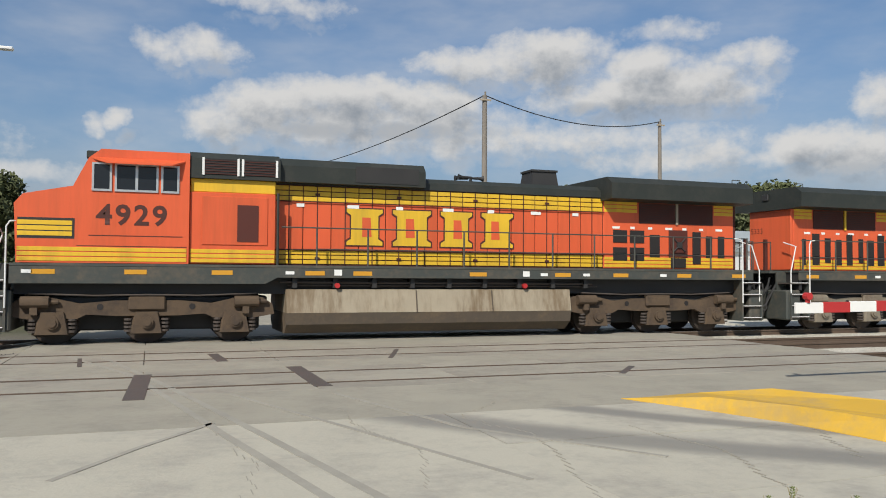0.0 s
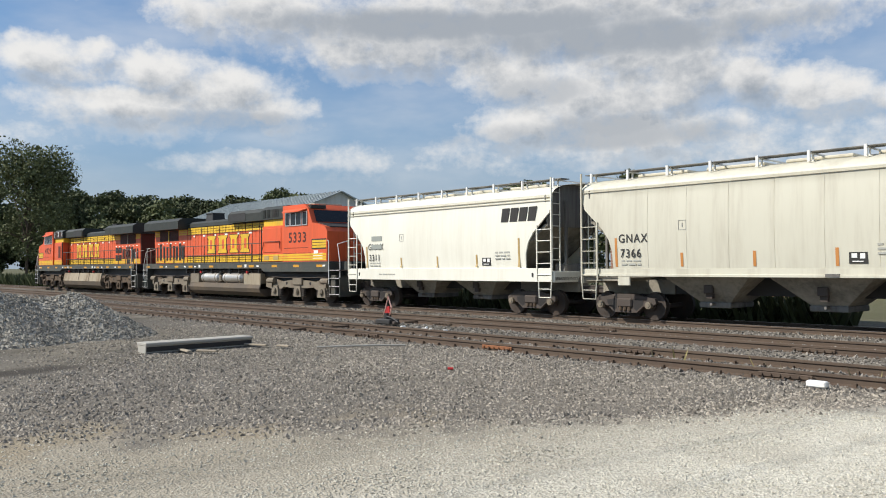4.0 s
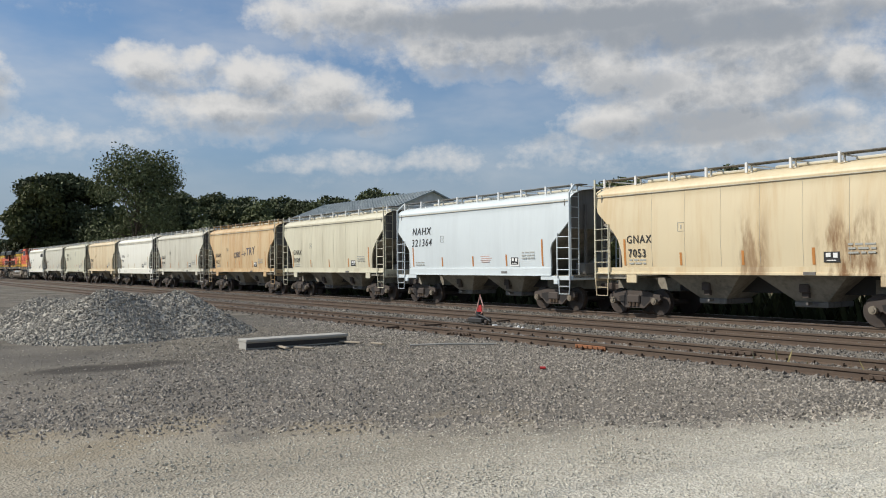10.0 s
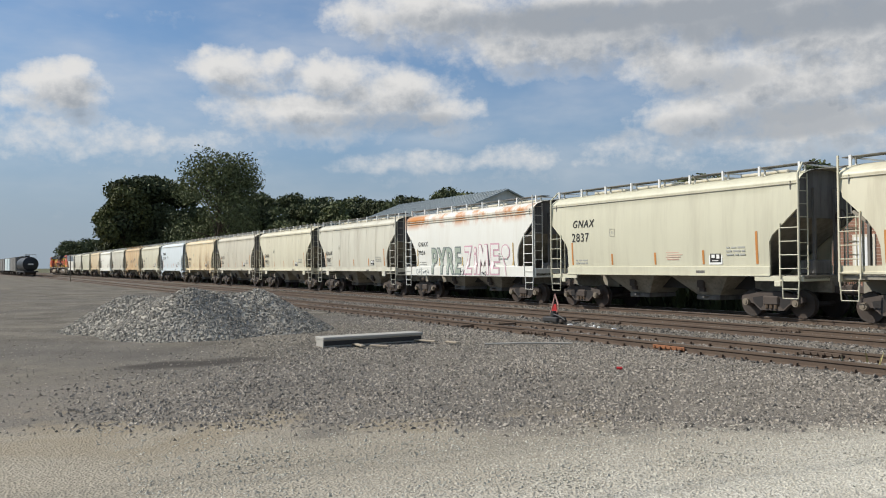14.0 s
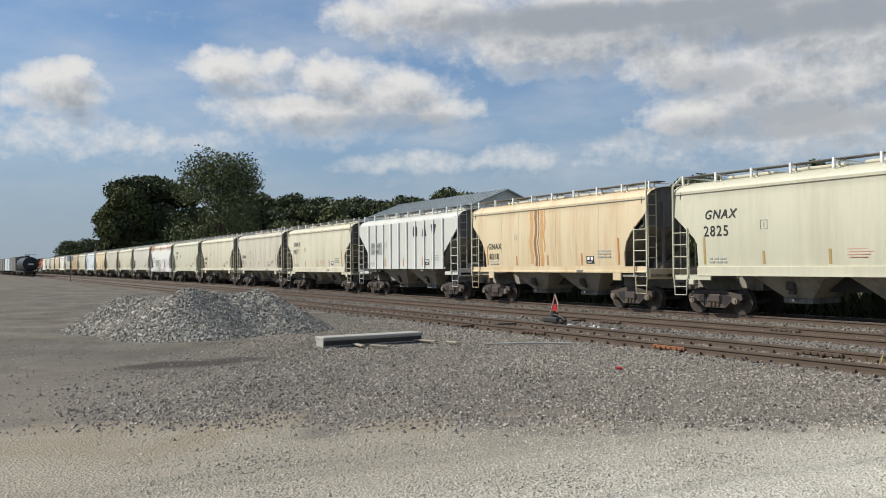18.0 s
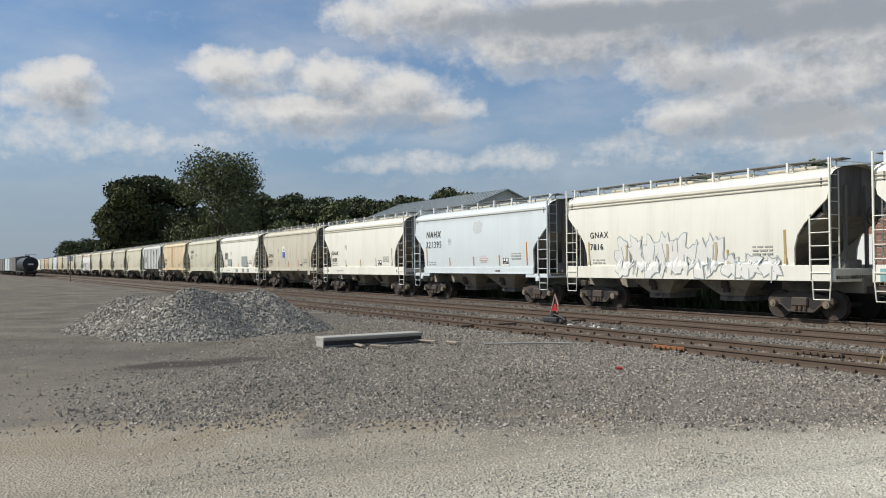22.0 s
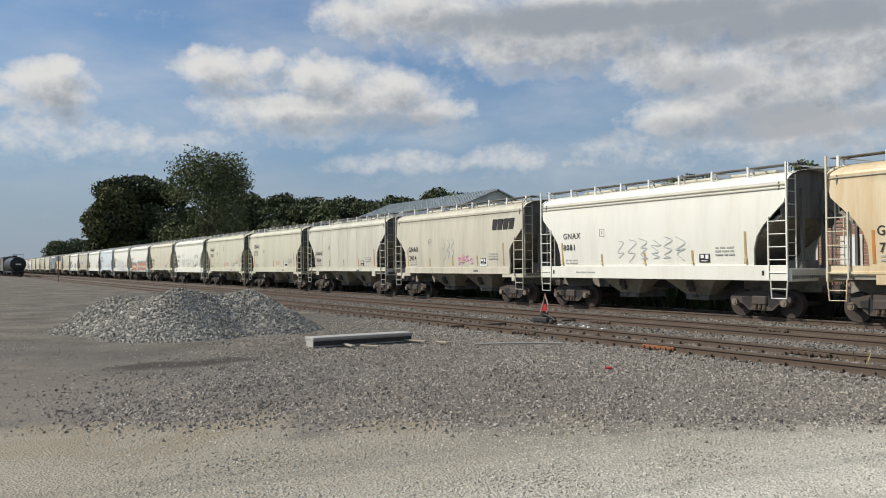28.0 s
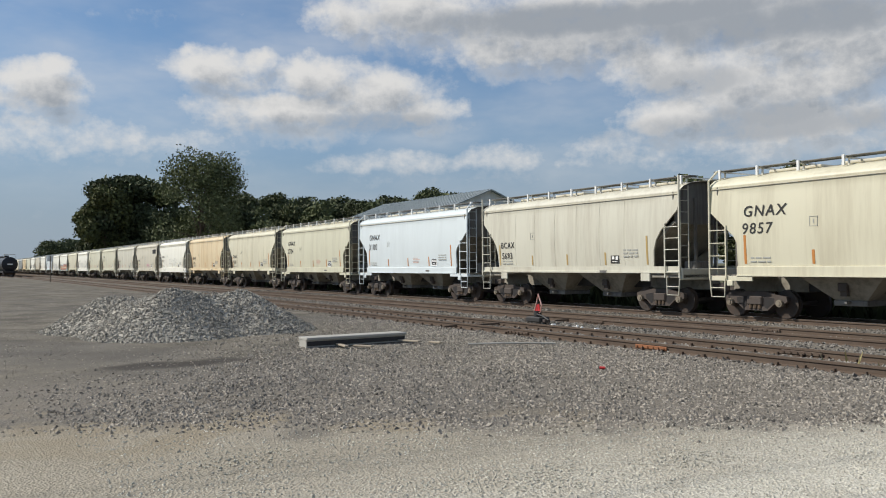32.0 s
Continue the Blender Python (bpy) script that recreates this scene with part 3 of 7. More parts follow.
for centre, name, words_ in ((13.6, "track_near", "rusty siding track on weathered ties nearest the gravel yard"), (17.8, "track_middle", "rusty middle track with worn rails in ballast"), (TRACK, "track_main", "main track under the passing freight train")):
    track = thing(name, words_, "railway track", pose(0, centre, 0), kind="structure")
    for o in (-.755, .755):
        prof = [(y + o, z) for y, z in RAIL]
        part("rail", Build().run(prof, -900, 120), M["rail_rust"], track)
        part("rail_head", Build().run([(o - .03, -.003), (o + .03, -.003), (o + .03, .003), (o - .03, .003)], -900, 120), M["rail_head"] if centre == TRACK else M["rail_rust"], track, "worn running surface")
    for i in range(90):
        x = -2.3 - i * .55
        if centre == TRACK and i > 60:
            break
        part("tie", TIE, None, track, at=pose(x + random.uniform(-.04, .04), random.uniform(-.06, .06), random.uniform(-.01, .005), 0, 0, random.uniform(-1, 1)))
        if centre < 20 and i < 60:
            for o in (-.755, .755):
                part("tie_plate", PLATE, None, track, at=pose(x, o, 0))
                if centre < 14:
                    part("spike", SPIKE, None, track, at=pose(x + .05, o - .09, 0))
    far_ties = Build()
    for i in range(300):
        x = -2.3 - (90 if centre < 20 else 61) * .55 - i * .55
        far_ties.box(x - .12, x + .12, -1.3, 1.3, -.3, -.165)
    tagged(part("distant_ties", far_ties, M["tie_wood"], track), kind="stuff")
    for x, o, me in {13.6: [(-6.1, -.755, JOINT), (-12.5, -.755, RJOINT), (-4.3, .755, JOINT), (-10.0, .755, JOINT), (-17.2, -.755, JOINT)], 17.8: [(-7.5, -.755, JOINT), (-14.0, .755, JOINT), (-19, -.755, JOINT)]}.get(centre, []):
        part("joint_bar", me, None, track, at=pose(x, o, 0))


def stones(name, label, count, spot, size, material, seed):
    """Loose stones thrown over a place: one mesh of small uneven lumps."""
    rng = np.random.default_rng(seed)
    base = np.array([(1, 0, -.2), (-.2, 1, 0), (-1, -.1, .1), (.1, -1, -.1), (.1, .1, .8), (-.1, .05, -.7)])
    tri = np.array([(0, 1, 4), (1, 2, 4), (2, 3, 4), (3, 0, 4), (1, 0, 5), (2, 1, 5), (3, 2, 5), (0, 3, 5)])
    p = spot(rng, count)
    n = len(p)
    s = rng.uniform(size[0], size[1], (n, 1, 1)) * rng.uniform(.7, 1.3, (n, 1, 3))
    a = rng.uniform(0, 6.283, n)
    shape = base[None] * s + rng.normal(0, .18, (n, 6, 3)) * s
    c, sn = np.cos(a)[:, None], np.sin(a)[:, None]
    v = np.stack([shape[..., 0] * c - shape[..., 1] * sn, shape[..., 0] * sn + shape[..., 1] * c, shape[..., 2]], -1) + p[:, None]
    f = (tri[None] + 6 * np.arange(n)[:, None, None]).reshape(-1, 3)
    me = bpy.data.meshes.new(name)
    me.from_pydata(v.reshape(-1, 3).tolist(), [], f.tolist())
    me.materials.append(material)
    return tagged(new(name, me), label, "gravel", kind="stuff")


def over(x0, x1, y0, y1, keep, z=None, lean=1.0):
    def spot(rng, n):
        x = x1 - (x1 - x0) * rng.random(n) ** lean
        y = rng.uniform(y0, y1, n)
        k = keep(x, y, rng)
        x, y = x[k], y[k]
        h = np.array([relief(a, b) for a, b in zip(x, y)]) if z is None else z(x, y, rng)
        return np.stack([x, y, h], -1)
    return spot


stones("ballast_bed", "grey crushed stone ballast between the rails", 52000, over(-62, -1.8, 11.8, 25, lambda x, y, r: y > 11.9 + r.random(len(x)) * .8, lambda x, y, r: -.175 + .03 * r.random(len(x)), 1.5), (.02, .05), M["ballast"], 3)
stones("dark_gravel", "dark grey loose gravel along the siding", 105000, over(-34, -2.0, 1, 12.6, lambda x, y, r: (x < -10.9 + .6 * y + r.normal(0, .35, len(x))) & (x > -8.5 - 1.25 * y - 5 * r.random(len(x)) ** 2) & (((x + 15.85) / .8) ** 2 + ((y - 3.85) / 1.5) ** 2 > .6 + .6 * r.random(len(x))), None, 1.3), (.011, .034), M["gravel"], 4)
stones("limestone_chips", "pale crushed limestone on the parking strip", 60000, over(-14, -1.0, 1.2, 10.6, lambda x, y, r: (x > -10.8 + .6 * y + r.normal(0, .5, len(x))) & (r.random(len(x)) < np.clip((x + 12.0) / 7, .0, 1) ** 1.5) & (x < .14 - .203 * y)), (.005, .017), M["limestone"], 5)
stones("yard_stones", "scattered stones on the dirt yard", 14000, over(-70, -10, -2, 12, lambda x, y, r: x < -9 + .6 * y, None, 1.6), (.008, .024), M["gravel"], 6)
# stone pile
RIDGE = [(-23.0, 8.3, .6), (-23.4, 7.4, 1.24), (-23.3, 6.4, 1.06), (-22.9, 5.35, 1.28), (-24.4, 4.9, 1.02), (-26.0, 4.2, 1.04), (-26.6, 3.6, .5)]


def pile_height(x, y):
    """A long heap tipped load by load: its flanks fall from one uneven ridge."""
    best = -1.0
    for (xa, ya, ha), (xb, yb, hb) in zip(RIDGE, RIDGE[1:]):
        dx, dy = xb - xa, yb - ya
        f = max(0.0, min(1.0, ((x - xa) * dx + (y - ya) * dy) / (dx * dx + dy * dy)))
        d = math.hypot(x - xa - dx * f, y - ya - dy * f)
        best = max(best, ha + (hb - ha) * f + .13 - .61 * math.sqrt(d * d + .05))
    n = noise.fractal(Vector((x * .9, y * .9, 4)), 1, 2, 3)
    return -.22 + max(-.1, best + .07 * n)


pile = thing("stone_pile", "heaped pile of grey crushed stone on the yard", "stone pile")
part("mound", lattice([-28 + i * .2 for i in range(50)], [1.6 + i * .2 for i in range(44)], pile_height), M["pile_stone"], pile, smooth=True)
pz = lambda x, y, r: np.array([pile_height(a, b) for a, b in zip(x, y)])
hs = stones("stone_cover", "", 38000, over(-27.8, -19.3, 1.6, 10.2, lambda x, y, r: np.array([pile_height(a, b) > -.15 - .1 * r.random() for a, b in zip(x, y)]), pz), (.025, .054), M["pile_stone"], 8)
hs.parent = pile
del hs["category"]

# concrete road over the tracks
road = thing("road", "worn concrete road crossing the railway tracks", "road", kind="structure")


def lane_slab(x0, x1, y0, y1, left=None):
    a = left(y0) if left else x0
    c = left(y1) if left else x0
    return Build().slab([(a, y0), (x1, y0), (x1, y1), (c, y1)], -.25, -.002 + random.uniform(-.002, .002))


edge_at = lambda y: min(-.4, .178 - .203 * y)
ys = [-30, -24, -18, -12, -7, -2.5, 1.6, 5.4, 7.6, 9.5]
for i in range(len(ys) - 1):
    for x0, x1 in ((None, 3.4), (3.41, 7.2), (7.21, 11), (11.01, 15)):
        left = edge_at if x0 is None else None
        part("concrete_slab", lane_slab(x0 or 0, x1, ys[i] + .006, ys[i + 1] - .006, left), M["concrete"], road)
part("road_apron", Build().slab([(-1.8, 9.51), (15, 9.51), (15, 12.1), (-3.2, 12.1), (-2.9, 11.2)], -.25, -.004), M["asphalt"], road)
# crossing panels lie between and beside the rails, with open flangeways
for c in (13.6, 17.8, TRACK):
    for y0, y1 in ((c - 1.5, c - .83), (c - .66, c + .66), (c + .83, c + 1.5)):
        for k in range(7):
            x0 = -2.6 + k * 2.5
            if k == 0:
                part("ramp_panel", Build().add([(x0 - 1.0, y0, -.14), (x0, y0, 0), (x0, y1, 0), (x0 - 1.0, y1, -.14), (x0 - 1.0, y0, -.2), (x0, y0, -.2), (x0, y1, -.2), (x0 - 1.0, y1, -.2)], [(0, 1, 2, 3), (4, 5, 1, 0), (3, 2, 6, 7), (0, 3, 7, 4), (1, 5, 6, 2)]), M["panel_concrete"], road)
            part("crossing_panel", Build().box(x0 + .006, x0 + 2.494, y0, y1, -.2, -.001 - .003 * random.random(), .01), M["panel_concrete"], road)
for y0, y1 in ((15.11, 16.29), (19.31, 20.89)):
    part("road_infill", Build().box(-2.6, 15, y0, y1, -.25, -.004), M["asphalt"], road)
part("far_road", Build().slab([(-2.5, 23.95), (10, 23.95), (-1.5, 75), (-9, 75)], -.3, -.008), M["asphalt"], road)
# tar patches across joints
for x, y, w, d, r in ((-.15, 13.2, .28, 2.9, -2), (2.5, 13.8, .28, 2.8, 0), (1.3, 17.3, .22, 1.6, 3), (-1.25, 17.0, .08, 1.6, 4), (5.0, 17.2, .1, 2.0, -20), (8.2, 13.0, .12, 1.3, -40)):
    ob = part("tar_patch", Build().box(-w / 2, w / 2, -d / 2, d / 2, -.003, .0035), M["tar"], road, at=pose(x, y, 0, 0, 0, r))
# thin sealed cracks in the slabs
for pts in ([(2.1, 6.2), (2.5, 7.6), (2.2, 9.0), (2.3, 10.2)], [(.3, 5.1), (.9, 7.2), (.7, 9.6)], [(4.6, 4.6), (5.3, 6.8), (5.1, 8.1)], [(3.2, 5.3), (3.9, 7.9), (3.5, 9.2), (4.4, 10.2)], [(6.3, 6), (7.6, 8.3), (7.2, 10)]):
    b = Build()
    for (xa, ya), (xb, yb) in zip(pts, pts[1:]):
        k = 14
        for i in range(k):
            f, g = i / k, (i + 1) / k
            o = [noise.noise(Vector((xa * 3 + q * 5, ya, 1))) * .12 for q in (f, g)]
            x_, y_, u_, w_ = xa + (xb - xa) * f + o[0], ya + (yb - ya) * f, xa + (xb - xa) * g + o[1], ya + (yb - ya) * g
            b.box((x_ + u_) / 2 - .004, (x_ + u_) / 2 + .004, y_, w_, -.003, .0032)
    part("crack", b, M["crack_and_shade"], road)
# long thin strips over the slabs, overhead wire shadows put in as colour
for way in ([(-1.58, 18.3), (-.26, 14.6), (.75, 8.94), (1.27, 6.25), (1.7, 3.9)], [(-.9, 18.0), (.25, 13.1), (1.18, 8.61), (1.67, 6.09), (2.1, 3.8)], [(.68, 9.66), (-.1, 8.5), (-.76, 7.36)], [(2.5, 11.6), (3.3, 8.6), (4.6, 6.6)], [(1.1, 11.9), (2.3, 8.3), (3.0, 6.2)]):
    wide = .05 if len(way) > 3 else .035
    left_, right_ = [], []
    for i, (x, y) in enumerate(way):
        (xa, ya), (xb, yb) = way[max(0, i - 1)], way[min(len(way) - 1, i + 1)]
        l = math.hypot(xb - xa, yb - ya)
        left_.append((x - (yb - ya) / l * wide, y + (xb - xa) / l * wide)), right_.append((x + (yb - ya) / l * wide, y - (xb - xa) / l * wide))
    part("tyre_mark", Build().slab(left_ + right_[::-1], -.003, .003), M["crack_and_shade"], road)
# painted median kerb
median = thing("median_kerb", "raised traffic median painted bright yellow", "kerb")
FOOT = [(6.17, 9.93), (6.64, 8.74), (7.0, 7.67), (7.17, 6.52), (8.9, 3.4), (10.8, 0), (13.8, 0), (12.2, 3.4), (9.0, 7.6), (8.3, 9.2), (7.4, 9.82)]
CREST = [(6.3, 9.8, .02), (6.74, 8.75, .16), (7.06, 7.68, .2), (7.32, 6.6, .2), (9.05, 3.45, .2), (10.95, .05, .2), (13.6, .05, .2), (11.9, 3.4, .2), (8.5, 7.6, .2), (7.9, 8.95, .2), (7.2, 9.62, .08)]
n = len(FOOT)
kb = Build().add([(x, y, -.05) for x, y in FOOT] + [(x, y, .004) for x, y in FOOT] + CREST, [(k * n + i, k * n + (i + 1) % n, k * n + n + (i + 1) % n, k * n + n + i) for k in range(2) for i in range(n)] + [tuple(range(2 * n, 3 * n))])
part("kerb", kb, M["kerb_yellow"], median)
# ---- the engines ----
def wheel_mesh(r, s, gauge=.76, n=20):
    b = Build()
    for y in (s * gauge,):
        b.cyl((0, y - .065, 0), (0, y + .065, 0), r, n).cyl((0, y - s * .065, 0), (0, y - s * .095, 0), r + .028, n)
        b.cyl((0, y + s * .065, 0), (0, y + s * .09, 0), r * .82, n, r * .30)
        b.cyl((0, y + s * .05, 0), (0, y + s * .16, 0), .13, 10)
    return b.mesh("wheel", M["wheel_steel"], 35)


def axle_at(truck, a, r):
    """Two wheels and the axle that joins them, under one truck."""
    for s in (-1, 1):
        part("wheel", WHEELS[r, s], None, truck, at=pose(a, 0, r))
    part("axle", AXLE, None, truck, at=pose(a, 0, r))


WHEELS = {(r, s): wheel_mesh(r, s) for r in (.53, .42) for s in (-1, 1)}
AXLE = Build().cyl((0, -1.1, 0), (0, 1.1, 0), .08, 8).mesh("axle", M["truck_dark"])


def six_wheel_truck(parent, x, near, paint, axles):
    # black core boxes added to fill the shaded gap behind the frames
    tr = part("truck", Build().box(-2.75, 2.75, -.62, .62, .3, 1.2, .04).box(-2.9, 2.9, -1.0, 1.0, .75, 1.15, .04), M["black_steel"], parent, "three-axle power truck caked in brown road dirt", pose(x, 0, 0))
    for s in (-1, 1):
        loop = [(-3.0, .95), (-2.75, 1.12), (-2.1, 1.12), (-1.5, .98), (-.75, 1.05), (.75, 1.05), (1.5, .98), (2.1, 1.12), (2.75, 1.12), (3.0, .95), (3.05, .7), (2.6, .62), (1.55, .62), (1.35, .72), (.7, .68), (-.7, .68), (-1.35, .72), (-1.55, .62), (-2.6, .62), (-3.05, .7)]
        fr = part("side_frame", Build().plate(loop, s * 1.06, s * 1.26), paint, tr)
        for a in axles:
            part("axle_box", Build().add(*box_taper(a, s)).cyl((a, s * 1.2, .53), (a, s * 1.40, .53), .15, 14).cyl((a, s * 1.40, .53), (a, s * 1.43, .53), .10, 10), paint, tr, smooth=30)
            for d in (-.42, .42):
                b = Build()
                for k in range(4):
                    b.cyl((a + d, s * 1.18, .30 + k * .09), (a + d, s * 1.18, .35 + k * .09), .105, 10)
                part("coil_spring", b, M["truck_dark"], tr)
        for d in (-2.45, 2.35):
            part("brake_cylinder", Build().cyl((d - .3, s * 1.33, 1.02), (d + .3, s * 1.33, 1.02), .14, 12).cyl((d + .3, s * 1.33, 1.02), (d + .5, s * 1.33, 1.02), .05, 8).box(d - .1, d + .06, s * 1.26, s * 1.4, .72, .98), M["truck_silver"] if paint is M["truck_silver"] else paint, tr, smooth=30)
        part("brake_pipe", Build().tube([(-2.6, s * 1.3, 1.22), (-1.2, s * 1.34, 1.17), (0, s * 1.34, 1.19), (1.2, s * 1.34, 1.17), (2.6, s * 1.3, 1.22)], .022), M["truck_dark"], tr)
        # near-black discs on the solid frame paint the dark of its holes
        for d in (-1.05, 1.05):
            part("frame_hole", Build().cyl((d, s * 1.255, .9), (d, s * 1.268, .9), .075, 12), M["grille"], tr)
        part("centre_casting", Build().box(-.42, .42, s * 1.2, s * 1.34, .82, 1.16, .03), paint, tr)
    for a in axles:
        axle_at(tr, a, .53)
    return tr


def box_taper(a, s):
    v = [(a - .28, s * 1.1, .78), (a + .28, s * 1.1, .78), (a + .46, s * 1.1, .24), (a - .46, s * 1.1, .24), (a - .24, s * 1.33, .78), (a + .24, s * 1.33, .78), (a + .34, s * 1.33, .26), (a - .34, s * 1.33, .26)]
    return v, [(0, 1, 2, 3), (7, 6, 5, 4), (0, 4, 5, 1), (1, 5, 6, 2), (2, 6, 7, 3), (3, 7, 4, 0)]


def grooved(x0, x1, s, y, z0, z1, n=3):
    """A strip of paint over pressed ribs, on the side s at distance y."""
    b = Build()
    h = (z1 - z0) / n
    for k in range(n):
        b.box(x0, x1, s * (y - .02), s * (y + .012), z0 + k * h + .012, z0 + (k + 1) * h - .012, .005)
    return b


def engine(number, near, variant, label):
    g = thing("locomotive", label, "locomotive", group="engines at the head of the train")
    s = near
    O, Yl, D, F = M["orange"], M["yellow"], M["dark_green"], M["frame_grey"]
    # frame and deck
    part("underframe", Build().box(-10.3, 10.3, -1.15, 1.15, 1.2, 1.9), M["black_steel"], g)
    part("deck", Build().box(-10.35, 10.4, -1.56, 1.56, 1.86, 1.93, .01), F, g)
    for q in (-1, 1):
        part("side_sill", Build().plate([(-10.35, 1.86), (10.4, 1.86), (10.4, 1.62), (-4.3, 1.62), (-4.6, 1.46), (-10.35, 1.46)], q * 1.5, q * 1.55), F, g, "dirty dark green side sill")
    # pipes under the sill
    part("air_pipe", Build().tube([(-4.2, s * 1.35, 1.5), (4.8, s * 1.35, 1.48)], .03).tube([(-4, s * 1.3, 1.42), (5, s * 1.3, 1.40)], .022), M["truck_dark"], g)
    for i in range(9):
        part("pipe_bracket", Build().box(-3.9 + i * 1.05, -3.78 + i * 1.05, s * 1.2, s * 1.42, 1.36, 1.62), M["black_steel"], g)
    # cab and nose
    cab = part("cab", Build().plate([(-10.22, 1.94), (-10.28, 3.3), (-10.1, 3.52), (-9.05, 3.74), (-8.72, 4.42), (-8.45, 4.64), (-6.45, 4.64), (-6.45, 1.94)], -1.55, 1.55), O, g, "bright orange cab with sloping nose")
    part("nose_top", Build().add([(-10.14, -1.3, 3.54), (-9.12, -1.3, 3.755), (-9.12, 1.3, 3.755), (-10.14, 1.3, 3.54), (-10.14, -1.3, 3.5), (-9.12, -1.3, 3.7), (-9.12, 1.3, 3.7), (-10.14, 1.3, 3.5)], [(0, 1, 2, 3), (0, 4, 5, 1), (2, 6, 7, 3), (0, 3, 7, 4), (1, 5, 6, 2)]), M["black_steel"], cab, "black anti-glare nose top")
    part("windshield", Build().add([(-9.05, -1.3, 3.80), (-8.77, -1.3, 4.36), (-8.77, 1.3, 4.36), (-9.05, 1.3, 3.80), (-9.0, -1.3, 3.78), (-8.7, -1.3, 4.38), (-8.7, 1.3, 4.38), (-9.0, 1.3, 3.78)], [(0, 1, 2, 3), (0, 4, 5, 1), (2, 6, 7, 3), (1, 5, 6, 2), (0, 3, 7, 4)]), M["glass"], cab)
    part("cab_roof_vent", Build().box(-8.1, -6.7, -.8, .8, 4.64, 4.74, .03), M["wood_grey"], cab)
    part("number_board", Build().box(-8.78, -8.5, s * .6, s * 1.45, 4.42, 4.6, .02), D, cab)
    for q in (-1, 1):
        for x0, x1 in ((-8.62, -8.24), (-8.12, -7.2), (-7.08, -6.72)):
            win = part("cab_window", Build().box(x0, x1, q * 1.53, q * 1.562, 3.68, 4.28), M["glass"], cab)
            fb = Build()
            for a, b_, c, d in ((x0 - .03, x1 + .03, 3.64, 3.69), (x0 - .03, x1 + .03, 4.27, 4.31), (x0 - .03, x0 + .02, 3.69, 4.27), (x1 - .02, x1 + .03, 3.69, 4.27)) + (((-7.69, -7.63, 3.69, 4.27),) if x1 == -7.2 else ()):
                fb.box(a, b_, q * 1.55, q * 1.582, c, d)
            part("window_frame", fb, M["window_frame"], win)
        part("window_awning", Build().add([(-8.65, q * 1.55, 4.44), (-6.55, q * 1.55, 4.44), (-6.85, q * 1.85, 4.30), (-8.3, q * 1.85, 4.30), (-8.65, q * 1.55, 4.40), (-6.55, q * 1.55, 4.40), (-6.85, q * 1.85, 4.27), (-8.3, q * 1.85, 4.27)], [(0, 1, 2, 3), (7, 6, 5, 4), (0, 4, 5, 1), (1, 5, 6, 2), (2, 6, 7, 3), (3, 7, 4, 0)]), O, cab)
        part("nose_stripe", grooved(-10.2, -9.05, q, 1.55, 2.55, 2.93), Yl, cab, "yellow ribbed nose stripe")
        part("nose_stripe_edge", Build().box(-10.2, -9.0, q * 1.545, q * 1.554, 2.5, 2.98), M["letter_black"], cab)
        part("sill_stripe", grooved(-10.2, -6.5, q, 1.55, 1.97, 2.32), Yl, cab, "yellow ribbed sill stripe")
        part("panel_line", Build().box(-8.7, -6.6, q * 1.548, q * 1.556, 2.58, 2.6).box(-8.95, -6.5, q * 1.548, q * 1.556, 2.335, 2.35), M["letter_brown"], cab)
    # numerals on the cab
    me = words(number, .56, 0, .014)
    me.materials.append(M["letter_brown"])
    wide = max(v.co.x for v in me.vertices)
    num = part("cab_number", me, None, cab, "dark road number")
    num.matrix_basis = Matrix.Translation((-7.75, s * 1.556, 2.86)) @ (Matrix.Identity(4) if s < 0 else Matrix.Rotation(math.pi, 4, "Z")) @ Matrix.Diagonal((1.25, 1, 1.2, 1)) @ Matrix.Translation((-wide / 2, 0, 0))
    # equipment cabin behind the cab
    for q in (-1, 1):
        part("cabin_side", Build().box(-6.44, -4.35, q * 1.0, q * 1.46, 1.95, 3.72, .02), O, g)
        part("cabin_stripe", grooved(-6.42, -4.37, q, 1.46, 1.97, 2.32), Yl, g)
        part("cabin_top_stripe", Build().box(-6.42, -4.35, q * 1.0, q * 1.40, 3.72, 4.06, .02), Yl, g, "yellow band")
        dr = part("cabin_door", Build().box(-6.15, -4.55, q * 1.45, q * 1.485, 2.42, 3.62, .01), O, g)
        if variant == "tank":
            part("door_grille", Build().box(-5.3, -4.78, q * 1.48, q * 1.495, 2.5, 3.42), M["dark_red"], dr)
        else:
            for zz in (2.95,):
                part("door_rail", Build().tube([(-6.1, q * 1.53, 2.6), (-6.1, q * 1.53, zz), (-4.6, q * 1.53, zz), (-4.4, q * 1.53, 2.5)], .018), M["letter_brown"], dr)
            for k in range(2):
                part("vent", Build().box(-5.9 + k * .9, -5.45 + k * .9, q * 1.475, q * 1.49, 2.05, 2.25), M["stripe_tan"], dr)
        part("handrail_post", Build().tube([(-4.3, q * 1.5, 1.93), (-4.3, q * 1.5, 3.75)], .035), D, g)
    blower = part("blower_housing", Build().run([(-1.5, 4.06), (1.5, 4.06), (1.5, 4.55), (1.25, 4.72), (-1.25, 4.72), (-1.5, 4.55)], -6.44, -4.25), D, g, "dark green blower housing", smooth=20)
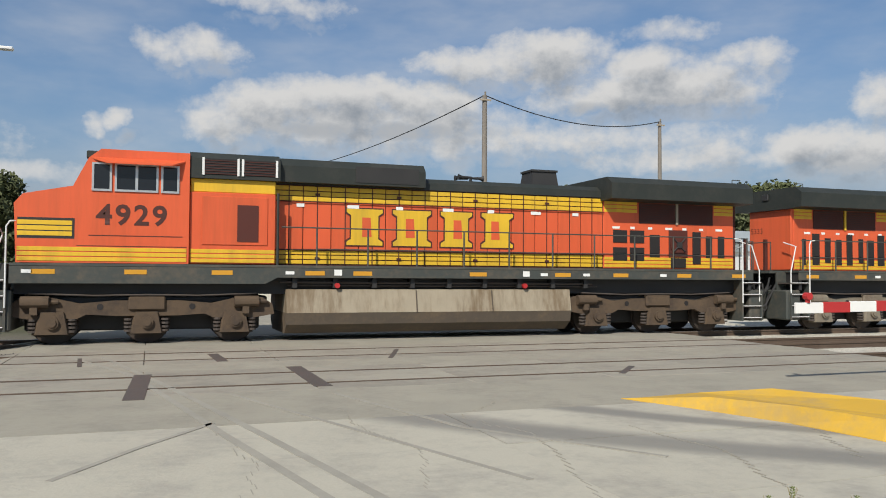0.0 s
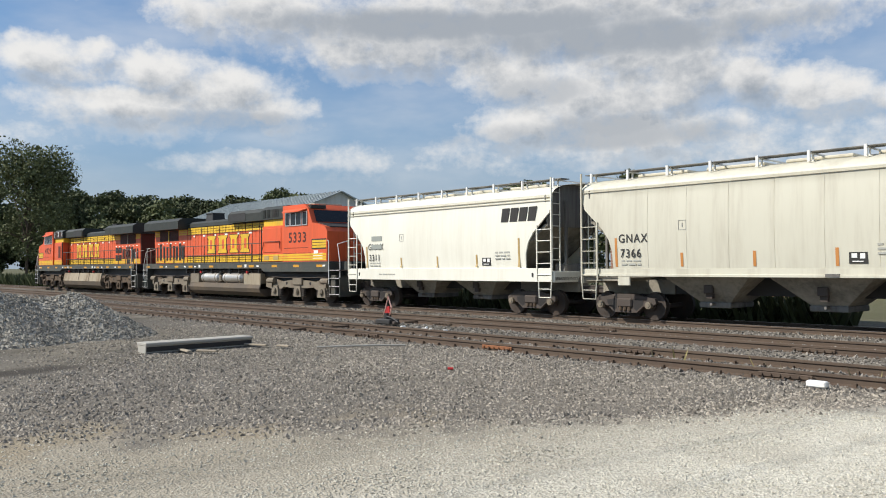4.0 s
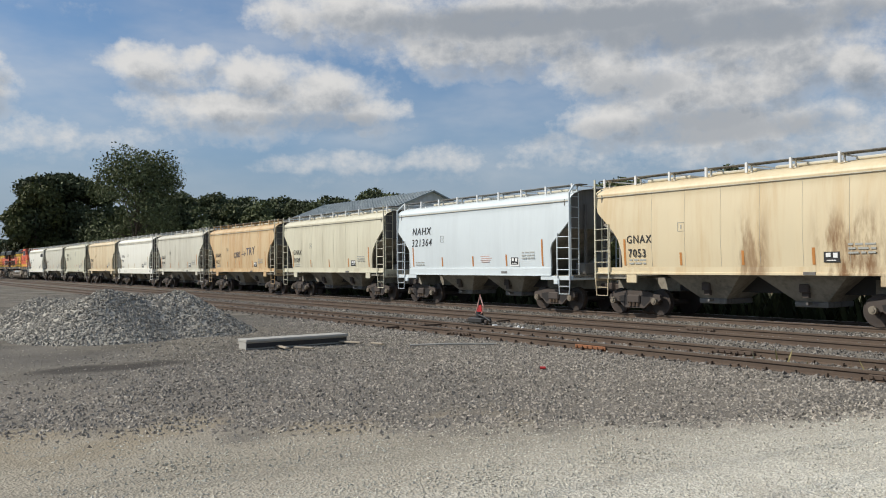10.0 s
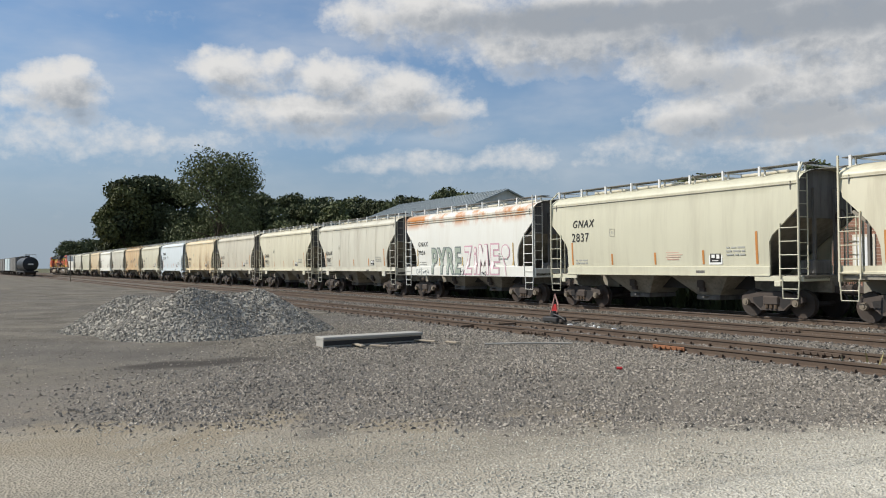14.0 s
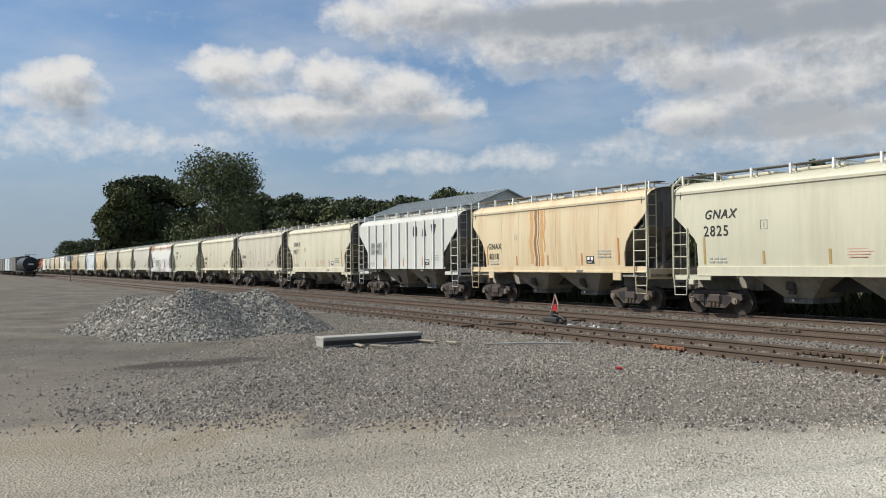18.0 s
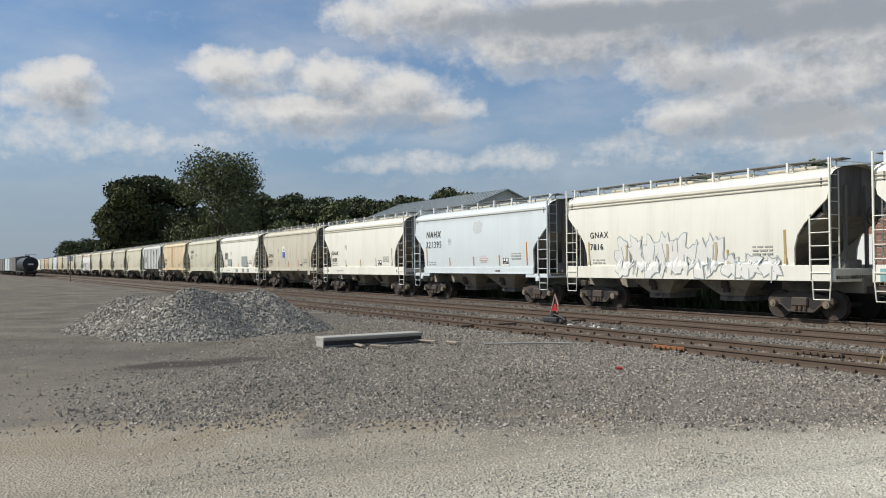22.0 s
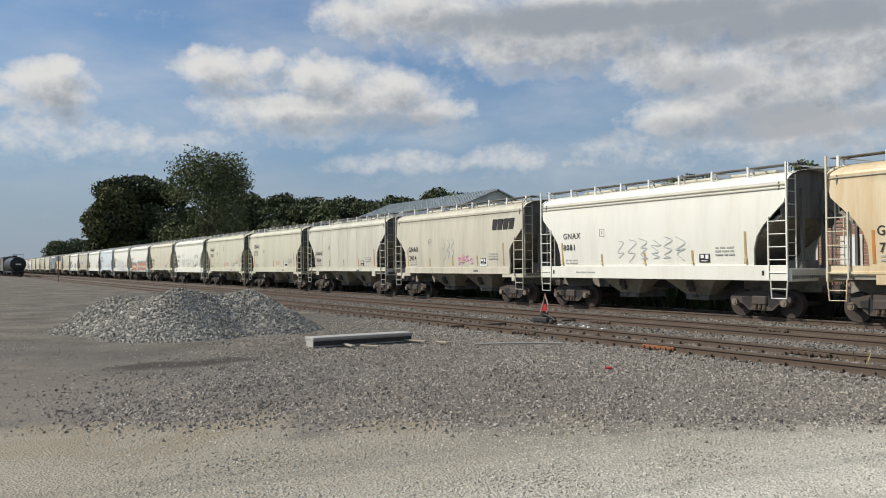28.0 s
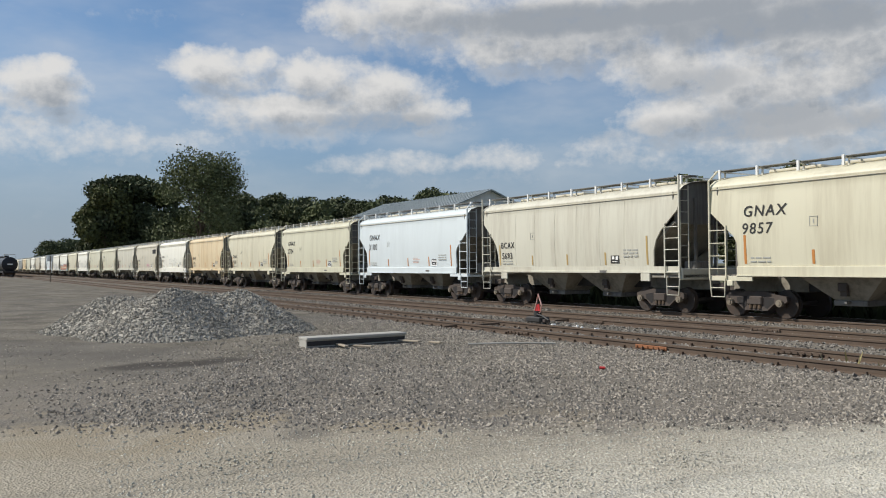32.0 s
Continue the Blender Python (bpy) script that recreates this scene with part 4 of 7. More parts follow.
    for k, x in enumerate((-6.1, -5.15) if variant == "tank" else (-5.95, -5.15, -4.75)):
        w = .78 if variant == "tank" else (.6, .3, .3)[k]
        part("air_grille", Build().box(x, x + w, s * 1.49, s * 1.512, 4.16, 4.55), M["grille"], blower)
        sl = Build()
        for i in range(6 if variant == "tank" else 5):
            if variant == "tank":
                sl.box(x, x + w, s * 1.505, s * 1.525, 4.17 + i * .065, 4.185 + i * .065)
            else:
                sl.box(x + .02 + i * w / 5, x + .05 + i * w / 5, s * 1.505, s * 1.525, 4.16, 4.55)
        part("grille_slat", sl, D if variant != "tank" else M["dark_red"], blower)
        if variant == "tank":
            for u in (x - .06, x + w):
                part("grille_frame", Build().box(u, u + .055, s * 1.5, s * 1.53, 4.14, 4.57), M["white_rail"], blower)
    # hood
    part("hood_core", Build().box(-4.34, 5.4, -.96, .96, 1.94, 4.05), M["letter_brown"], g)
    part("hood_roof", Build().run([(-1.02, 4.05), (1.02, 4.05), (1.0, 4.25), (.8, 4.38), (-.8, 4.38), (-1.0, 4.25)], -4.34, 5.4), D, g, "dark green hood roof", smooth=20)
    part("raised_roof", Build().run([(-1.3, 4.08), (1.3, 4.08), (1.3, 4.5), (1.1, 4.70), (-1.1, 4.70), (-1.3, 4.5)], -4.24, -.3), D, g, smooth=20)
    part("roof_panel", Build().box(-2.25, -.5, s * 1.29, s * 1.315, 4.14, 4.56), M["black_steel"], g)
    doors = 13
    w = 9.7 / doors
    for q in (-1, 1):
        for i in range(doors):
            x0 = -4.32 + i * w
            dr = part("hood_door", Build().box(x0 + .012, x0 + w - .012, q * .95, q * .99, 2.36, 3.60, .006), O, g)
            part("door_stripe", grooved(x0 + .012, x0 + w - .012, q, .975, 3.62, 4.03), Yl, dr)
            part("low_stripe", grooved(x0 + .012, x0 + w - .012, q, .975, 1.97, 2.34), Yl, dr)
            if q == s:
                part("door_edge", Build().box(x0 + w / 2 - .012, x0 + w / 2 + .012, q * .985, q * 1.0, 1.96, 4.03), M["letter_brown"], dr)
                if i % 3 == 1:
                    for u in (3.78, 2.1):
                        part("latch", Build().box(x0 + w / 2 - .06, x0 + w / 2 + .06, q * .99, q * 1.02, u, u + .06), M["letter_brown"], dr)
        part("hood_rail", Build().tube([(-4.3, q * 1.03, 3.61), (5.4, q * 1.03, 3.61)], .015).tube([(-4.3, q * 1.03, 2.35), (5.4, q * 1.03, 2.35)], .015), M["letter_brown"], g)
    # the owner's emblem as four plain yellow blocks edged in brown
    x0 = -2.45
    for i in range(4):
        wd = (1.06, 1.16, 1.0, 1.04)[i]
        a = x0 if s < 0 else -x0 - wd + .3
        xx = (a, a + wd)
        l, r_ = xx
        shape = lambda k: [(l + k, 2.46 + k), (l + k, 2.62 - k), (l + .12 + k, 2.7 - k), (l + .12 + k, 3.26 + k), (l + k, 3.34 + k), (l + k, 3.5 - k), (r_ - k, 3.5 - k), (r_ - k, 3.34 + k), (r_ - .12 - k, 3.26 + k), (r_ - .12 - k, 2.7 - k), (r_ - k, 2.62 - k), (r_ - k, 2.46 + k)]
        edge_ = part("emblem_edge", Build().plate(shape(0), s * .99, s * 1.004), M["letter_brown"], g)
        part("emblem_block", Build().plate(shape(.035), s * 1.0, s * 1.008), Yl, edge_)
        m_ = (l + r_) / 2 + (.06, -.05, .04, -.06)[i]
        part("emblem_slot", Build().plate([(m_ - .13, 2.72), (m_ - .13, 3.24), (m_ + .1, 3.24), (m_ + .13, 2.72)], s * 1.004, s * 1.012), O, edge_)
        x0 += wd + .22
    part("exhaust_stack", Build().frustum(3.36, 4.14, .36, 4.84, 3.3, 4.2, .42, 4.36).box(3.32, 4.18, -.4, .4, 4.82, 4.88), M["black_steel"], g)
    hn = part("air_horn", Build().box(1.3, 1.75, -.25, .25, 4.40, 4.44).cyl((1.52, 0, 4.42), (1.52, 0, 4.56), .04), M["black_steel"], g)
    for k, dy in enumerate((-.15, 0, .15)):
        e = -1 if k != 1 else 1
        part("horn_bell", Build().cyl((1.5, dy, 4.57), (1.5 + e * .32, dy, 4.57), .03, 10, .045).cyl((1.5 + e * .32, dy, 4.57), (1.5 + e * .42, dy, 4.57), .045, 10, .09), M["black_steel"], hn)
    # radiator section
    part("radiator_body", Build().box(5.4, 10.1, -1.0, 1.0, 1.94, 4.1, .02), O, g)
    part("radiator_wing", Build().run([(-1.0, 3.95), (1.0, 3.95), (1.62, 3.99), (1.62, 4.45), (1.35, 4.64), (-1.35, 4.64), (-1.62, 4.45), (-1.62, 3.99)], 5.3, 10.35), D, g, "dark overhanging radiator wing", smooth=15)
    part("roof_grab", Build().tube([(9.9, s * 1.2, 4.63), (9.9, s * 1.2, 4.76), (10.2, s * 1.2, 4.76), (10.2, s * 1.2, 4.63)], .015), F, g)
    for q in (-1, 1):
        for x0, x1 in ((5.42, 6.55), (9.35, 10.08)):
            part("radiator_band", grooved(x0, x1, q, 1.0, 3.62, 3.98), Yl, g)
        # screens in dark red, the shade below the wing included in their colour
        part("radiator_screen", Build().box(6.62, 7.9, q * .99, q * 1.02, 3.32, 3.94).box(8.02, 9.3, q * .99, q * 1.02, 3.32, 3.94), M["dark_red"], g)
        sl = Build()
        for i in range(9):
            sl.box(6.62, 9.3, q * 1.015, q * 1.035, 3.34 + i * .066, 3.352 + i * .066)
        part("screen_slat", sl, M["grille"], g)
        part("screen_strut", Build().box(7.92, 8.0, q * 1.0, q * 1.05, 3.3, 3.96), Yl if variant == "reservoir" else M["wood_grey"], g)
        part("radiator_stripe", grooved(5.42, 10.08, q, 1.0, 1.97, 2.3), Yl, g)
        if variant == "tank":
            slots = [(5.72, 6.2, 2.72, 3.1), (6.3, 6.8, 2.72, 3.1), (5.72, 6.2, 2.18, 2.58), (6.3, 6.8, 2.18, 2.58), (7.0, 7.35, 2.3, 2.98), (8.55, 8.85, 2.1, 3.1), (9.05, 9.28, 2.3, 2.98), (9.5, 9.74, 2.3, 2.98), (7.75, 8.3, 1.98, 2.28)]
        else:
            slots = [(5.75 + i * .47 + (.1 if i > 7 else 0), 5.75 + i * .47 + (.24, .3, .24, .22, .25, .2, .3, .3, .4)[8 - i], (2.2, 2.12, 2.12)[i % 3], (3.02, 3.16, 2.98)[i % 3]) for i in range(9)]
        for x0, x1, z0, z1 in slots:
            part("louvre", Build().box(x0, x1, q * .995, q * 1.025, z0, z1, .006), M["grille"], g)
        for i in range(7):
            part("warning_label", Build().box(5.7 + i * .62, 5.85 + i * .62 + (.1 if i % 3 == 0 else 0), q * 1.0, q * 1.008, 3.14, 3.21), M["white_label"], g)
    if variant == "tank":
        fan = part("fan_housing", Build().cyl((8.02, s * .99, 2.68), (8.02, s * 1.06, 2.68), .3, 20).box(7.68, 8.36, s * .99, s * 1.03, 2.3, 3.14, .01), M["dark_red"], g)
        hub = Build().cyl((8.02, s * 1.06, 2.68), (8.02, s * 1.10, 2.68), .1, 12)
        for k in range(4):
            a = radians(45 + 90 * k)
            hub.tube([(8.02, s * 1.08, 2.68), (8.02 + .28 * math.cos(a), s * 1.08, 2.68 + .28 * math.sin(a))], .02)
        part("fan_spokes", hub, M["black_steel"], fan)
    # the lead's end faces away from the sun: shaded orange as its colour
    part("rear_hood_end", Build().box(10.1, 10.2, -.98, .98, 1.95, 4.0, .02), M["dark_red"] if variant == "tank" else O, g)
    part("rear_lamp", Build().box(10.33, 10.4, -.15, .15, 4.28, 4.5, .02), M["black_steel"], g)
    me = words(number, .26)
    me.materials.append(M["letter_brown"])
    part("end_number", me, None, g).matrix_basis = Matrix.Translation((10.206, -.9, 3.2)) @ Matrix.Rotation(math.pi / 2, 4, "Z")
    # labels, reflectors and markers
    for i in range(7):
        part("door_label", Build().box(-3.75 + i * 1.35, -3.55 + i * 1.35 + (.12 if i % 2 else 0), s * 1.0, s * 1.006, 3.47, 3.56), M["white_label"], g)
    for x in (-9.9, -7.9, -5.9, -3.6, -2.35, .9, 3.5, 5.4, 7.6, 9.6):
        part("reflector", Build().box(x, x + .5, s * 1.55, s * 1.556, 1.68, 1.79), M["amber"], g)
    for x in (-10.1, -4.1, 3.05, 4.4, 7.0):
        part("sill_plate", Build().box(x, x + .22, s * 1.55, s * 1.556, 1.7, 1.78), M["white_label"], g)
    for x in (-2.85, 2.5):
        part("fuel_sight_glass", Build().box(x, x + .2, s * 1.55, s * 1.562, 1.68, 1.83), M["white_label"], g)
        part("filler_cap", Build().cyl((x + .1, s * 1.4, 1.42), (x + .1, s * 1.5, 1.42), .07, 10), M["red"], g)
    # handrails
    for q in (-1, 1):
        for x in (-3.3, -1.95, -.6, .75, 2.1, 3.45, 4.8, 6.15, 7.5, 8.85, 10.2):
            part("rail_post", Build().tube([(x, q * 1.5, 1.9), (x, q * 1.5, 2.9)], .025), F, g)
        part("handrail", Build().tube([(-4.2, q * 1.5, 2.9), (10.25, q * 1.5, 2.9)], .02).tube([(-3.3, q * 1.5, 2.36), (10.2, q * 1.5, 2.36)], .012), F, g)
        for e in (-1, 1):
            a, c = (10.4, 11.25) if e < 0 else (9.97, 10.73)
            st = part("step_well", Build().plate([(e * a, .35), (e * a, 1.9), (e * (a + .06), 1.9), (e * (a + .06), .35)], q * .9, q * 1.55).plate([(e * (c - .05), .35), (e * (c - .05), 1.2), (e * c, 1.2), (e * c, .35)], q * .9, q * 1.55).box(e * a, e * c, q * .86, q * .92, .35, 1.9), F, g)
            for k in range(4):
                part("step_tread", Build().box(e * (a + .05), e * (c - .03), q * .95, q * 1.56, .42 + k * .36, .46 + k * .36), M["truck_dark"], st)
                part("step_edge", Build().box(e * (a + .05), e * (c - .03), q * 1.555, q * 1.57, .445 + k * .36, .465 + k * .36), M["white_rail"], st, "pale tread edge")
            part("grab_rail", Build().tube([(e * (a + .02), q * 1.57, .9), (e * (a + .02), q * 1.57, 2.75), (e * (a - .05), q * 1.55, 2.88), (e * (a - .25), q * 1.52, 2.9)], .02), M["white_rail"], g, "white grab rail")
            part("grab_rail", Build().tube([(e * (c - .05), q * 1.5, .95), (e * (c - .05), q * 1.5, 1.9), (e * (c - .3), q * 1.45, 2.7), (e * (c - .3), q * .9, 2.85)], .02), M["white_rail"], g, "white grab rail")
    for e in (-1, 1):
        part("pilot", Build().box(e * 10.3, e * 10.85, -1.5, 1.5, .35, 1.3, .04), F, g)
        part("end_platform", Build().box(e * 10.3, e * 11.0, -.9, .9, 1.84, 1.93), F, g)
        part("end_rail", Build().tube([(e * 10.95, -.9, 1.93), (e * 10.95, -.9, 2.85), (e * 10.95, .9, 2.85), (e * 10.95, .9, 1.93)], .02).tube([(e * 10.95, 0, 1.93), (e * 10.95, 0, 2.85)], .02), F, g)
        part("coupler", Build().box(e * 10.7, e * 11.2, -.12, .12, .72, .98, .03).box(e * 11.1, e * 11.38, -.2, .2, .7, 1.0, .06), M["truck_dark"], g)
        for k in range(3):
            y = -.75 + k * .75
            part("air_hose", Build().tube([(e * 10.86, y, 1.2), (e * 11.05, y + .05, .95), (e * 11.1, y + .12, .7), (e * 11.2, y + .1, .62)], .028), M["black_steel"], g)
    for k in range(6):
        y = -1.0 + k * .36
        part("cable_loop", Build().tube([(10.5, y, 1.72), (10.85, y + .05, 1.25), (11.1, y + .02, .75 + .07 * (k % 4)), (11.29, y, .62 + .08 * (k % 4))], .036), M["black_steel"], g)
    for k in range(5):
        y = -.9 + k * .42
        part("control_cable", Build().tube([(10.9, y, 1.7), (11.1, y + .1, 1.25), (11.28, y + .05, 1.0 + .06 * k)], .03).tube([(11.0, y - .2, 1.5), (11.15, y, 1.1), (11.05, y + .25, 1.45)], .022), M["black_steel"], g)
    part("end_post", Build().box(10.85, 10.95, s * .55, s * .65, 1.93, 2.95), M["dark_red"], g)
    part("rear_bulkhead", Build().box(10.25, 10.35, -1.5, 1.5, 1.3, 1.9), M["black_steel"], g)
    # tank between the trucks
    if variant == "tank":
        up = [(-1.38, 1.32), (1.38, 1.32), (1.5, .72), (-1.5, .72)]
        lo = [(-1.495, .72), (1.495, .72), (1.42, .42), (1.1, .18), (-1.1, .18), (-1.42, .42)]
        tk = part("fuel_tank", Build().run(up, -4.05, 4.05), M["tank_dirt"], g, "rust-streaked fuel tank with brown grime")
        # belly below the bend takes a darker tone than the sides
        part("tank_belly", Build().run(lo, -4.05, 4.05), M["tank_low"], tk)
        for x in (-.6, 1.6):
            part("tank_seam", Build().add([(x, s * 1.385, 1.31), (x + .03, s * 1.385, 1.31), (x + .03, s * 1.51, .72), (x, s * 1.51, .72), (x, s * 1.40, 1.31), (x + .03, s * 1.40, 1.31), (x + .03, s * 1.525, .72), (x, s * 1.525, .72)], [(4, 5, 6, 7), (0, 4, 7, 3), (1, 2, 6, 5)]), M["tank_low"], tk)
    else:
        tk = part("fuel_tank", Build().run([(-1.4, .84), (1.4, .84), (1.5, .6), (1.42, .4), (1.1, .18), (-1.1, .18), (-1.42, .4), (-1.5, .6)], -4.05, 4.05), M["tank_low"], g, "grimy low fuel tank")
        part("tank_block", Build().box(2.95, 4.05, -1.42, 1.42, .8, 1.34, .02), M["truck_silver"], tk)
        part("tank_block", Build().box(-4.05, -2.3, -1.42, 1.42, .55, 1.36, .02), M["tank_dirt"], tk)
        part("tank_core", Build().box(-2.3, 2.95, -1.42, .95, .8, 1.3), M["black_steel"], tk)
        for a, b_ in ((.55, 2.7), (-2.05, .1)):
            rs = part("air_reservoir", Build().cyl((a + .12, s * 1.2, 1.12), (b_ - .12, s * 1.2, 1.12), .27, 20).cyl((a, s * 1.2, 1.12), (a + .12, s * 1.2, 1.12), .13, 20, .27).cyl((b_ - .12, s * 1.2, 1.12), (b_, s * 1.2, 1.12), .27, 20, .13), M["silver_tank"], tk, "bright silver air reservoir", smooth=40)
            for x in (a + .35, b_ - .35):
                part("strap", Build().cyl((x - .025, s * 1.2, 1.12), (x + .025, s * 1.2, 1.12), .277, 20).box(x - .06, x + .06, s * 1.1, s * 1.35, .8, .9), M["truck_silver"], rs)
        part("air_valve", Build().box(.22, .42, s * 1.1, s * 1.45, .9, 1.25, .03).cyl((.32, s * 1.2, 1.2), (.32, s * 1.2, 1.45), .05), M["truck_silver"], tk)
    paint = M["truck_brown"] if variant == "tank" else M["truck_silver"]
    for x in (-7.38, 7.08):
        six_wheel_truck(g, x, s, paint, (-2.08, 0, 2.08))
    return g


lead = engine("4929", -1, "tank", "orange and yellow diesel locomotive with dark green roof, leading the train")
rear = engine("5333", 1, "reservoir", "orange and yellow diesel locomotive with silver air tanks, coupled second")
part("cab_sticker", Build().box(-9.9, -9.1, 1.552, 1.56, 2.0, 2.32).box(-9.55, -9.2, 1.56, 1.566, 2.3, 2.45), M["white_label"], rear, "white patch labels")


# ---- the covered hopper cars ----
def side_y(z, kind):
    return 1.55 if kind == "ribbed" else 1.47 + .075 * math.sin(max(0, min(1, (z - 1.3) / 2.9)) * math.pi)


# outlines of the openings at the car's ends: distance from the middle, height of the paint's lower edge
CUT = [(4.58, 1.52), (4.6, 2.1), (4.72, 2.48), (4.95, 2.8), (5.3, 3.13), (5.66, 3.46), (5.7, 3.62), (5.79, 3.68)]
CUT_DIAGONAL = [(4.74, 1.56), (4.75, 2.3), (4.86, 2.5), (5.68, 3.22), (5.79, 3.28)]
CUT_STRAIGHT = [(4.3, 1.56), (4.33, 2.25), (5.7, 3.5), (5.79, 3.58)]


def hopper(kind):
    """One two-bay covered hopper, its parts painted later. kind: thin, deep, smooth or ribbed."""
    g = thing("covered_hopper", "", "hopper car", group="covered hopper cars of the train")
    eave = 4.02
    cut = {"ribbed": CUT_STRAIGHT, "smooth": CUT_DIAGONAL}.get(kind, CUT)
    xs = sorted({-x for x, _ in cut} | {x for x, _ in cut} | {i * .55 for i in range(-8, 9)})
    low = lambda x: float(np.interp(abs(x), [c[0] for c in cut], [c[1] for c in cut])) if abs(x) > cut[0][0] else 1.56
    roof = [(1.52, eave), (1.50, eave + .03), (1.50, eave + .06), (1.46, eave + .14), (1.3, eave + .26), (.95, eave + .37), (.45, eave + .44), (0, eave + .46)]
    rows = 9
    b = Build()
    for x in xs:
        z0 = low(x)
        half = [(side_y(z0, kind) - .06, z0)] + [(side_y(z, kind), z) for z in (z0 + (eave - z0) * i / rows for i in range(rows + 1))] + roof[1:]
        b.v += [(x, -y, z) for y, z in half] + [(x, y, z) for y, z in half[-2::-1]]
    k = len(b.v) // len(xs)
    b.f = [(i * k + j, i * k + j + 1, (i + 1) * k + j + 1, (i + 1) * k + j) for i in range(len(xs) - 1) for j in range(k - 1)]
    part("body", b, M["cream"], g, smooth=35)
    for e in (-1, 1):
        # sheet, posts and slope behind the openings: dirt plus shade, both in the colour
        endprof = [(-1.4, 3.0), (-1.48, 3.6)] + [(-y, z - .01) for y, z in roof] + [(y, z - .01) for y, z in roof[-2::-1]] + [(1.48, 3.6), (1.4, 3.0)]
        part("end_sheet", Build().run(endprof, e * 5.46, e * 5.5), M["end_grey"], g, "dirty grey end sheet with shade in its colour")
        part("slope_sheet", Build().add([(e * 5.48, -1.42, 3.05), (e * 3.2, -1.42, 1.3), (e * 3.2, 1.42, 1.3), (e * 5.48, 1.42, 3.05), (e * 5.4, -1.42, 3.1), (e * 3.1, -1.42, 1.36), (e * 3.1, 1.42, 1.36), (e * 5.4, 1.42, 3.1)], [(0, 1, 2, 3), (7, 6, 5, 4), (0, 4, 5, 1), (2, 6, 7, 3)]), M["bay_dark"], g)
        part("end_platform", Build().box(e * 4.3, e * 5.86, -1.45, 1.45, 1.2, 1.3).box(e * 3.2, e * 5.9, -.25, .25, .78, 1.22), M["bay_dark"], g)
        for y in (-.5, .5):
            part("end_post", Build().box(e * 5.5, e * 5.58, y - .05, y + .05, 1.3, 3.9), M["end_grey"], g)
        part("end_sill", Build().box(e * 5.74, e * 5.86, -1.5, 1.5, 1.12, 1.27 if kind == "smooth" else 1.5, .02), M["cream"], g)
        part("coupler", Build().box(e * 5.86, e * 6.3, -.1, .1, .75, .98, .03).box(e * 6.2, e * 6.46, -.17, .17, .72, 1.02, .05), M["truck_dark"], g)
        part("air_hose", Build().tube([(e * 6.02, .4, .85), (e * 6.2, .4, .6), (e * 6.34, .36, .5)], .03), M["black_steel"], g)
        # end ladder
        lad = Build()
        for y in (-1.35, -.95):
            lad.tube([(e * 5.64, y, 1.3), (e * 5.64, y, 4.3)], .022)
        for i in range(8):
            lad.tube([(e * 5.64, -1.35, 1.5 + i * .38), (e * 5.64, -.95, 1.5 + i * .38)], .014, 5)
        part("end_ladder", lad, M["cream"], g)
        for q in (-1, 1):
            ld = Build().box(e * 5.74, e * 5.79, q * 1.52, q * 1.57, 1.2, 4.62).box(e * 5.12, e * 5.16, q * 1.54, q * 1.58, 1.2, 3.05)
            for i in range(5):
                ld.tube([(e * 5.14, q * 1.57, 1.38 + i * .38), (e * 5.77, q * 1.57, 1.38 + i * .38)], .016, 5)
            if kind == "smooth":
                ld = Build().tube([(e * 5.77, q * 1.55, 1.2), (e * 5.77, q * 1.55, 4.28), (e * 5.7, q * 1.22, 4.6)], .036, 8).box(e * 5.12, e * 5.16, q * 1.54, q * 1.58, 1.2, 2.85)
                for i in range(4):
                    ld.tube([(e * 5.14, q * 1.57, 1.5 + i * .4), (e * 5.77, q * 1.57, 1.5 + i * .4)], .016, 5)
            part("side_ladder", ld, M["cream"], g)
            part("stirrup_step", Build().tube([(e * 5.19, q * 1.54, 1.2), (e * 5.22, q * 1.54, .62), (e * 5.72, q * 1.54, .62), (e * 5.77, q * 1.54, 1.2)], .022).tube([(e * 5.21, q * 1.54, .9), (e * 5.74, q * 1.54, .9)], .015), M["cream"], g)
    bw = part("brake_wheel", Build().cyl((5.68, .5, 3.0), (5.77, .5, 3.0), .06, 10), M["truck_dark"], g)
    ring = [(5.74, .5 + .27 * math.cos(a * math.pi / 8), 3.0 + .27 * math.sin(a * math.pi / 8)) for a in range(17)]
    part("rim", Build().tube(ring, .02).tube([ring[0], ring[8]], .015).tube([ring[4], ring[12]], .015), M["truck_dark"], bw)
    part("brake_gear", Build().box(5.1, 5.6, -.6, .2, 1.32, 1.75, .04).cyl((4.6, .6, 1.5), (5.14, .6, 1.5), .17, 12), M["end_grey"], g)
    # sills
    for q in (-1, 1):
        if kind == "deep":
            sl = Build().box(-5.77, 5.77, q * 1.49, q * 1.55, 1.14, 1.6, .01)
        elif kind == "ribbed":
            sl = Build().box(-4.5, 4.5, q * 1.5, q * 1.56, 1.48, 1.58).box(-5.77, -4.5, q * 1.47, q * 1.53, 1.2, 1.36).box(4.5, 5.77, q * 1.47, q * 1.53, 1.2, 1.36)
        elif kind == "smooth":
            sl = Build().box(-4.76, 4.76, q * 1.46, q * 1.53, 1.3, 1.57, .01).box(-4.76, 4.76, q * 1.46, q * 1.55, 1.27, 1.31)
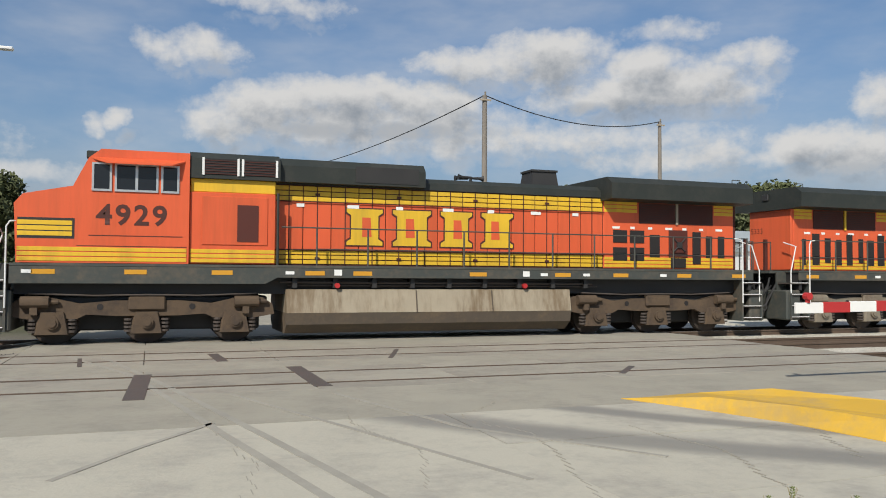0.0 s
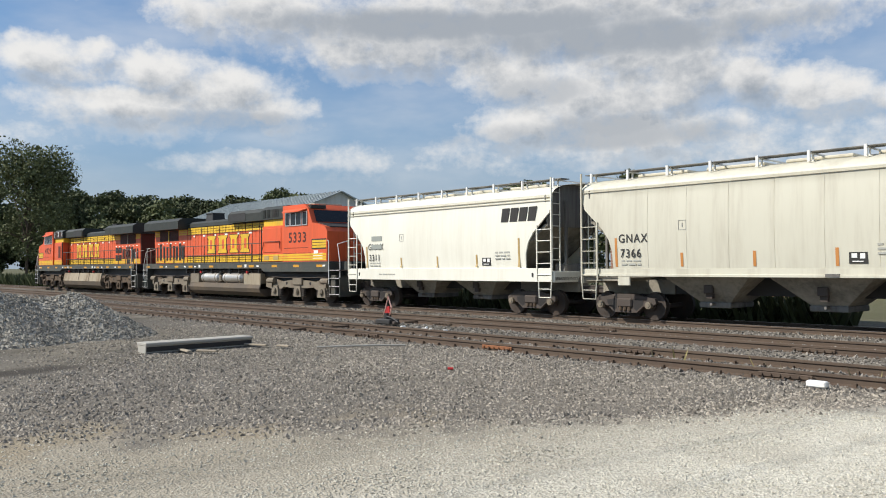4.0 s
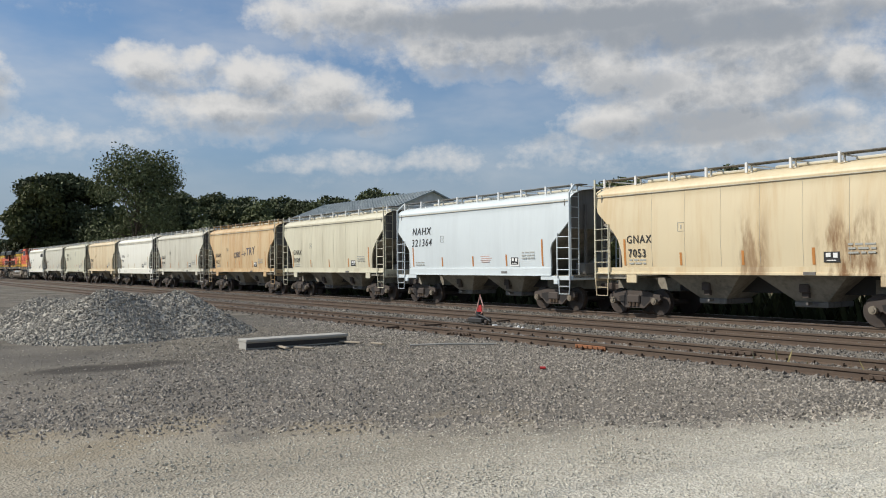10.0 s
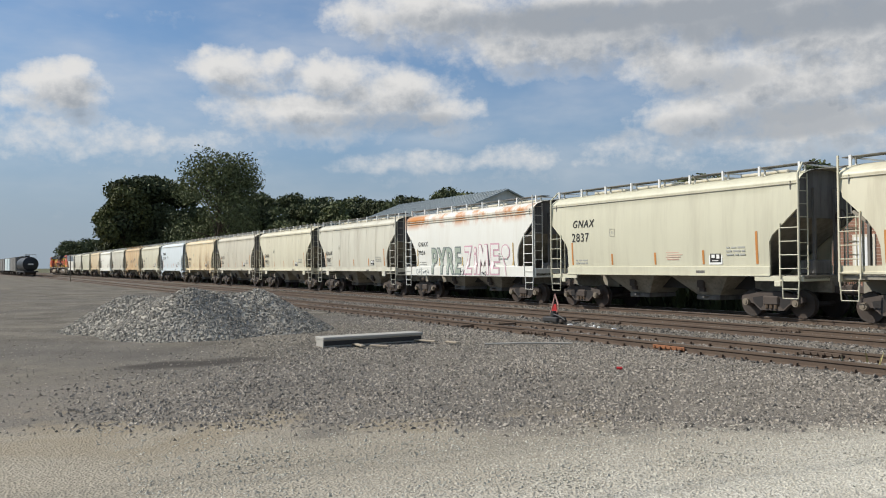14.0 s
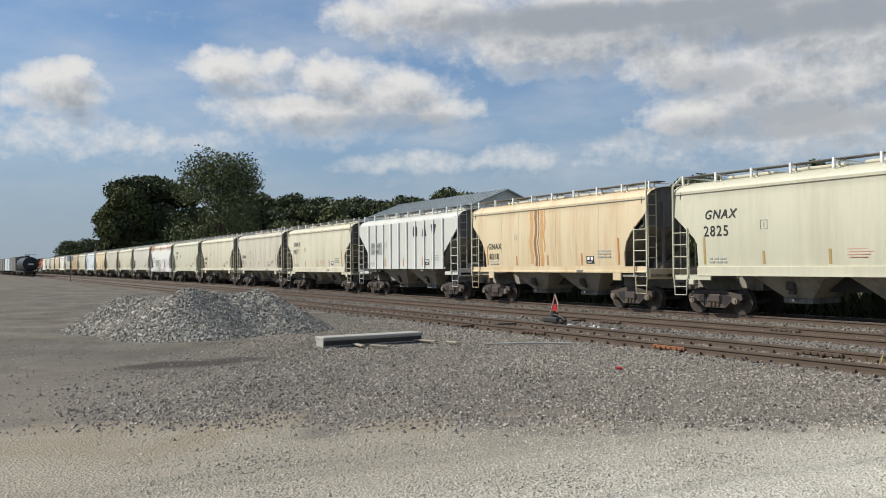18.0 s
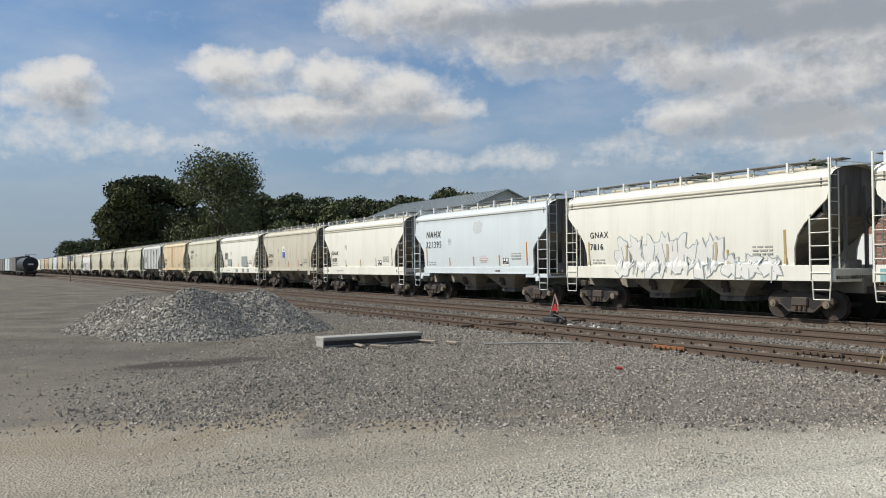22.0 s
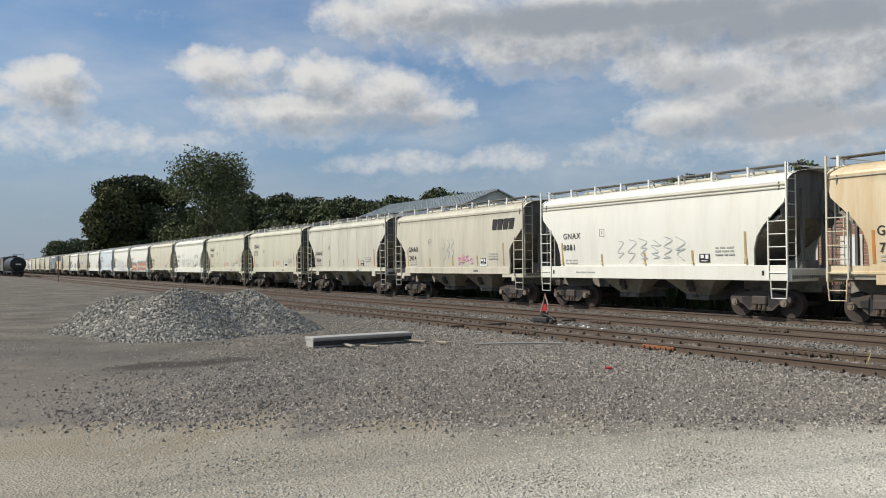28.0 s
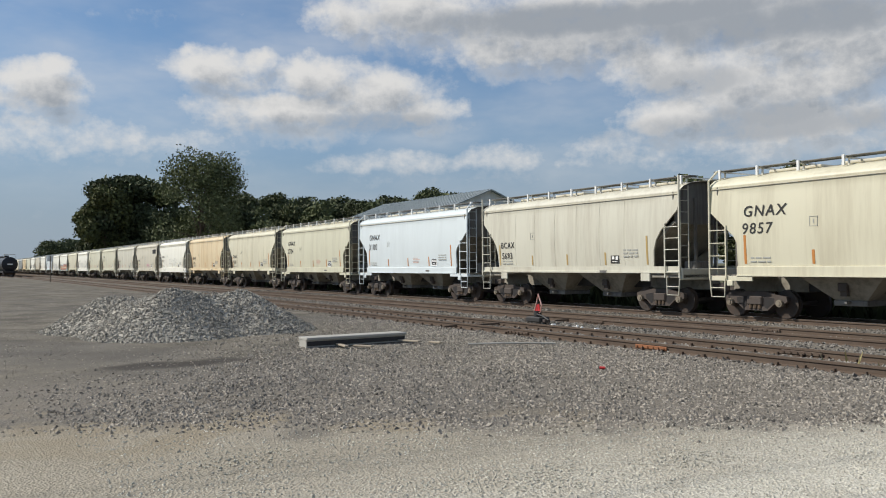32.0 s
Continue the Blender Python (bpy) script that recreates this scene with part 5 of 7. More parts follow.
            for e in (-1, 1):
                sl.box(e * 4.2, e * 5.79, q * 1.47, q * 1.53, 1.12, 1.27, .01).box(e * 4.9, e * 5.14, q * 1.475, q * 1.545, .96, 1.14, .03)
        else:
            sl = Build().box(-5.77, 5.77, q * 1.45, q * 1.53, 1.34, 1.42, .01).box(-5.77, 5.77, q * 1.45, q * 1.5, 1.42, 1.58)
            for e in (-1, 1):
                sl.box(e * 3.95, e * 4.4, q * 1.46, q * 1.52, 1.06, 1.36, .02)
        part("side_sill", sl, M["cream"], g)
        part("eave_groove", Build().box(-5.78, 5.78, q * 1.495, q * 1.526, eave - .03, eave - .005) if kind != "deep" else Build().box(-5.78, 5.78, q * 1.5, q * 1.535, eave - .16, eave - .13).box(-5.78, 5.78, q * 1.5, q * 1.535, eave - .05, eave - .025), M["grey_cream"], g)
        if kind == "ribbed":
            for i in range(10):
                x = -4.35 + i * .967
                part("rib", Build().box(x - .05, x + .05, q * 1.54, q * 1.62, 1.5, eave), M["cream"], g)
        elif kind == "thin":
            for x in (-3.3, -2.0, -.7, .6, 1.9, 3.2):
                n = 8
                pts = [(x, q * (side_y(1.6 + 2.38 * i / n, kind) + .001), 1.6 + 2.38 * i / n) for i in range(n + 1)]
                part("seam", Build().tube(pts, .0055, 4), M["grey_cream"], g)
    # roof walk on brackets, with hatches
    zt = eave + .60
    for y in (-.95, .95):
        part("roof_walk", Build().box(-5.9, 5.9, y - .22, y + .22, zt - .03, zt, .005), M["end_grey"], g)
    for i in range(9):
        x = -5.6 + i * 1.4
        br = Build().box(x - .02, x + .02, -1.2, 1.2, zt - .07, zt - .03)
        for q in (-1, 1):
            br.box(x - .035, x + .035, q * 1.2, q * 1.26, zt - .28, zt + .02)
            br.box(x - .02, x + .02, q * .95, q * 1.0, zt - .25, zt - .05)
        part("walk_bracket", br, M["cream"], g)
    for i in range(4):
        part("roof_hatch", Build().box(-4.4 + i * 2.4, -2.6 + i * 2.4, -.42, .42, eave + .44, eave + .54, .03), M["grey_cream"], g)
    # black sill box, also there to block the bright view beneath the car
    part("centre_sill", Build().box(-3.3, 3.3, -.22, .22, .8, 1.3), M["black_steel"], g)
    # bays: grimy cream, with the shade under the car put into the colour
    for e in (-1, 1):
        x = e * 1.62
        bay = part("hopper_bay", Build().frustum(x - 1.6, x + 1.6, 1.38, 1.56, x - .45, x + .45, .62, .58), M["bay_dark"], g, "grimy sloping hopper bay, darkened for shade")
        part("outlet_gate", Build().box(x - .5, x + .5, -.68, .68, .44, .6, .02).cyl((x, -.9, .55), (x, .9, .55), .04, 8), M["end_grey"], bay)
        part("vibrator_bracket", Build().box(x - .14, x + .14, -1.06, -.94, .86, 1.1, .02).box(x - .1, x + .1, -.98, -.86, .72, .86), M["truck_dark"], bay)
    # trucks
    for e in (-1, 1):
        tr = part("truck", Build().box(-.28, .28, -1.15, 1.15, .38, .66, .04), M["truck_dark"], g, "rusty two-axle freight truck", pose(e * 4.45, 0, 0))
        for q in (-1, 1):
            loop = [(-1.12, .52), (-1.08, .66), (-.7, .72), (-.35, .80), (.35, .80), (.7, .72), (1.08, .66), (1.12, .52), (.95, .42), (.66, .42), (.42, .22), (-.42, .22), (-.66, .42), (-.95, .42)]
            fr = part("side_frame", Build().plate(loop, q * .95, q * 1.08), M["truck_dark"], tr)
            # near-black plates give the solid frame the dark of open windows
            for d in (-.52, .52):
                part("frame_window", Build().plate([(d - .16, .60), (d + .22, .66), (d + .2, .34), (d + .1, .28), (d - .14, .47)] if d < 0 else [(d - .22, .66), (d + .16, .60), (d + .14, .47), (d - .1, .28), (d - .2, .34)], q * 1.078, q * 1.084), M["grille"], fr)
            sp = Build()
            for x in (-.16, 0, .16):
                sp.cyl((x, q * 1.07, .28), (x, q * 1.07, .52), .065, 8)
            part("spring_nest", sp, M["truck_brown"], fr)
            for a in (-.89, .89):
                part("bearing_cap", Build().cyl((a, q * 1.05, .46), (a, q * 1.18, .46), .11, 12).cyl((a, q * 1.18, .46), (a, q * 1.2, .46), .06, 8), M["truck_silver"], fr)
        for a in (-.89, .89):
            axle_at(tr, a, .42)
    return g


PAINTED = ("body", "end_sill", "end_ladder", "side_ladder", "stirrup_step", "side_sill", "rib", "walk_bracket")
PROTO = {k: hopper(k) for k in ("thin", "deep", "smooth", "ribbed")}
FRESH = dict(PROTO)


def decal(name, b, material, car, label=""):
    return part(name, b, material, car, label)


def lettered(car, text, x, z, size, kind, lean=0.0, mat="letter_black", spread=1.12, lift=.010):
    me = words(text, size, lean, .004)
    me.materials.append(M[mat])
    ob = part("lettering", me, None, car, "black stencilled lettering")
    ob.matrix_basis = Matrix.Translation((x, -max(side_y(z + size * f / 4, kind) for f in range(5)) - lift, z)) @ Matrix.Diagonal((spread, 1, 1.1, 1))


def small_print(car, x, z, n, w, kind):
    for i in range(n):
        b = Build()
        xx = x
        for k in range(3):
            l = w * (.2 + .12 * ((i + k) % 3))
            b.box(xx, xx + l, -side_y(z, kind) - .012, -side_y(z, kind) - .002, z - i * .11, z - i * .11 + .05)
            xx += l + .06
        decal("small_print", b, M["letter_grey"], car)


def livery(kind, car, mark, number, stripe, style):
    """Lettering, reflective stripes and placards on the near side."""
    z0 = 1.64
    for x, h in ((-4.48, .88), (-2.2, .4), (0, .42), (2.16, .46), (4.26, 1.0)):
        decal("reflective_stripe", ribbon([(x + .04, z0 + h * k / 4) for k in range(5)], .085, kind, .008), M[stripe], car)
    if style == "large":
        lettered(car, mark, -4.5, 3.08, .42, kind, .15), lettered(car, number, -4.55, 2.56, .42, kind, .12)
    elif style == "italic":
        lettered(car, mark, -4.42, 3.1, .38, kind, .24, spread=1.04), lettered(car, number, -4.45, 2.55, .43, kind, spread=1.04)
    elif style == "medium":
        lettered(car, mark, -4.36, 2.66, .29, kind), lettered(car, number, -4.36, 2.22, .29, kind)
    elif style == "low":
        lettered(car, mark, -4.34, 2.38, .33, kind, spread=1.0), lettered(car, number, -4.28, 1.93, .33, kind, spread=1.0)
    small_print(car, -4.25, 1.8, 2, .6, kind)
    small_print(car, 3.15, 2.14, 3, .62, kind)
    y = -side_y(1.8, kind) - .012
    if number in ("7934", "7983", "7816"):
        return
    pl = decal("placard", Build().box(2.48, 2.92, y, y + .03, 1.7, 1.98), M["letter_black"], car)
    part("placard_mark", Build().box(2.54, 2.67, y - .004, y, 1.84, 1.95).box(2.74, 2.86, y - .004, y, 1.82, 1.95).box(2.56, 2.82, y - .004, y, 1.74, 1.765), M["white_label"], pl)
    fr = Build()
    y = -side_y(2.8, kind) - .01
    for a, b_, c, d in ((-2.25, -2.0, 2.7, 2.71), (-2.25, -2.0, 2.97, 2.98), (-2.25, -2.24, 2.7, 2.98), (-2.01, -2.0, 2.7, 2.98), (-2.14, -2.11, 2.78, 2.9)):
        fr.box(a, b_, y, y + .02, c, d)
    decal("test_stencil", fr, M["letter_grey"], car)
    if kind == "deep":
        small_print(car, -1.6 - 2.0, 1.34, 1, 1.0, "ribbed")
        for x in (-5.0, 4.9):
            decal("sill_slot", Build().box(x, x + .07, -1.562, -1.54, 1.3, 1.44), M["letter_black"], car)
    else:
        decal("jacking_plate", Build().box(1.9, 2.25, -1.54, -1.5, 1.36, 1.44), M["end_grey"], car)


def ribbon(pts, w, kind, lift):
    """A flat painted stroke along (x, z) points on the car's side."""
    b = Build()
    n = len(pts)
    skin = lambda z: -max(side_y(z, kind), 1.55 if kind == "deep" and z < 1.66 else 0) - lift
    for i, (x, z) in enumerate(pts):
        (xa, za), (xb, zb) = pts[max(0, i - 1)], pts[min(n - 1, i + 1)]
        l = math.hypot(xb - xa, zb - za) or 1
        nx, nz = -(zb - za) / l * w / 2, (xb - xa) / l * w / 2
        b.v += [(x + nx, skin(z + nz), z + nz), (x - nx, skin(z - nz), z - nz)]
        if i:
            k = 2 * i
            b.f.append((k - 2, k - 1, k + 1, k))
    return b


def puff(cx, cz, w, h, spike, rng, kind, lift, grow=0.0, n=20):
    """One rounded or spiked patch of paint laid on the car's side."""
    skin = lambda z: -max(side_y(z, kind), 1.55 if kind == "deep" and z < 1.66 else 0) - lift
    rim = []
    for i in range(n):
        a = 6.2832 * i / n
        c, s = math.cos(a), math.sin(a)
        r = (abs(c) ** 3 + abs(s) ** 3) ** (-1 / 3) * rng.uniform(.86 - spike * .6, 1.04 + spike * .5) if w != h else 1.0
        rim.append((c * (w * r + grow), s * (h * r + grow)))
    b = Build()
    b.v = [(cx, skin(cz), cz)] + [(cx + x * f, skin(max(1.15, cz + z * f)), max(1.15, cz + z * f)) for f in (.3, .6, .8, 1.0) for x, z in rim]
    b.f = [(0, 1 + i, 1 + (i + 1) % n) for i in range(n)] + [(1 + k * n + i, 1 + k * n + n + i, 1 + k * n + n + (i + 1) % n, 1 + k * n + (i + 1) % n) for k in range(3) for i in range(n)]
    return b


def bubbles(car, kind, x0, x1, z0, z1, n, fill, line, seed, back, spike):
    """Overlapping sprayed letter-like blobs with dark outlines and slits, none of them a letter."""
    rng = random.Random(seed)
    w = (x1 - x0) / n
    for i in range(n):
        cx, cz = x0 + (i + .5) * w, (z0 + z1) / 2 + rng.uniform(-.04, .06)
        hw, hh = w * .52, (z1 - z0) * .46
        k = rng.randrange(9999)
        if back:
            decal("graffiti", puff(cx + .1, cz + .1, hw * 1.25, hh * 1.08, .12, random.Random(k + 1), kind, .006 + .0006 * i), M[back], car, "sprayed graffiti")
        decal("graffiti", puff(cx, cz, hw, hh, spike, random.Random(k), kind, .014 + .0015 * (i % 2), .045), M[line], car, "sprayed graffiti")
        decal("graffiti", puff(cx, cz, hw, hh, spike, random.Random(k), kind, .019 + .0015 * (i % 2)), M[fill], car, "sprayed graffiti")
        for q in range(2):
            xa = cx + rng.uniform(-.5, .5) * hw
            za = cz + (rng.uniform(.1, .7) if q else rng.uniform(-.7, -.1)) * hh
            lean = rng.uniform(-.15, .15)
            decal("graffiti", ribbon([(xa, za - .26), (xa + lean * .6, za), (xa + lean, za + .24)], .06 if spike < .4 else .035, kind, .025), M[line], car, "sprayed graffiti")
        if back and i % 2:
            decal("graffiti", ribbon([(cx - hw * .7, cz + hh * .5), (cx - hw * .5, cz + hh * .75), (cx, cz + hh * .8)], .04, kind, .026), M["spray_white"], car, "sprayed graffiti")


def painted_word(car, kind, text, x0, x1, z0, z1, fill, line, edge):
    """A sprayed word with an outline, fitted to the car's side."""
    skin = lambda z: -max(side_y(z, kind), 1.55 if kind == "deep" and z < 1.66 else 0)
    for weight, m_, lift in ((.012 + edge, line, .012), (.012, fill, .018)):
        me = words(text, 1.0, 0, weight)
        if m_ == line:
            xs, zs = [v.co.x for v in me.vertices], [v.co.z for v in me.vertices]
            ax, az_, kx, kz = min(xs), min(zs), (x1 - x0) / (max(xs) - min(xs)), (z1 - z0) / (max(zs) - min(zs))
        bm = bmesh.new()
        bm.from_mesh(me)
        for v in bm.verts:
            v.co = Vector((x0 + (v.co.x - ax) * kx, 0, z0 + (v.co.z - az_) * kz))
        for z in (1.4, 1.65, 1.68, 1.9, 2.15, 2.4):
            bmesh.ops.bisect_plane(bm, geom=bm.verts[:] + bm.edges[:] + bm.faces[:], plane_co=(0, 0, z), plane_no=(0, 0, 1))
        for v in bm.verts:
            v.co.y = skin(v.co.z) - lift
        bm.to_mesh(me)
        bm.free()
        me.materials.append(M[m_])
        part("graffiti", me, None, car, "sprayed graffiti word")


def spray(car, kind, x0, x1, z0, z1, n, fill, line, seed, back=None):
    """Sprayed bubble shapes: plain rounded strokes, none of them a letter."""
    rng = random.Random(seed)
    w = (x1 - x0) / n
    for i in range(n):
        cx = x0 + (i + .5) * w
        pts = []
        steps = rng.randint(5, 7)
        for k in range(steps):
            f = k / (steps - 1)
            pts.append((cx + w * .42 * (1 if k % 2 else -1) * rng.uniform(.4, 1), z0 + (z1 - z0) * (1 - f) + rng.uniform(-.12, .12)))
        fine_pts = []
        for k in range(len(pts) - 1):
            for j in range(4):
                u = j / 4
                p0, p1, p2, p3 = pts[max(0, k - 1)], pts[k], pts[k + 1], pts[min(len(pts) - 1, k + 2)]
                fine_pts.append(tuple(.5 * (2 * p1[c] + (p2[c] - p0[c]) * u + (2 * p0[c] - 5 * p1[c] + 4 * p2[c] - p3[c]) * u * u + (3 * p1[c] - p0[c] - 3 * p2[c] + p3[c]) * u ** 3) for c in (0, 1)))
        fine_pts.append(pts[-1])
        if back and i % 2 == 0:
            decal("graffiti", ribbon([(cx - w * .5, z0 + .1), (cx, z1 + .05), (cx + w * .5, z0 + .2)], .42, kind, .006 + .0008 * (i % 4)), M[back], car, "sprayed graffiti")
        if line:
            decal("graffiti", ribbon(fine_pts, .29 if fill else .03, kind, .010 + .002 * i), M[line], car, "sprayed graffiti")
        if fill:
            decal("graffiti", ribbon(fine_pts, .22, kind, .011 + .002 * i), M[fill], car, "sprayed graffiti")


for nm, base in (("spray_red", (.55, .25, .165)), ("spray_blue", (.36, .49, .54)), ("spray_teal", (.22, .40, .40)), ("spray_grey", (.36, .40, .40)), ("spray_green", (.33, .38, .31)), ("spray_dark", (.09, .09, .11)), ("spray_slate", (.20, .23, .22)), ("spray_faint", (.47, .49, .47)), ("spray_pink", (.60, .36, .42)), ("spray_magenta", (.62, .16, .42)), ("spray_white", (.74, .73, .68)), ("spray_tan", (.50, .42, .28)), ("spray_cream", (.62, .54, .36)), ("patch_grey", (.30, .32, .29)), ("placard_blue", (.10, .13, .40)), ("smudge_olive", (.47, .455, .36)), ("smudge_blue", (.53, .56, .555)), ("rust_stain", (.50, .24, .08)), ("brown_stain", (.28, .15, .07))):
    M[nm] = stuff(nm, base, rough=.6, spread=.2, scale=4, bump=0)

# paint, shape, mark, number, stripe, lettering style, label
CARS = [
    ("white", "deep", "GNAX", "3311", "stripe_tan", "low", "clean white covered hopper with a dark emblem"),
    ("pale", "thin", "GNAX", "7366", "stripe_orange", "low", "pale cream covered hopper with streaked side"),
    ("olive", "smooth", "GNAX", "2708", "stripe_orange", "italic", "olive cream covered hopper with smooth side"),
    ("tan", "thin", "GNAX", "8131", "stripe_orange", "low", "yellowed tan covered hopper with rust streaks"),
    ("white", "deep", "GNAX", "7965", "stripe_tan", "medium", "white covered hopper with deep side sill"),
    ("pale", "thin", "GNAX", "9694", "stripe_orange", "low", "pale cream covered hopper with thin sill"),
    ("ochre", "thin", "GNAX", "8127", "stripe_orange", "low", "rusted orange covered hopper with black tags"),
    ("cream", "thin", "GNAX", "8109", "stripe_orange", "low", "cream covered hopper with orange stripes"),
    ("blue_white", "smooth", "NAHX", "321364", "stripe_orange", "large", "bluish white covered hopper with large lettering"),
    ("rust_tan", "thin", "GNAX", "7053", "stripe_orange", "low", "tan covered hopper with dark brown stains"),
    ("grey_cream", "thin", "GNAX", "7306", "stripe_orange", "low", "greyish cream covered hopper with sooty streaks"),
    ("cream", "thin", "GNAX", "9685", "stripe_orange", "low", "cream covered hopper with clean side"),
    ("pale", "thin", "GNAX", "7387", "stripe_orange", "low", "weathered cream covered hopper with grey smears"),
    ("white_rusted", "deep", "GNAX", "7934", "stripe_tan", "medium", "white covered hopper with graffiti and rusty eave"),
    ("olive", "smooth", "GNAX", "2837", "stripe_orange", "italic", "olive cream covered hopper with italic mark"),
    ("cream", "thin", "GNAX", "9645", "stripe_orange", "low", "cream covered hopper with plain side"),
    ("grey_cream", "thin", "GNAX", "7312", "stripe_orange", "low", "dull greyish cream covered hopper"),
    ("cream", "smooth", "GNAX", "9877", "stripe_orange", "italic", "pale smooth-sided covered hopper"),
    ("ribbed_white", "ribbed", "GNAX", "3005", "stripe_orange", "", "white ribbed covered hopper with grey number patches"),
    ("tan", "thin", "GNAX", "8218", "stripe_orange", "low", "tan covered hopper streaked with rust"),
    ("olive", "smooth", "GNAX", "2825", "stripe_tan", "italic", "olive cream covered hopper, smooth-sided and dusty"),
    ("white", "deep", "GNAX", "3054", "stripe_orange", "", "white covered hopper patched with grey paint"),
    ("grey_cream", "thin", "GNAX", "2620", "stripe_orange", "low", "drab tan covered hopper with a blue placard"),
    ("white", "deep", "GNAX", "8069", "stripe_tan", "low", "white covered hopper, deep-silled and dusty"),
    ("blue_white", "smooth", "NAHX", "321395", "stripe_orange", "large", "bluish white covered hopper with a grey smudge"),
    ("white", "deep", "GNAX", "7816", "stripe_tan", "medium", "white covered hopper with grey spiky graffiti"),
    ("white", "deep", "GNAX", "7983", "stripe_tan", "medium", "white covered hopper with red and blue graffiti"),
    ("cream", "thin", "GNAX", "9692", "stripe_orange", "low", "cream covered hopper with thin sill and stripes"),
    ("white", "deep", "GNAX", "7933", "stripe_tan", "medium", "white covered hopper with faint grey graffiti"),
    ("olive", "smooth", "GNAX", "2764", "stripe_orange", "italic", "olive cream covered hopper, lightly dusted"),
    ("olive", "smooth", "GNAX", "2712", "stripe_orange", "italic", "olive cream covered hopper with red stencils"),
    ("pale", "thin", "GNAX", "9654", "stripe_orange", "low", "pale cream covered hopper, evenly weathered"),
    ("grey_cream", "smooth", "GNAX", "2414", "stripe_tan", "low", "grey cream covered hopper with emblem and pink tag"),
    ("white", "deep", "GNAX", "8081", "stripe_tan", "medium", "white covered hopper with thin black scrawls"),
    ("tan", "thin", "GNAX", "7006", "stripe_orange", "low", "tan covered hopper with rust along the sill"),
    ("cream", "thin", "GNAX", "9690", "stripe_orange", "low", "cream covered hopper, pale and dusty"),
    ("olive", "smooth", "GNAX", "2704", "stripe_orange", "italic", "olive cream covered hopper with small red notes"),
    ("blue_white", "smooth", "GNAX", "3100", "stripe_orange", "italic", "bluish white smooth-sided covered hopper"),
    ("pale", "thin", "BCAX", "5693", "stripe_tan", "low", "pale grey cream covered hopper with streaks"),
    ("cream", "smooth", "GNAX", "9857", "stripe_orange", "large", "cream covered hopper with large black lettering"),
]
SMUDGES = {"2708": (.35, 3.35, .36, .3), "321395": (.4, 3.45, .42, .3), "2764": (-.2, 3.3, .2, .35)}
bodies = []
for paint, kind, *rest in CARS:
    bodies.append(FRESH.pop(kind) if kind in FRESH else copy_thing(PROTO[kind], Matrix.Identity(4)))
pieces = {}
for o in scene.objects:
    if o.parent:
        pieces.setdefault(o.parent, []).append(o)
cars = []
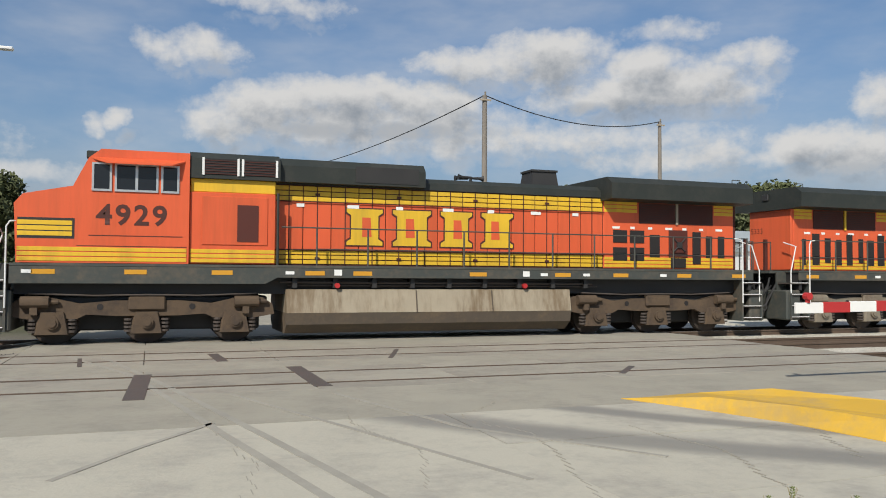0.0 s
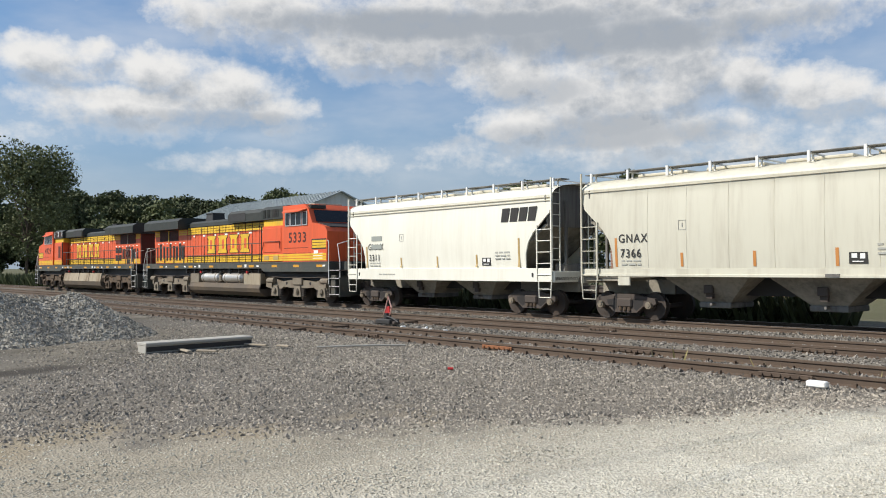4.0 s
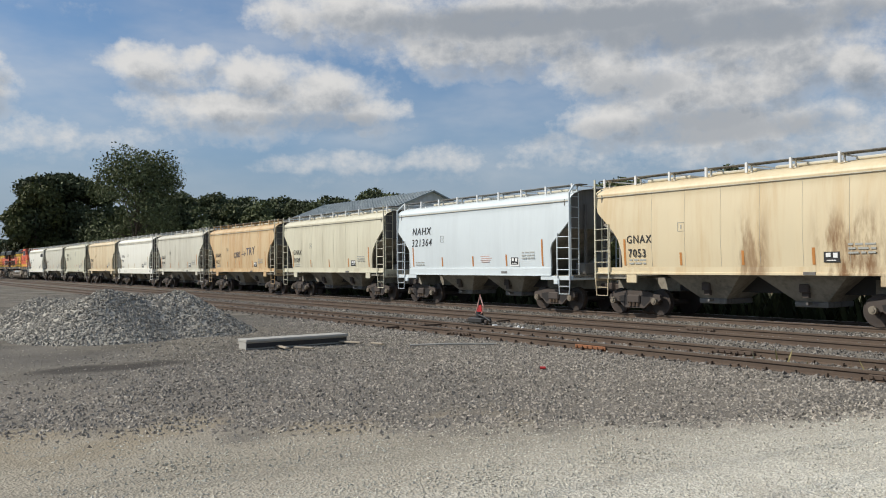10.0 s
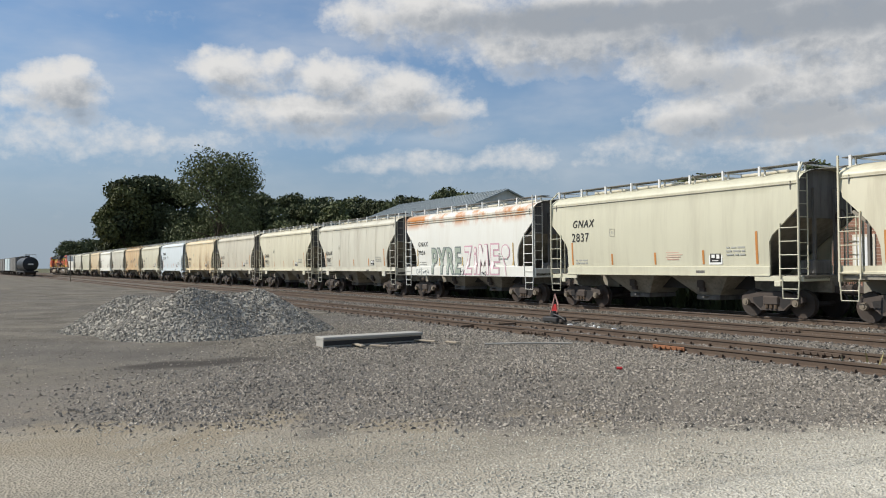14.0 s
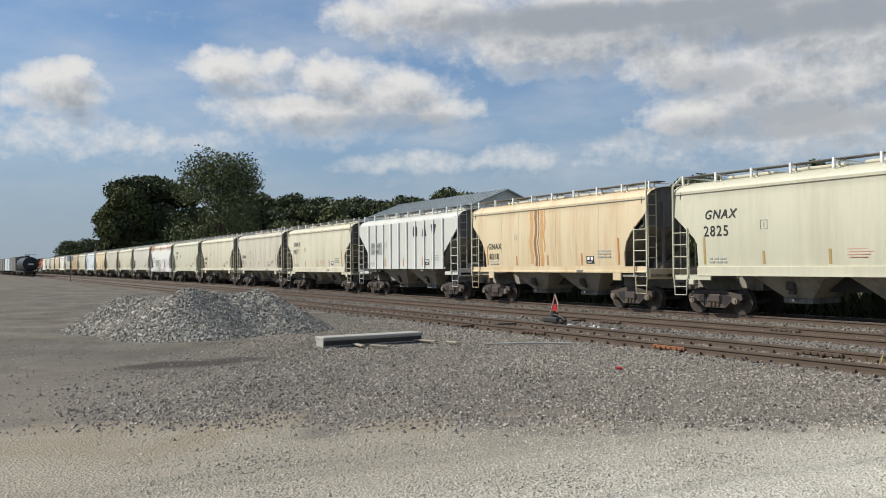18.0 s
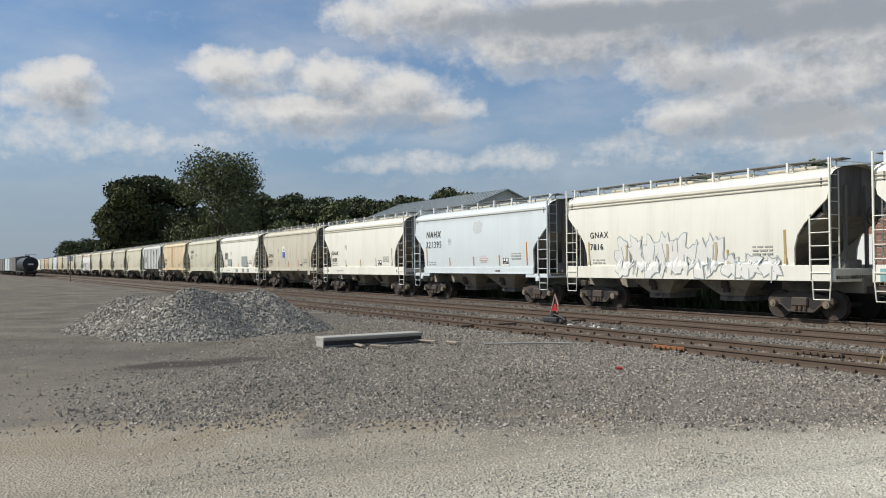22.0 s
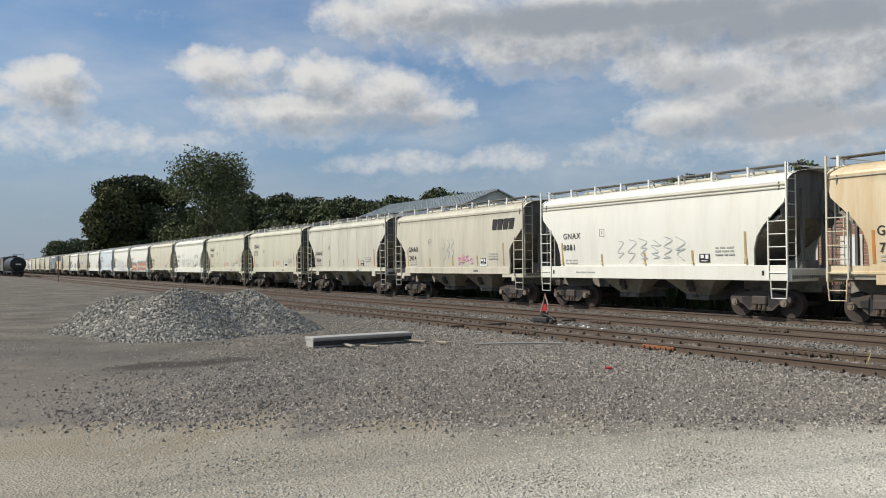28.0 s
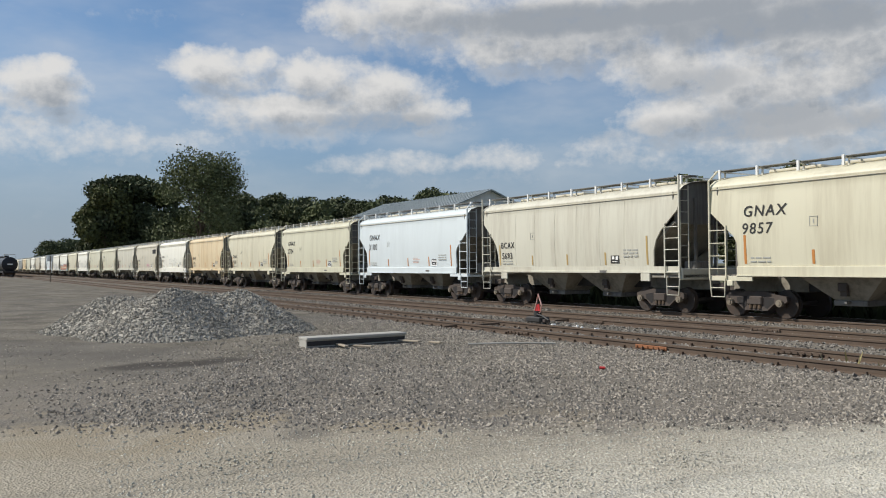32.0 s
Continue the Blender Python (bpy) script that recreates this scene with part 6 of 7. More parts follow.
for car, (paint, kind, mark, number, stripe, style, label) in zip(bodies, CARS):
    car["label"] = label
    for o in pieces[car]:
        if o.name.split(".")[0] in PAINTED:
            o.material_slots[0].link = "OBJECT"
            o.material_slots[0].material = M["cream" if "ladder" in o.name and paint in ("tan", "rust_tan", "ochre") else "white_rail" if o.name.startswith("rib") or o.name.startswith("walk_bracket") and paint != "ochre" else paint]
    livery(kind, car, mark, number, stripe, style)
    cars.append(car)
    # what sets single cars apart
    y = -side_y(3.2, kind) - .012
    if number in ("3311", "2414"):
        for k in range(4):
            x = 3.45 + k * .42
            decal("emblem_block", Build().plate([(x, 3.22), (x + .34, 3.22), (x + .42, 3.7), (x + .08, 3.7)], y, y + .02), M["letter_black"], car)
        if number == "2414":
            spray(car, kind, .5, 1.9, 1.75, 2.1, 4, None, "spray_magenta", 3), spray(car, kind, -.9, .3, 2.0, 2.9, 3, None, "spray_grey", 31)
    if number in SMUDGES:
        x, z, w, h = SMUDGES[number]
        decal("smudge", puff(x, z, w, h, .1, random.Random(len(cars)), kind, .004), M["smudge_blue" if "blue" in paint else "smudge_olive"], car, "grey smudge on the paint")
    if number == "3311":
        decal("number_patch", Build().box(-4.1, -3.4, -1.56, -1.54, 2.75, 2.95).box(-4.1, -3.4, -1.56, -1.54, 2.4, 2.6), M["patch_grey"], car)
    if number == "8127":
        for text, x, z, size in (("CIBS", -.95, 2.28, .52), ("TRY", 1.25, 2.42, .7)):
            me = words(text, size, .12, .004)
            me.materials.append(M["spray_dark"])
            part("graffiti", me, None, car, "thin black sprayed word").matrix_basis = Matrix.Translation((x, -side_y(2.7, kind) - .014, z)) @ Matrix.Rotation(radians(-4), 4, "Y")
        decal("graffiti", ribbon([(.42, 2.5), (.7, 2.52), (1.1, 2.56)], .05, kind, .008), M["spray_dark"], car, "sprayed arrow")
        decal("graffiti", ribbon([(.85, 2.72), (1.12, 2.56), (.9, 2.4)], .05, kind, .010), M["spray_dark"], car, "sprayed arrow head")
    if number == "7934":
        painted_word(car, kind, "PYRE", -2.95, -.05, 1.2, 2.58, "spray_green", "spray_slate", .04)
        for w_, xa, xb, zt in (("Z", .2, 1.0, 2.6), ("i", 1.1, 1.36, 2.55), ("E", 2.5, 3.25, 2.66)):
            painted_word(car, kind, w_, xa, xb, 1.2, zt, "spray_white", "spray_pink", .04)
        for k_, m_, yy in ((0, "spray_pink", -1.57), (.04, "spray_white", -1.576)):
            decal("graffiti", Build().plate([(1.42 + k_, 1.2 + k_), (1.56 + k_, 2.64 - k_), (1.78 - k_ * .3, 2.64 - k_), (1.93, 2.2 - k_ * 2), (2.06 + k_ * .3, 2.64 - k_), (2.3 - k_, 2.64 - k_), (2.42 - k_, 1.2 + k_), (2.2 + k_, 1.2 + k_), (2.12 + k_ * .5, 1.95), (1.93, 1.55 + k_), (1.74 - k_ * .5, 1.95), (1.66 - k_, 1.2 + k_)], yy, yy + .004), M[m_], car, "sprayed graffiti letter")
        for lo, hi, m_, l_ in ((.0, .34, "spray_pink", .014), (.0, .29, "spray_white", .018)):
            decal("graffiti", puff(3.72, 2.25, hi, hi, 0, random.Random(5), kind, l_), M[m_], car, "sprayed graffiti ring")
        decal("graffiti", ribbon([(3.5, 1.95), (3.72, 1.6), (3.78, 1.2)], .05, kind, .012), M["spray_pink"], car, "sprayed graffiti")
        spray(car, kind, -4.6, -3.2, 1.2, 1.45, 6, None, "spray_grey", 21), spray(car, kind, -.4, .5, 1.2, 1.4, 4, None, "spray_dark", 22), spray(car, kind, 1.75, 2.2, 1.2, 1.4, 3, None, "spray_dark", 23)
    if number == "7816":
        bubbles(car, kind, -2.9, 2.0, 1.2, 2.65, 7, "spray_white", "spray_grey", 13, None, .55)
        bubbles(car, kind, 2.0, 4.2, 1.2, 1.9, 3, "spray_white", "spray_grey", 33, None, .5)
        for x in (-2.4, -.4, 1.7):
            decal("graffiti", ribbon([(x, 1.75), (x + .06, 2.05), (x + .05, 2.35)], .1, kind, .03), M["spray_tan"], car, "sprayed graffiti")
    if number == "7983":
        bubbles(car, kind, -4.4, -1.2, 1.2, 2.3, 5, "spray_red", "spray_dark", 14, "spray_blue", .28)
        bubbles(car, kind, -.6, 4.7, 1.2, 2.42, 8, "spray_red", "spray_dark", 15, "spray_blue", .32)
        for q, (xa, xb) in enumerate(((-4.3, -1.3), (-.4, 4.6))):
            decal("graffiti", ribbon([(xa + (xb - xa) * k / 12, 1.78 + .07 * math.sin(k * 1.9 + q)) for k in range(13)], .2, kind, .0225), M["spray_cream"], car, "pale band sprayed across the graffiti")
        for xa, xb in ((-5.6, -4.3), (4.7, 5.75)):
            decal("graffiti", Build().box(xa, xb, -1.558, -1.54, 1.16, 1.5), M["spray_teal"], car, "sprayed teal background")
        decal("graffiti", ribbon([(-.5, 1.2), (-.3, 1.7), (-.2, 2.5)], .6, kind, .006), M["spray_blue"], car, "sprayed graffiti")
    if number == "7933":
        spray(car, kind, -2.8, 2.4, 1.7, 2.55, 9, None, "spray_faint", 16), spray(car, kind, -2.7, 2.3, 1.72, 2.45, 6, None, "spray_faint", 46)
        spray(car, kind, 3.0, 4.4, 1.75, 2.4, 3, None, "spray_faint", 47)
        spray(car, kind, 2.6, 4.0, 2.5, 2.9, 4, None, "spray_dark", 17)
    if number == "8081":
        spray(car, kind, -1.4, 2.0, 1.8, 2.5, 6, None, "spray_faint", 18)
    if number == "3005":
        for x in (-4.12, -3.16):
            decal("number_patch", Build().box(x, x + .72, -1.562, -1.545, 2.3, 3.0), M["patch_grey"], car)
        lettered(car, "GN  AX", -3.95, 2.72, .26, kind, lift=.018), lettered(car, "30  05", -3.9, 2.38, .26, kind, lift=.018)
        for k in range(3):
            x = 1.15 + k * .98
            shape = ([(x, 3.3), (x + .1, 3.18), (x + .38, 3.18), (x + .48, 3.3), (x + .48, 3.64), (x + .38, 3.78), (x + .1, 3.78), (x, 3.64)], [(x, 3.2), (x + .5, 3.2), (x + .34, 3.78), (x + .16, 3.78)], [(x + .16, 3.2), (x + .32, 3.2), (x + .5, 3.66), (x + .5, 3.78), (x, 3.78), (x, 3.66)])[k]
            eb = decal("emblem_block", Build().plate(shape, -1.562, -1.545), M["letter_black"], car)
            if k < 2:
                part("emblem_hole", Build().box(x + .17, x + .31, -1.568, -1.562, 3.38 - .06 * k, 3.58 - .16 * k), M["ribbed_white"], eb)
    if number == "8218":
        for x, w, m_, z in ((-.75, .16, "brown_stain", 1.6), (-.55, .07, "brown_stain", 1.6), (-.35, .22, "rust_streak", 1.6), (-1.05, .2, "rust_streak", 1.7), (-.15, .08, "rust_streak", 2.2)):
            decal("stain", ribbon([(x + .05 * math.sin(q * 1.7), z + (3.95 - z) * q / 7) for q in range(8)], w, kind, .004 + .001 * w), M[m_], car, "rust streak")
    if kind == "smooth":
        for q in range(6):
            decal("red_stencil", Build().box(.55 + .06 * (q % 2), 1.3 - .08 * (q % 3), -side_y(2.0, kind) - .006, -side_y(2.0, kind) + .01, 2.18 - q * .075, 2.205 - q * .075), M["stencil_red"], car, "small red stencil")
        decal("placard_edge", Build().box(2.43, 2.97, -side_y(1.8, kind) - .008, -side_y(1.8, kind) + .02, 1.63, 1.99), M["white_label"], car)
    if number == "3054":
        yy = -1.565
        for x0, x1, z0, z1 in ((-4.1, -3.1, 2.35, 2.95), (-3.2, -2.0, 1.78, 2.35), (1.1, 2.7, 1.72, 2.55), (-.7, 0, 1.2, 1.5), (1.2, 1.8, 1.2, 1.5), (2.6, 3.2, 1.2, 1.5)):
            decal("paint_patch", Build().box(x0, x1, yy, yy + .06, z0, z1), M["patch_grey"], car, "grey paint patch")
        lettered(car, "GNAX", -4.0, 2.7, .22, kind, lift=.026), lettered(car, "3054", -3.9, 2.42, .22, kind, lift=.026)
    if number == "2620":
        decal("hazard_placard", Build().box(-1.15, -.66, -1.562, -1.54, 2.33, 2.74), M["placard_blue"], car, "blue placard")
        decal("hazard_placard", Build().box(-1.15, -.66, -1.562, -1.54, 2.76, 3.16), M["white_label"], car, "white placard")
        decal("placard_mark", Build().plate([(-1.02, 2.84), (-.78, 2.84), (-.9, 3.08)], -1.566, -1.56), M["letter_grey"], car)


def motions():
    for k, car in enumerate(cars):
        walk(car, [(t, pose(-m + (k + .5) * CAR, TRACK, 0)) for t, m in TRAIN])
    walk(lead, [(t, pose(-m - 1.5 * ENGINE, TRACK, 0)) for t, m in TRAIN])
    walk(rear, [(t, pose(-m - .5 * ENGINE, TRACK, 0, 0, 0, 180)) for t, m in TRAIN])


# ---- trees ----
def crown(lobes, count, size, seed, droop=0.0):
    """Leaf sprays spread through overlapping lobes; the middle stays thinner."""
    rng = np.random.default_rng(seed)
    lob = np.array(lobes)
    vol = lob[:, 3] * lob[:, 4]
    k = rng.choice(len(lob), count, p=vol / vol.sum())
    d = rng.normal(size=(count, 3))
    d /= np.linalg.norm(d, axis=1)[:, None]
    r = rng.uniform(.35, 1.0, count) ** .45 * (1 + .10 * rng.normal(size=count))
    c = lob[k, :3] + d * r[:, None] * lob[k][:, [3, 3, 4]]
    c[:, 2] -= droop * rng.random(count) * (np.abs(d[:, 0]) + np.abs(d[:, 1]))
    u = rng.normal(size=(count, 3))
    u /= np.linalg.norm(u, axis=1)[:, None]
    w = np.cross(u, rng.normal(size=(count, 3)))
    w /= np.linalg.norm(w, axis=1)[:, None]
    s = size * rng.uniform(.5, 1.3, count)[:, None]
    v = np.stack([c - u * s, c + w * s * .6, c + u * s, c - w * s * .6], 1).reshape(-1, 3)
    f = np.arange(count * 4).reshape(-1, 4)
    me = bpy.data.meshes.new("crown")
    me.from_pydata(v.tolist(), [], f.tolist())
    return me


def tree_mesh(h, w, seed, leaves, size, low=.22, droop=0.0, lobes=11, puff=1.0):
    rng = random.Random(seed)
    tr = Build()
    tr.cyl((0, 0, -.3), (.1, .05, h * .3), .03 * h ** .9 * .55, 9, .02 * h ** .9 * .55)
    tr.cyl((.1, .05, h * .3), (.0, -.1, h * .66), .02 * h ** .9 * .55, 8, .1)
    balls = []
    for i in range(lobes):
        a, f = rng.uniform(0, 6.283), rng.uniform(low + .12, .9)
        reach = w * .5 * (1 - abs(f - .5) * .9) * rng.uniform(.35, .8)
        p = (math.cos(a) * reach, math.sin(a) * reach, h * f)
        balls.append((*p, w * rng.uniform(.19, .29) * puff, h * rng.uniform(.11, .18) * puff))
        z0 = h * rng.uniform(.22, min(.6, f))
        mid = (p[0] * .45, p[1] * .45, z0 + (p[2] - z0) * .6)
        tr.cyl((.05, 0, z0), mid, .12 * h / 15, 6, .07 * h / 15)
        tr.cyl(mid, p, .07 * h / 15, 5, .02)
    balls.append((0, 0, h * .88, w * .2, h * .11))
    return tr.mesh("trunk", M["bark"]), crown(balls, leaves, size, seed, droop)


def plant_tree(x, y, meshes, leaf, label, turn=0.0, scale=1.0, name="tree"):
    g = thing(name, label, "tree", pose(x, y, -.2, 0, 0, turn) @ Matrix.Scale(scale, 4), group="background trees")
    part("trunk", meshes[0], None, g)
    ob = part("crown", meshes[1], None, g)
    if not meshes[1].materials:
        meshes[1].materials.append(M["leaf"])
    ob.material_slots[0].link = "OBJECT"
    ob.material_slots[0].material = M[leaf]
    return g


WILLOW = tree_mesh(23.6, 19, 5, 21000, .25, .13, 2.4, 34, .68)
BROAD = tree_mesh(18, 14.5, 9, 19000, .33, .05, .6, 19, .85)
MEDIUM = tree_mesh(15, 10.5, 12, 10500, .33, .02, .4, 14, .82)
FAR = tree_mesh(13.2, 15, 21, 11000, .42, .02, .3, 24, 1.05)
ROUND = tree_mesh(13, 11, 15, 9500, .33, .02, .4, 13, .88)
plant_tree(-149, 40, WILLOW, "leaf", "tall spreading willow with airy drooping crown")
plant_tree(-177, 31, BROAD, "leaf_dark", "dense broad dark green tree", 40, 1.16)
plant_tree(-181, 39, BROAD, "leaf_dark", "dense dark green tree beside the willow", 200, 1.12)
plant_tree(-172, 27.5, MEDIUM, "leaf_yellow", "tree turning yellowish green", 80, 1.22)
plant_tree(-178, 35, BROAD, "leaf_dark", "dense dark tree in the clump", 120, 1.17)
plant_tree(-168, 37, ROUND, "leaf_dark", "low dark tree under the willow", 20, 1.0)
plant_tree(-176, 42, MEDIUM, "leaf_dark", "dark tree behind the willow", 70, 1.0)
for x, y, s in ((-346, 36, .93), (-352, 44, 1.0), (-349, 52, .82), (-352, 60, .8)):
    plant_tree(x, y, FAR, "leaf_dark", "distant rounded dark green tree", x * 7, s)
rng = random.Random(4)
for i in range(25):
    a = radians(74 - i * .72)
    d = 188 + rng.uniform(-14, 24)
    plant_tree(-d * math.sin(a), d * math.cos(a), (MEDIUM, ROUND, BROAD)[i % 3], ("leaf_dark", "leaf", "leaf_dark")[i % 3], "tree of the wood behind the shed", rng.uniform(0, 360), rng.uniform(1.1, 1.34) * (1.06 if i > 17 else 1.0) * (.86 if i % 3 == 2 else 1))
for a, d, h in ((43.2, 128, .98), (42.2, 126, 1.0), (41.2, 130, 1.0), (47.4, 150, .88)):
    plant_tree(-d * math.sin(radians(a)), d * math.cos(radians(a)), MEDIUM, "leaf", "tree rising above the roofline", a * 7, h)
for i in range(24):
    a = radians(38 - i * 3.55 + rng.uniform(-.6, .6))
    d = 108 + rng.uniform(-8, 20)
    plant_tree(-d * math.sin(a), d * math.cos(a), (ROUND, MEDIUM)[i % 2], ("leaf", "leaf_dark", "leaf_yellow")[i % 3], "leafy tree behind the railway", rng.uniform(0, 360), rng.uniform(.72, .9))


for a, d, h in ((8.6, 104, .9), (10.4, 112, .95), (12.6, 106, .85), (-22.8, 96, .8), (-24.6, 99, .86), (-26.4, 95, .82), (-28.3, 98, .85), (-39.6, 100, .86), (-41.5, 104, .9)):
    plant_tree(-d * math.sin(radians(a)), d * math.cos(radians(a)), MEDIUM, "leaf", "leafy tree beyond the crossing", a * 11, h)


def weeds(name, label, x0, x1, y0, y1, n, tall, seed, leaf):
    r = np.random.default_rng(seed)
    b = Build()
    for i in range(n):
        x, y, h = r.uniform(x0, x1), r.uniform(y0, y1), tall * r.uniform(.4, 1.2)
        a = r.uniform(0, 6.283)
        dx, dy = math.cos(a), math.sin(a)
        w = h * .09
        b.add([(x - dy * w, y + dx * w, -.2), (x + dy * w, y - dx * w, -.2), (x + dx * h * .3 + dy * w * .5, y + dy * h * .3 - dx * w * .5, h * .6 - .2), (x + dx * h * .45, y + dy * h * .45, h - .2)], [(0, 1, 2), (0, 2, 3)])
    return tagged(new(name, b.mesh(name, M[leaf], True)), label, "weeds", kind="stuff")


# added dark screen of weeds: keeps the gap under the cars dark
weeds("trackside_weeds", "dense dark weeds added beyond the main track", -170, -10, 24.5, 26.2, 15000, 1.25, 3, "leaf_dark")
weeds("shed_weeds", "green weeds along the shed wall", -130, -60, 35.2, 37.5, 3500, 1.6, 4, "weed_leaf")
weeds("far_hedge", "dark hedge beyond the tracks", -300, -130, 26.5, 31, 6000, 1.7, 5, "leaf_dark")
weeds("rail_grass", "thin dry grass between the rails", -9, -4.2, 12.95, 14.2, 26, .3, 6, "weed_dry")
for x, y in ((4.15, 4.75), (4.75, 4.55), (3.3, 4.9), (4.5, 4.9)):
    g = thing("weed", "small dry weed in a road joint", "weed", pose(x, y, 0) @ Matrix.Scale(.5, 4), group="weeds in the road joint")
    for k in range(4):
        a = k * 1.7
        part("stalk", Build().tube([(0, 0, -.02), (.03 * math.cos(a), .03 * math.sin(a), .12), (.09 * math.cos(a), .09 * math.sin(a), .26)], .004, 4), M["weed_dry"], g)
        b = Build()
        for j in range(5):
            h = .08 + j * .04
            b.add([(0, 0, h), (.05 * math.cos(a + j * 2), .05 * math.sin(a + j * 2), h + .03), (.03 * math.cos(a + j * 2 + .5), .03 * math.sin(a + j * 2 + .5), h + .045)], [(0, 1, 2)])
        part("leaf", b, M["weed_green"], g)

# ---- the shed and buildings ----
shed = thing("metal_shed", "long white metal shed with pale grey gable roof", "shed")
part("wall", Build().box(-88.7, -66.2, 38, 38.2, -.3, 6.0).box(-66.4, -66.2, 38.2, 54, -.3, 6.0).add([(-66.2, 38, 6.0), (-66.2, 54, 6.0), (-66.2, 46, 9.0), (-66.4, 38, 6.0), (-66.4, 54, 6.0), (-66.4, 46, 9.0)], [(0, 1, 2), (5, 4, 3)]).box(-88.7, -66.4, 53.8, 54, -.3, 6), M["shed_wall"], shed)
rf = Build()
for s_, e in ((37.6, 46), (54.4, 46)):
    z0 = 6.0 - .15
    rf.add([(-89, s_, z0), (-65.8, s_, z0), (-65.8, e, 9.1), (-89, e, 9.1), (-89, s_, z0 - .12), (-65.8, s_, z0 - .12), (-65.8, e, 8.98), (-89, e, 8.98)], [(0, 1, 2, 3), (7, 6, 5, 4), (0, 4, 5, 1), (1, 5, 6, 2), (3, 2, 6, 7), (0, 3, 7, 4)])
part("roof", rf, M["shed_roof"], shed, "pale ribbed metal roof")
for i in range(29):
    x = -88.6 + i * .8
    part("roof_rib", Build().add([(x, 37.6, 5.86), (x + .06, 37.6, 5.86), (x + .06, 46, 9.11), (x, 46, 9.11), (x, 37.6, 5.92), (x + .06, 37.6, 5.92), (x + .06, 46, 9.17), (x, 46, 9.17)], [(4, 5, 6, 7), (0, 4, 7, 3), (1, 2, 6, 5), (0, 1, 5, 4)]), M["shed_roof"], shed)
for i in range(14):
    part("wall_rib", Build().box(-88 + i * 1.55, -87.94 + i * 1.55, 37.95, 38, -.2, 5.85), M["shed_wall"], shed)
annex = thing("shed_annex", "low pale annex with grey lean-to roof", "shed")
part("wall", Build().box(-122, -88.8, 38, 38.2, -.3, 4.0).box(-122, -121.8, 38.2, 50, -.3, 4.2), M["shed_low"], annex)
part("roof", Build().add([(-122.4, 37.6, 4.0), (-88.72, 37.6, 4.0), (-88.72, 47, 7.2), (-122.4, 47, 7.2), (-122.4, 37.6, 3.85), (-88.72, 37.6, 3.85), (-88.72, 47, 7.05), (-122.4, 47, 7.05)], [(0, 1, 2, 3), (7, 6, 5, 4), (0, 4, 5, 1), (1, 5, 6, 2), (3, 2, 6, 7), (0, 3, 7, 4)]), M["shed_roof"], annex)
# no opening here: a black panel stands for the unlit inside
part("door", Build().box(-96.8, -95.4, 37.9, 38, 1.2, 3.4, .02), M["black_steel"], annex, "black panel painted as a dark open doorway")
part("door_hood", Build().box(-95.4, -95.2, 37.2, 38, 1.0, 3.8), M["wood_grey"], annex)

brick = thing("brick_building", "low red brick building beyond the tracks", "building")
part("wall", Build().box(-34, -19, 46, 58, -.3, 4.6), M["brick_wall"], brick)
part("roof", Build().box(-34.3, -18.7, 45.7, 58.3, 4.6, 4.9, .05), M["brown_roof"], brick)
for i in range(5):
    wnd = part("window", Build().box(-32.8 + i * 2.9, -31.4 + i * 2.9, 45.93, 46, 1.2, 3.3), M["shop_cream"], brick)
    part("pane", Build().box(-32.65 + i * 2.9, -31.55 + i * 2.9, 45.9, 45.93, 1.35, 3.15), M["house_white"], wnd)
courses = Build()
for k in range(22):
    courses.box(-34.01, -18.99, 45.985, 45.99, .1 + k * .2, .115 + k * .2)
part("mortar_course", courses, M["shop_cream"], brick)

big = thing("brick_block", "two-storey brick block with dark windows", "building")
part("wall", Build().box(-1.5, 11, 70, 84, -.3, 8.8), M["brick_wall"], big)
part("roof", Build().box(-1.7, 11.2, 69.8, 84.2, 8.8, 9.15, .05), M["brown_roof"], big)
for r_ in range(2):
    for i in range(5):
        w_ = part("window", Build().box(-.6 + i * 2.4, .5 + i * 2.4, 69.9, 70, 1.6 + r_ * 3.9, 3.5 + r_ * 3.9), M["house_white"], big)
        part("pane", Build().box(-.5 + i * 2.4, .4 + i * 2.4, 69.86, 69.9, 1.7 + r_ * 3.9, 3.4 + r_ * 3.9), M["glass"], w_)
shop = thing("shop", "cream shop front with a red sign board", "building")
part("wall", Build().box(.6, 7.2, 48, 56, -.3, 4.0), M["shop_cream"], shop)
part("roof", Build().add([(.3, 47.6, 4.0), (7.5, 47.6, 4.0), (7.5, 52, 5.6), (.3, 52, 5.6), (.3, 56.4, 4.0), (7.5, 56.4, 4.0)], [(0, 1, 2, 3), (3, 2, 5, 4), (0, 3, 4), (1, 5, 2), (0, 4, 5, 1)]), M["brown_roof"], shop)
part("gable", Build().add([(.6, 48, 4.0), (7.2, 48, 4.0), (3.9, 48, 4.75), (.6, 48.2, 4.0), (7.2, 48.2, 4.0), (3.9, 48.2, 4.75)], [(0, 1, 2), (5, 4, 3)]), M["shop_cream"], shop)
sg = part("sign_board", Build().box(2.3, 3.75, 47.9, 48, 3.1, 3.85, .01), M["red"], shop, "red sign board")
part("sign_bar", Build().box(2.5, 3.55, 47.88, 47.9, 3.35, 3.6), M["white_label"], sg)
part("sign_board", Build().box(4.5, 5.3, 47.9, 48, 3.1, 3.9, .01), M["white_label"], shop)
for x in (1.3, 3.2, 5.4):
    part("window", Build().box(x, x + 1.2, 47.93, 48, .9, 2.5), M["glass"], shop)
barn = thing("red_barn", "dark red barn beside the far road", "building")
part("wall", Build().box(-3.2, .2, 62, 70, -.3, 6.2), M["brick_wall"], barn)
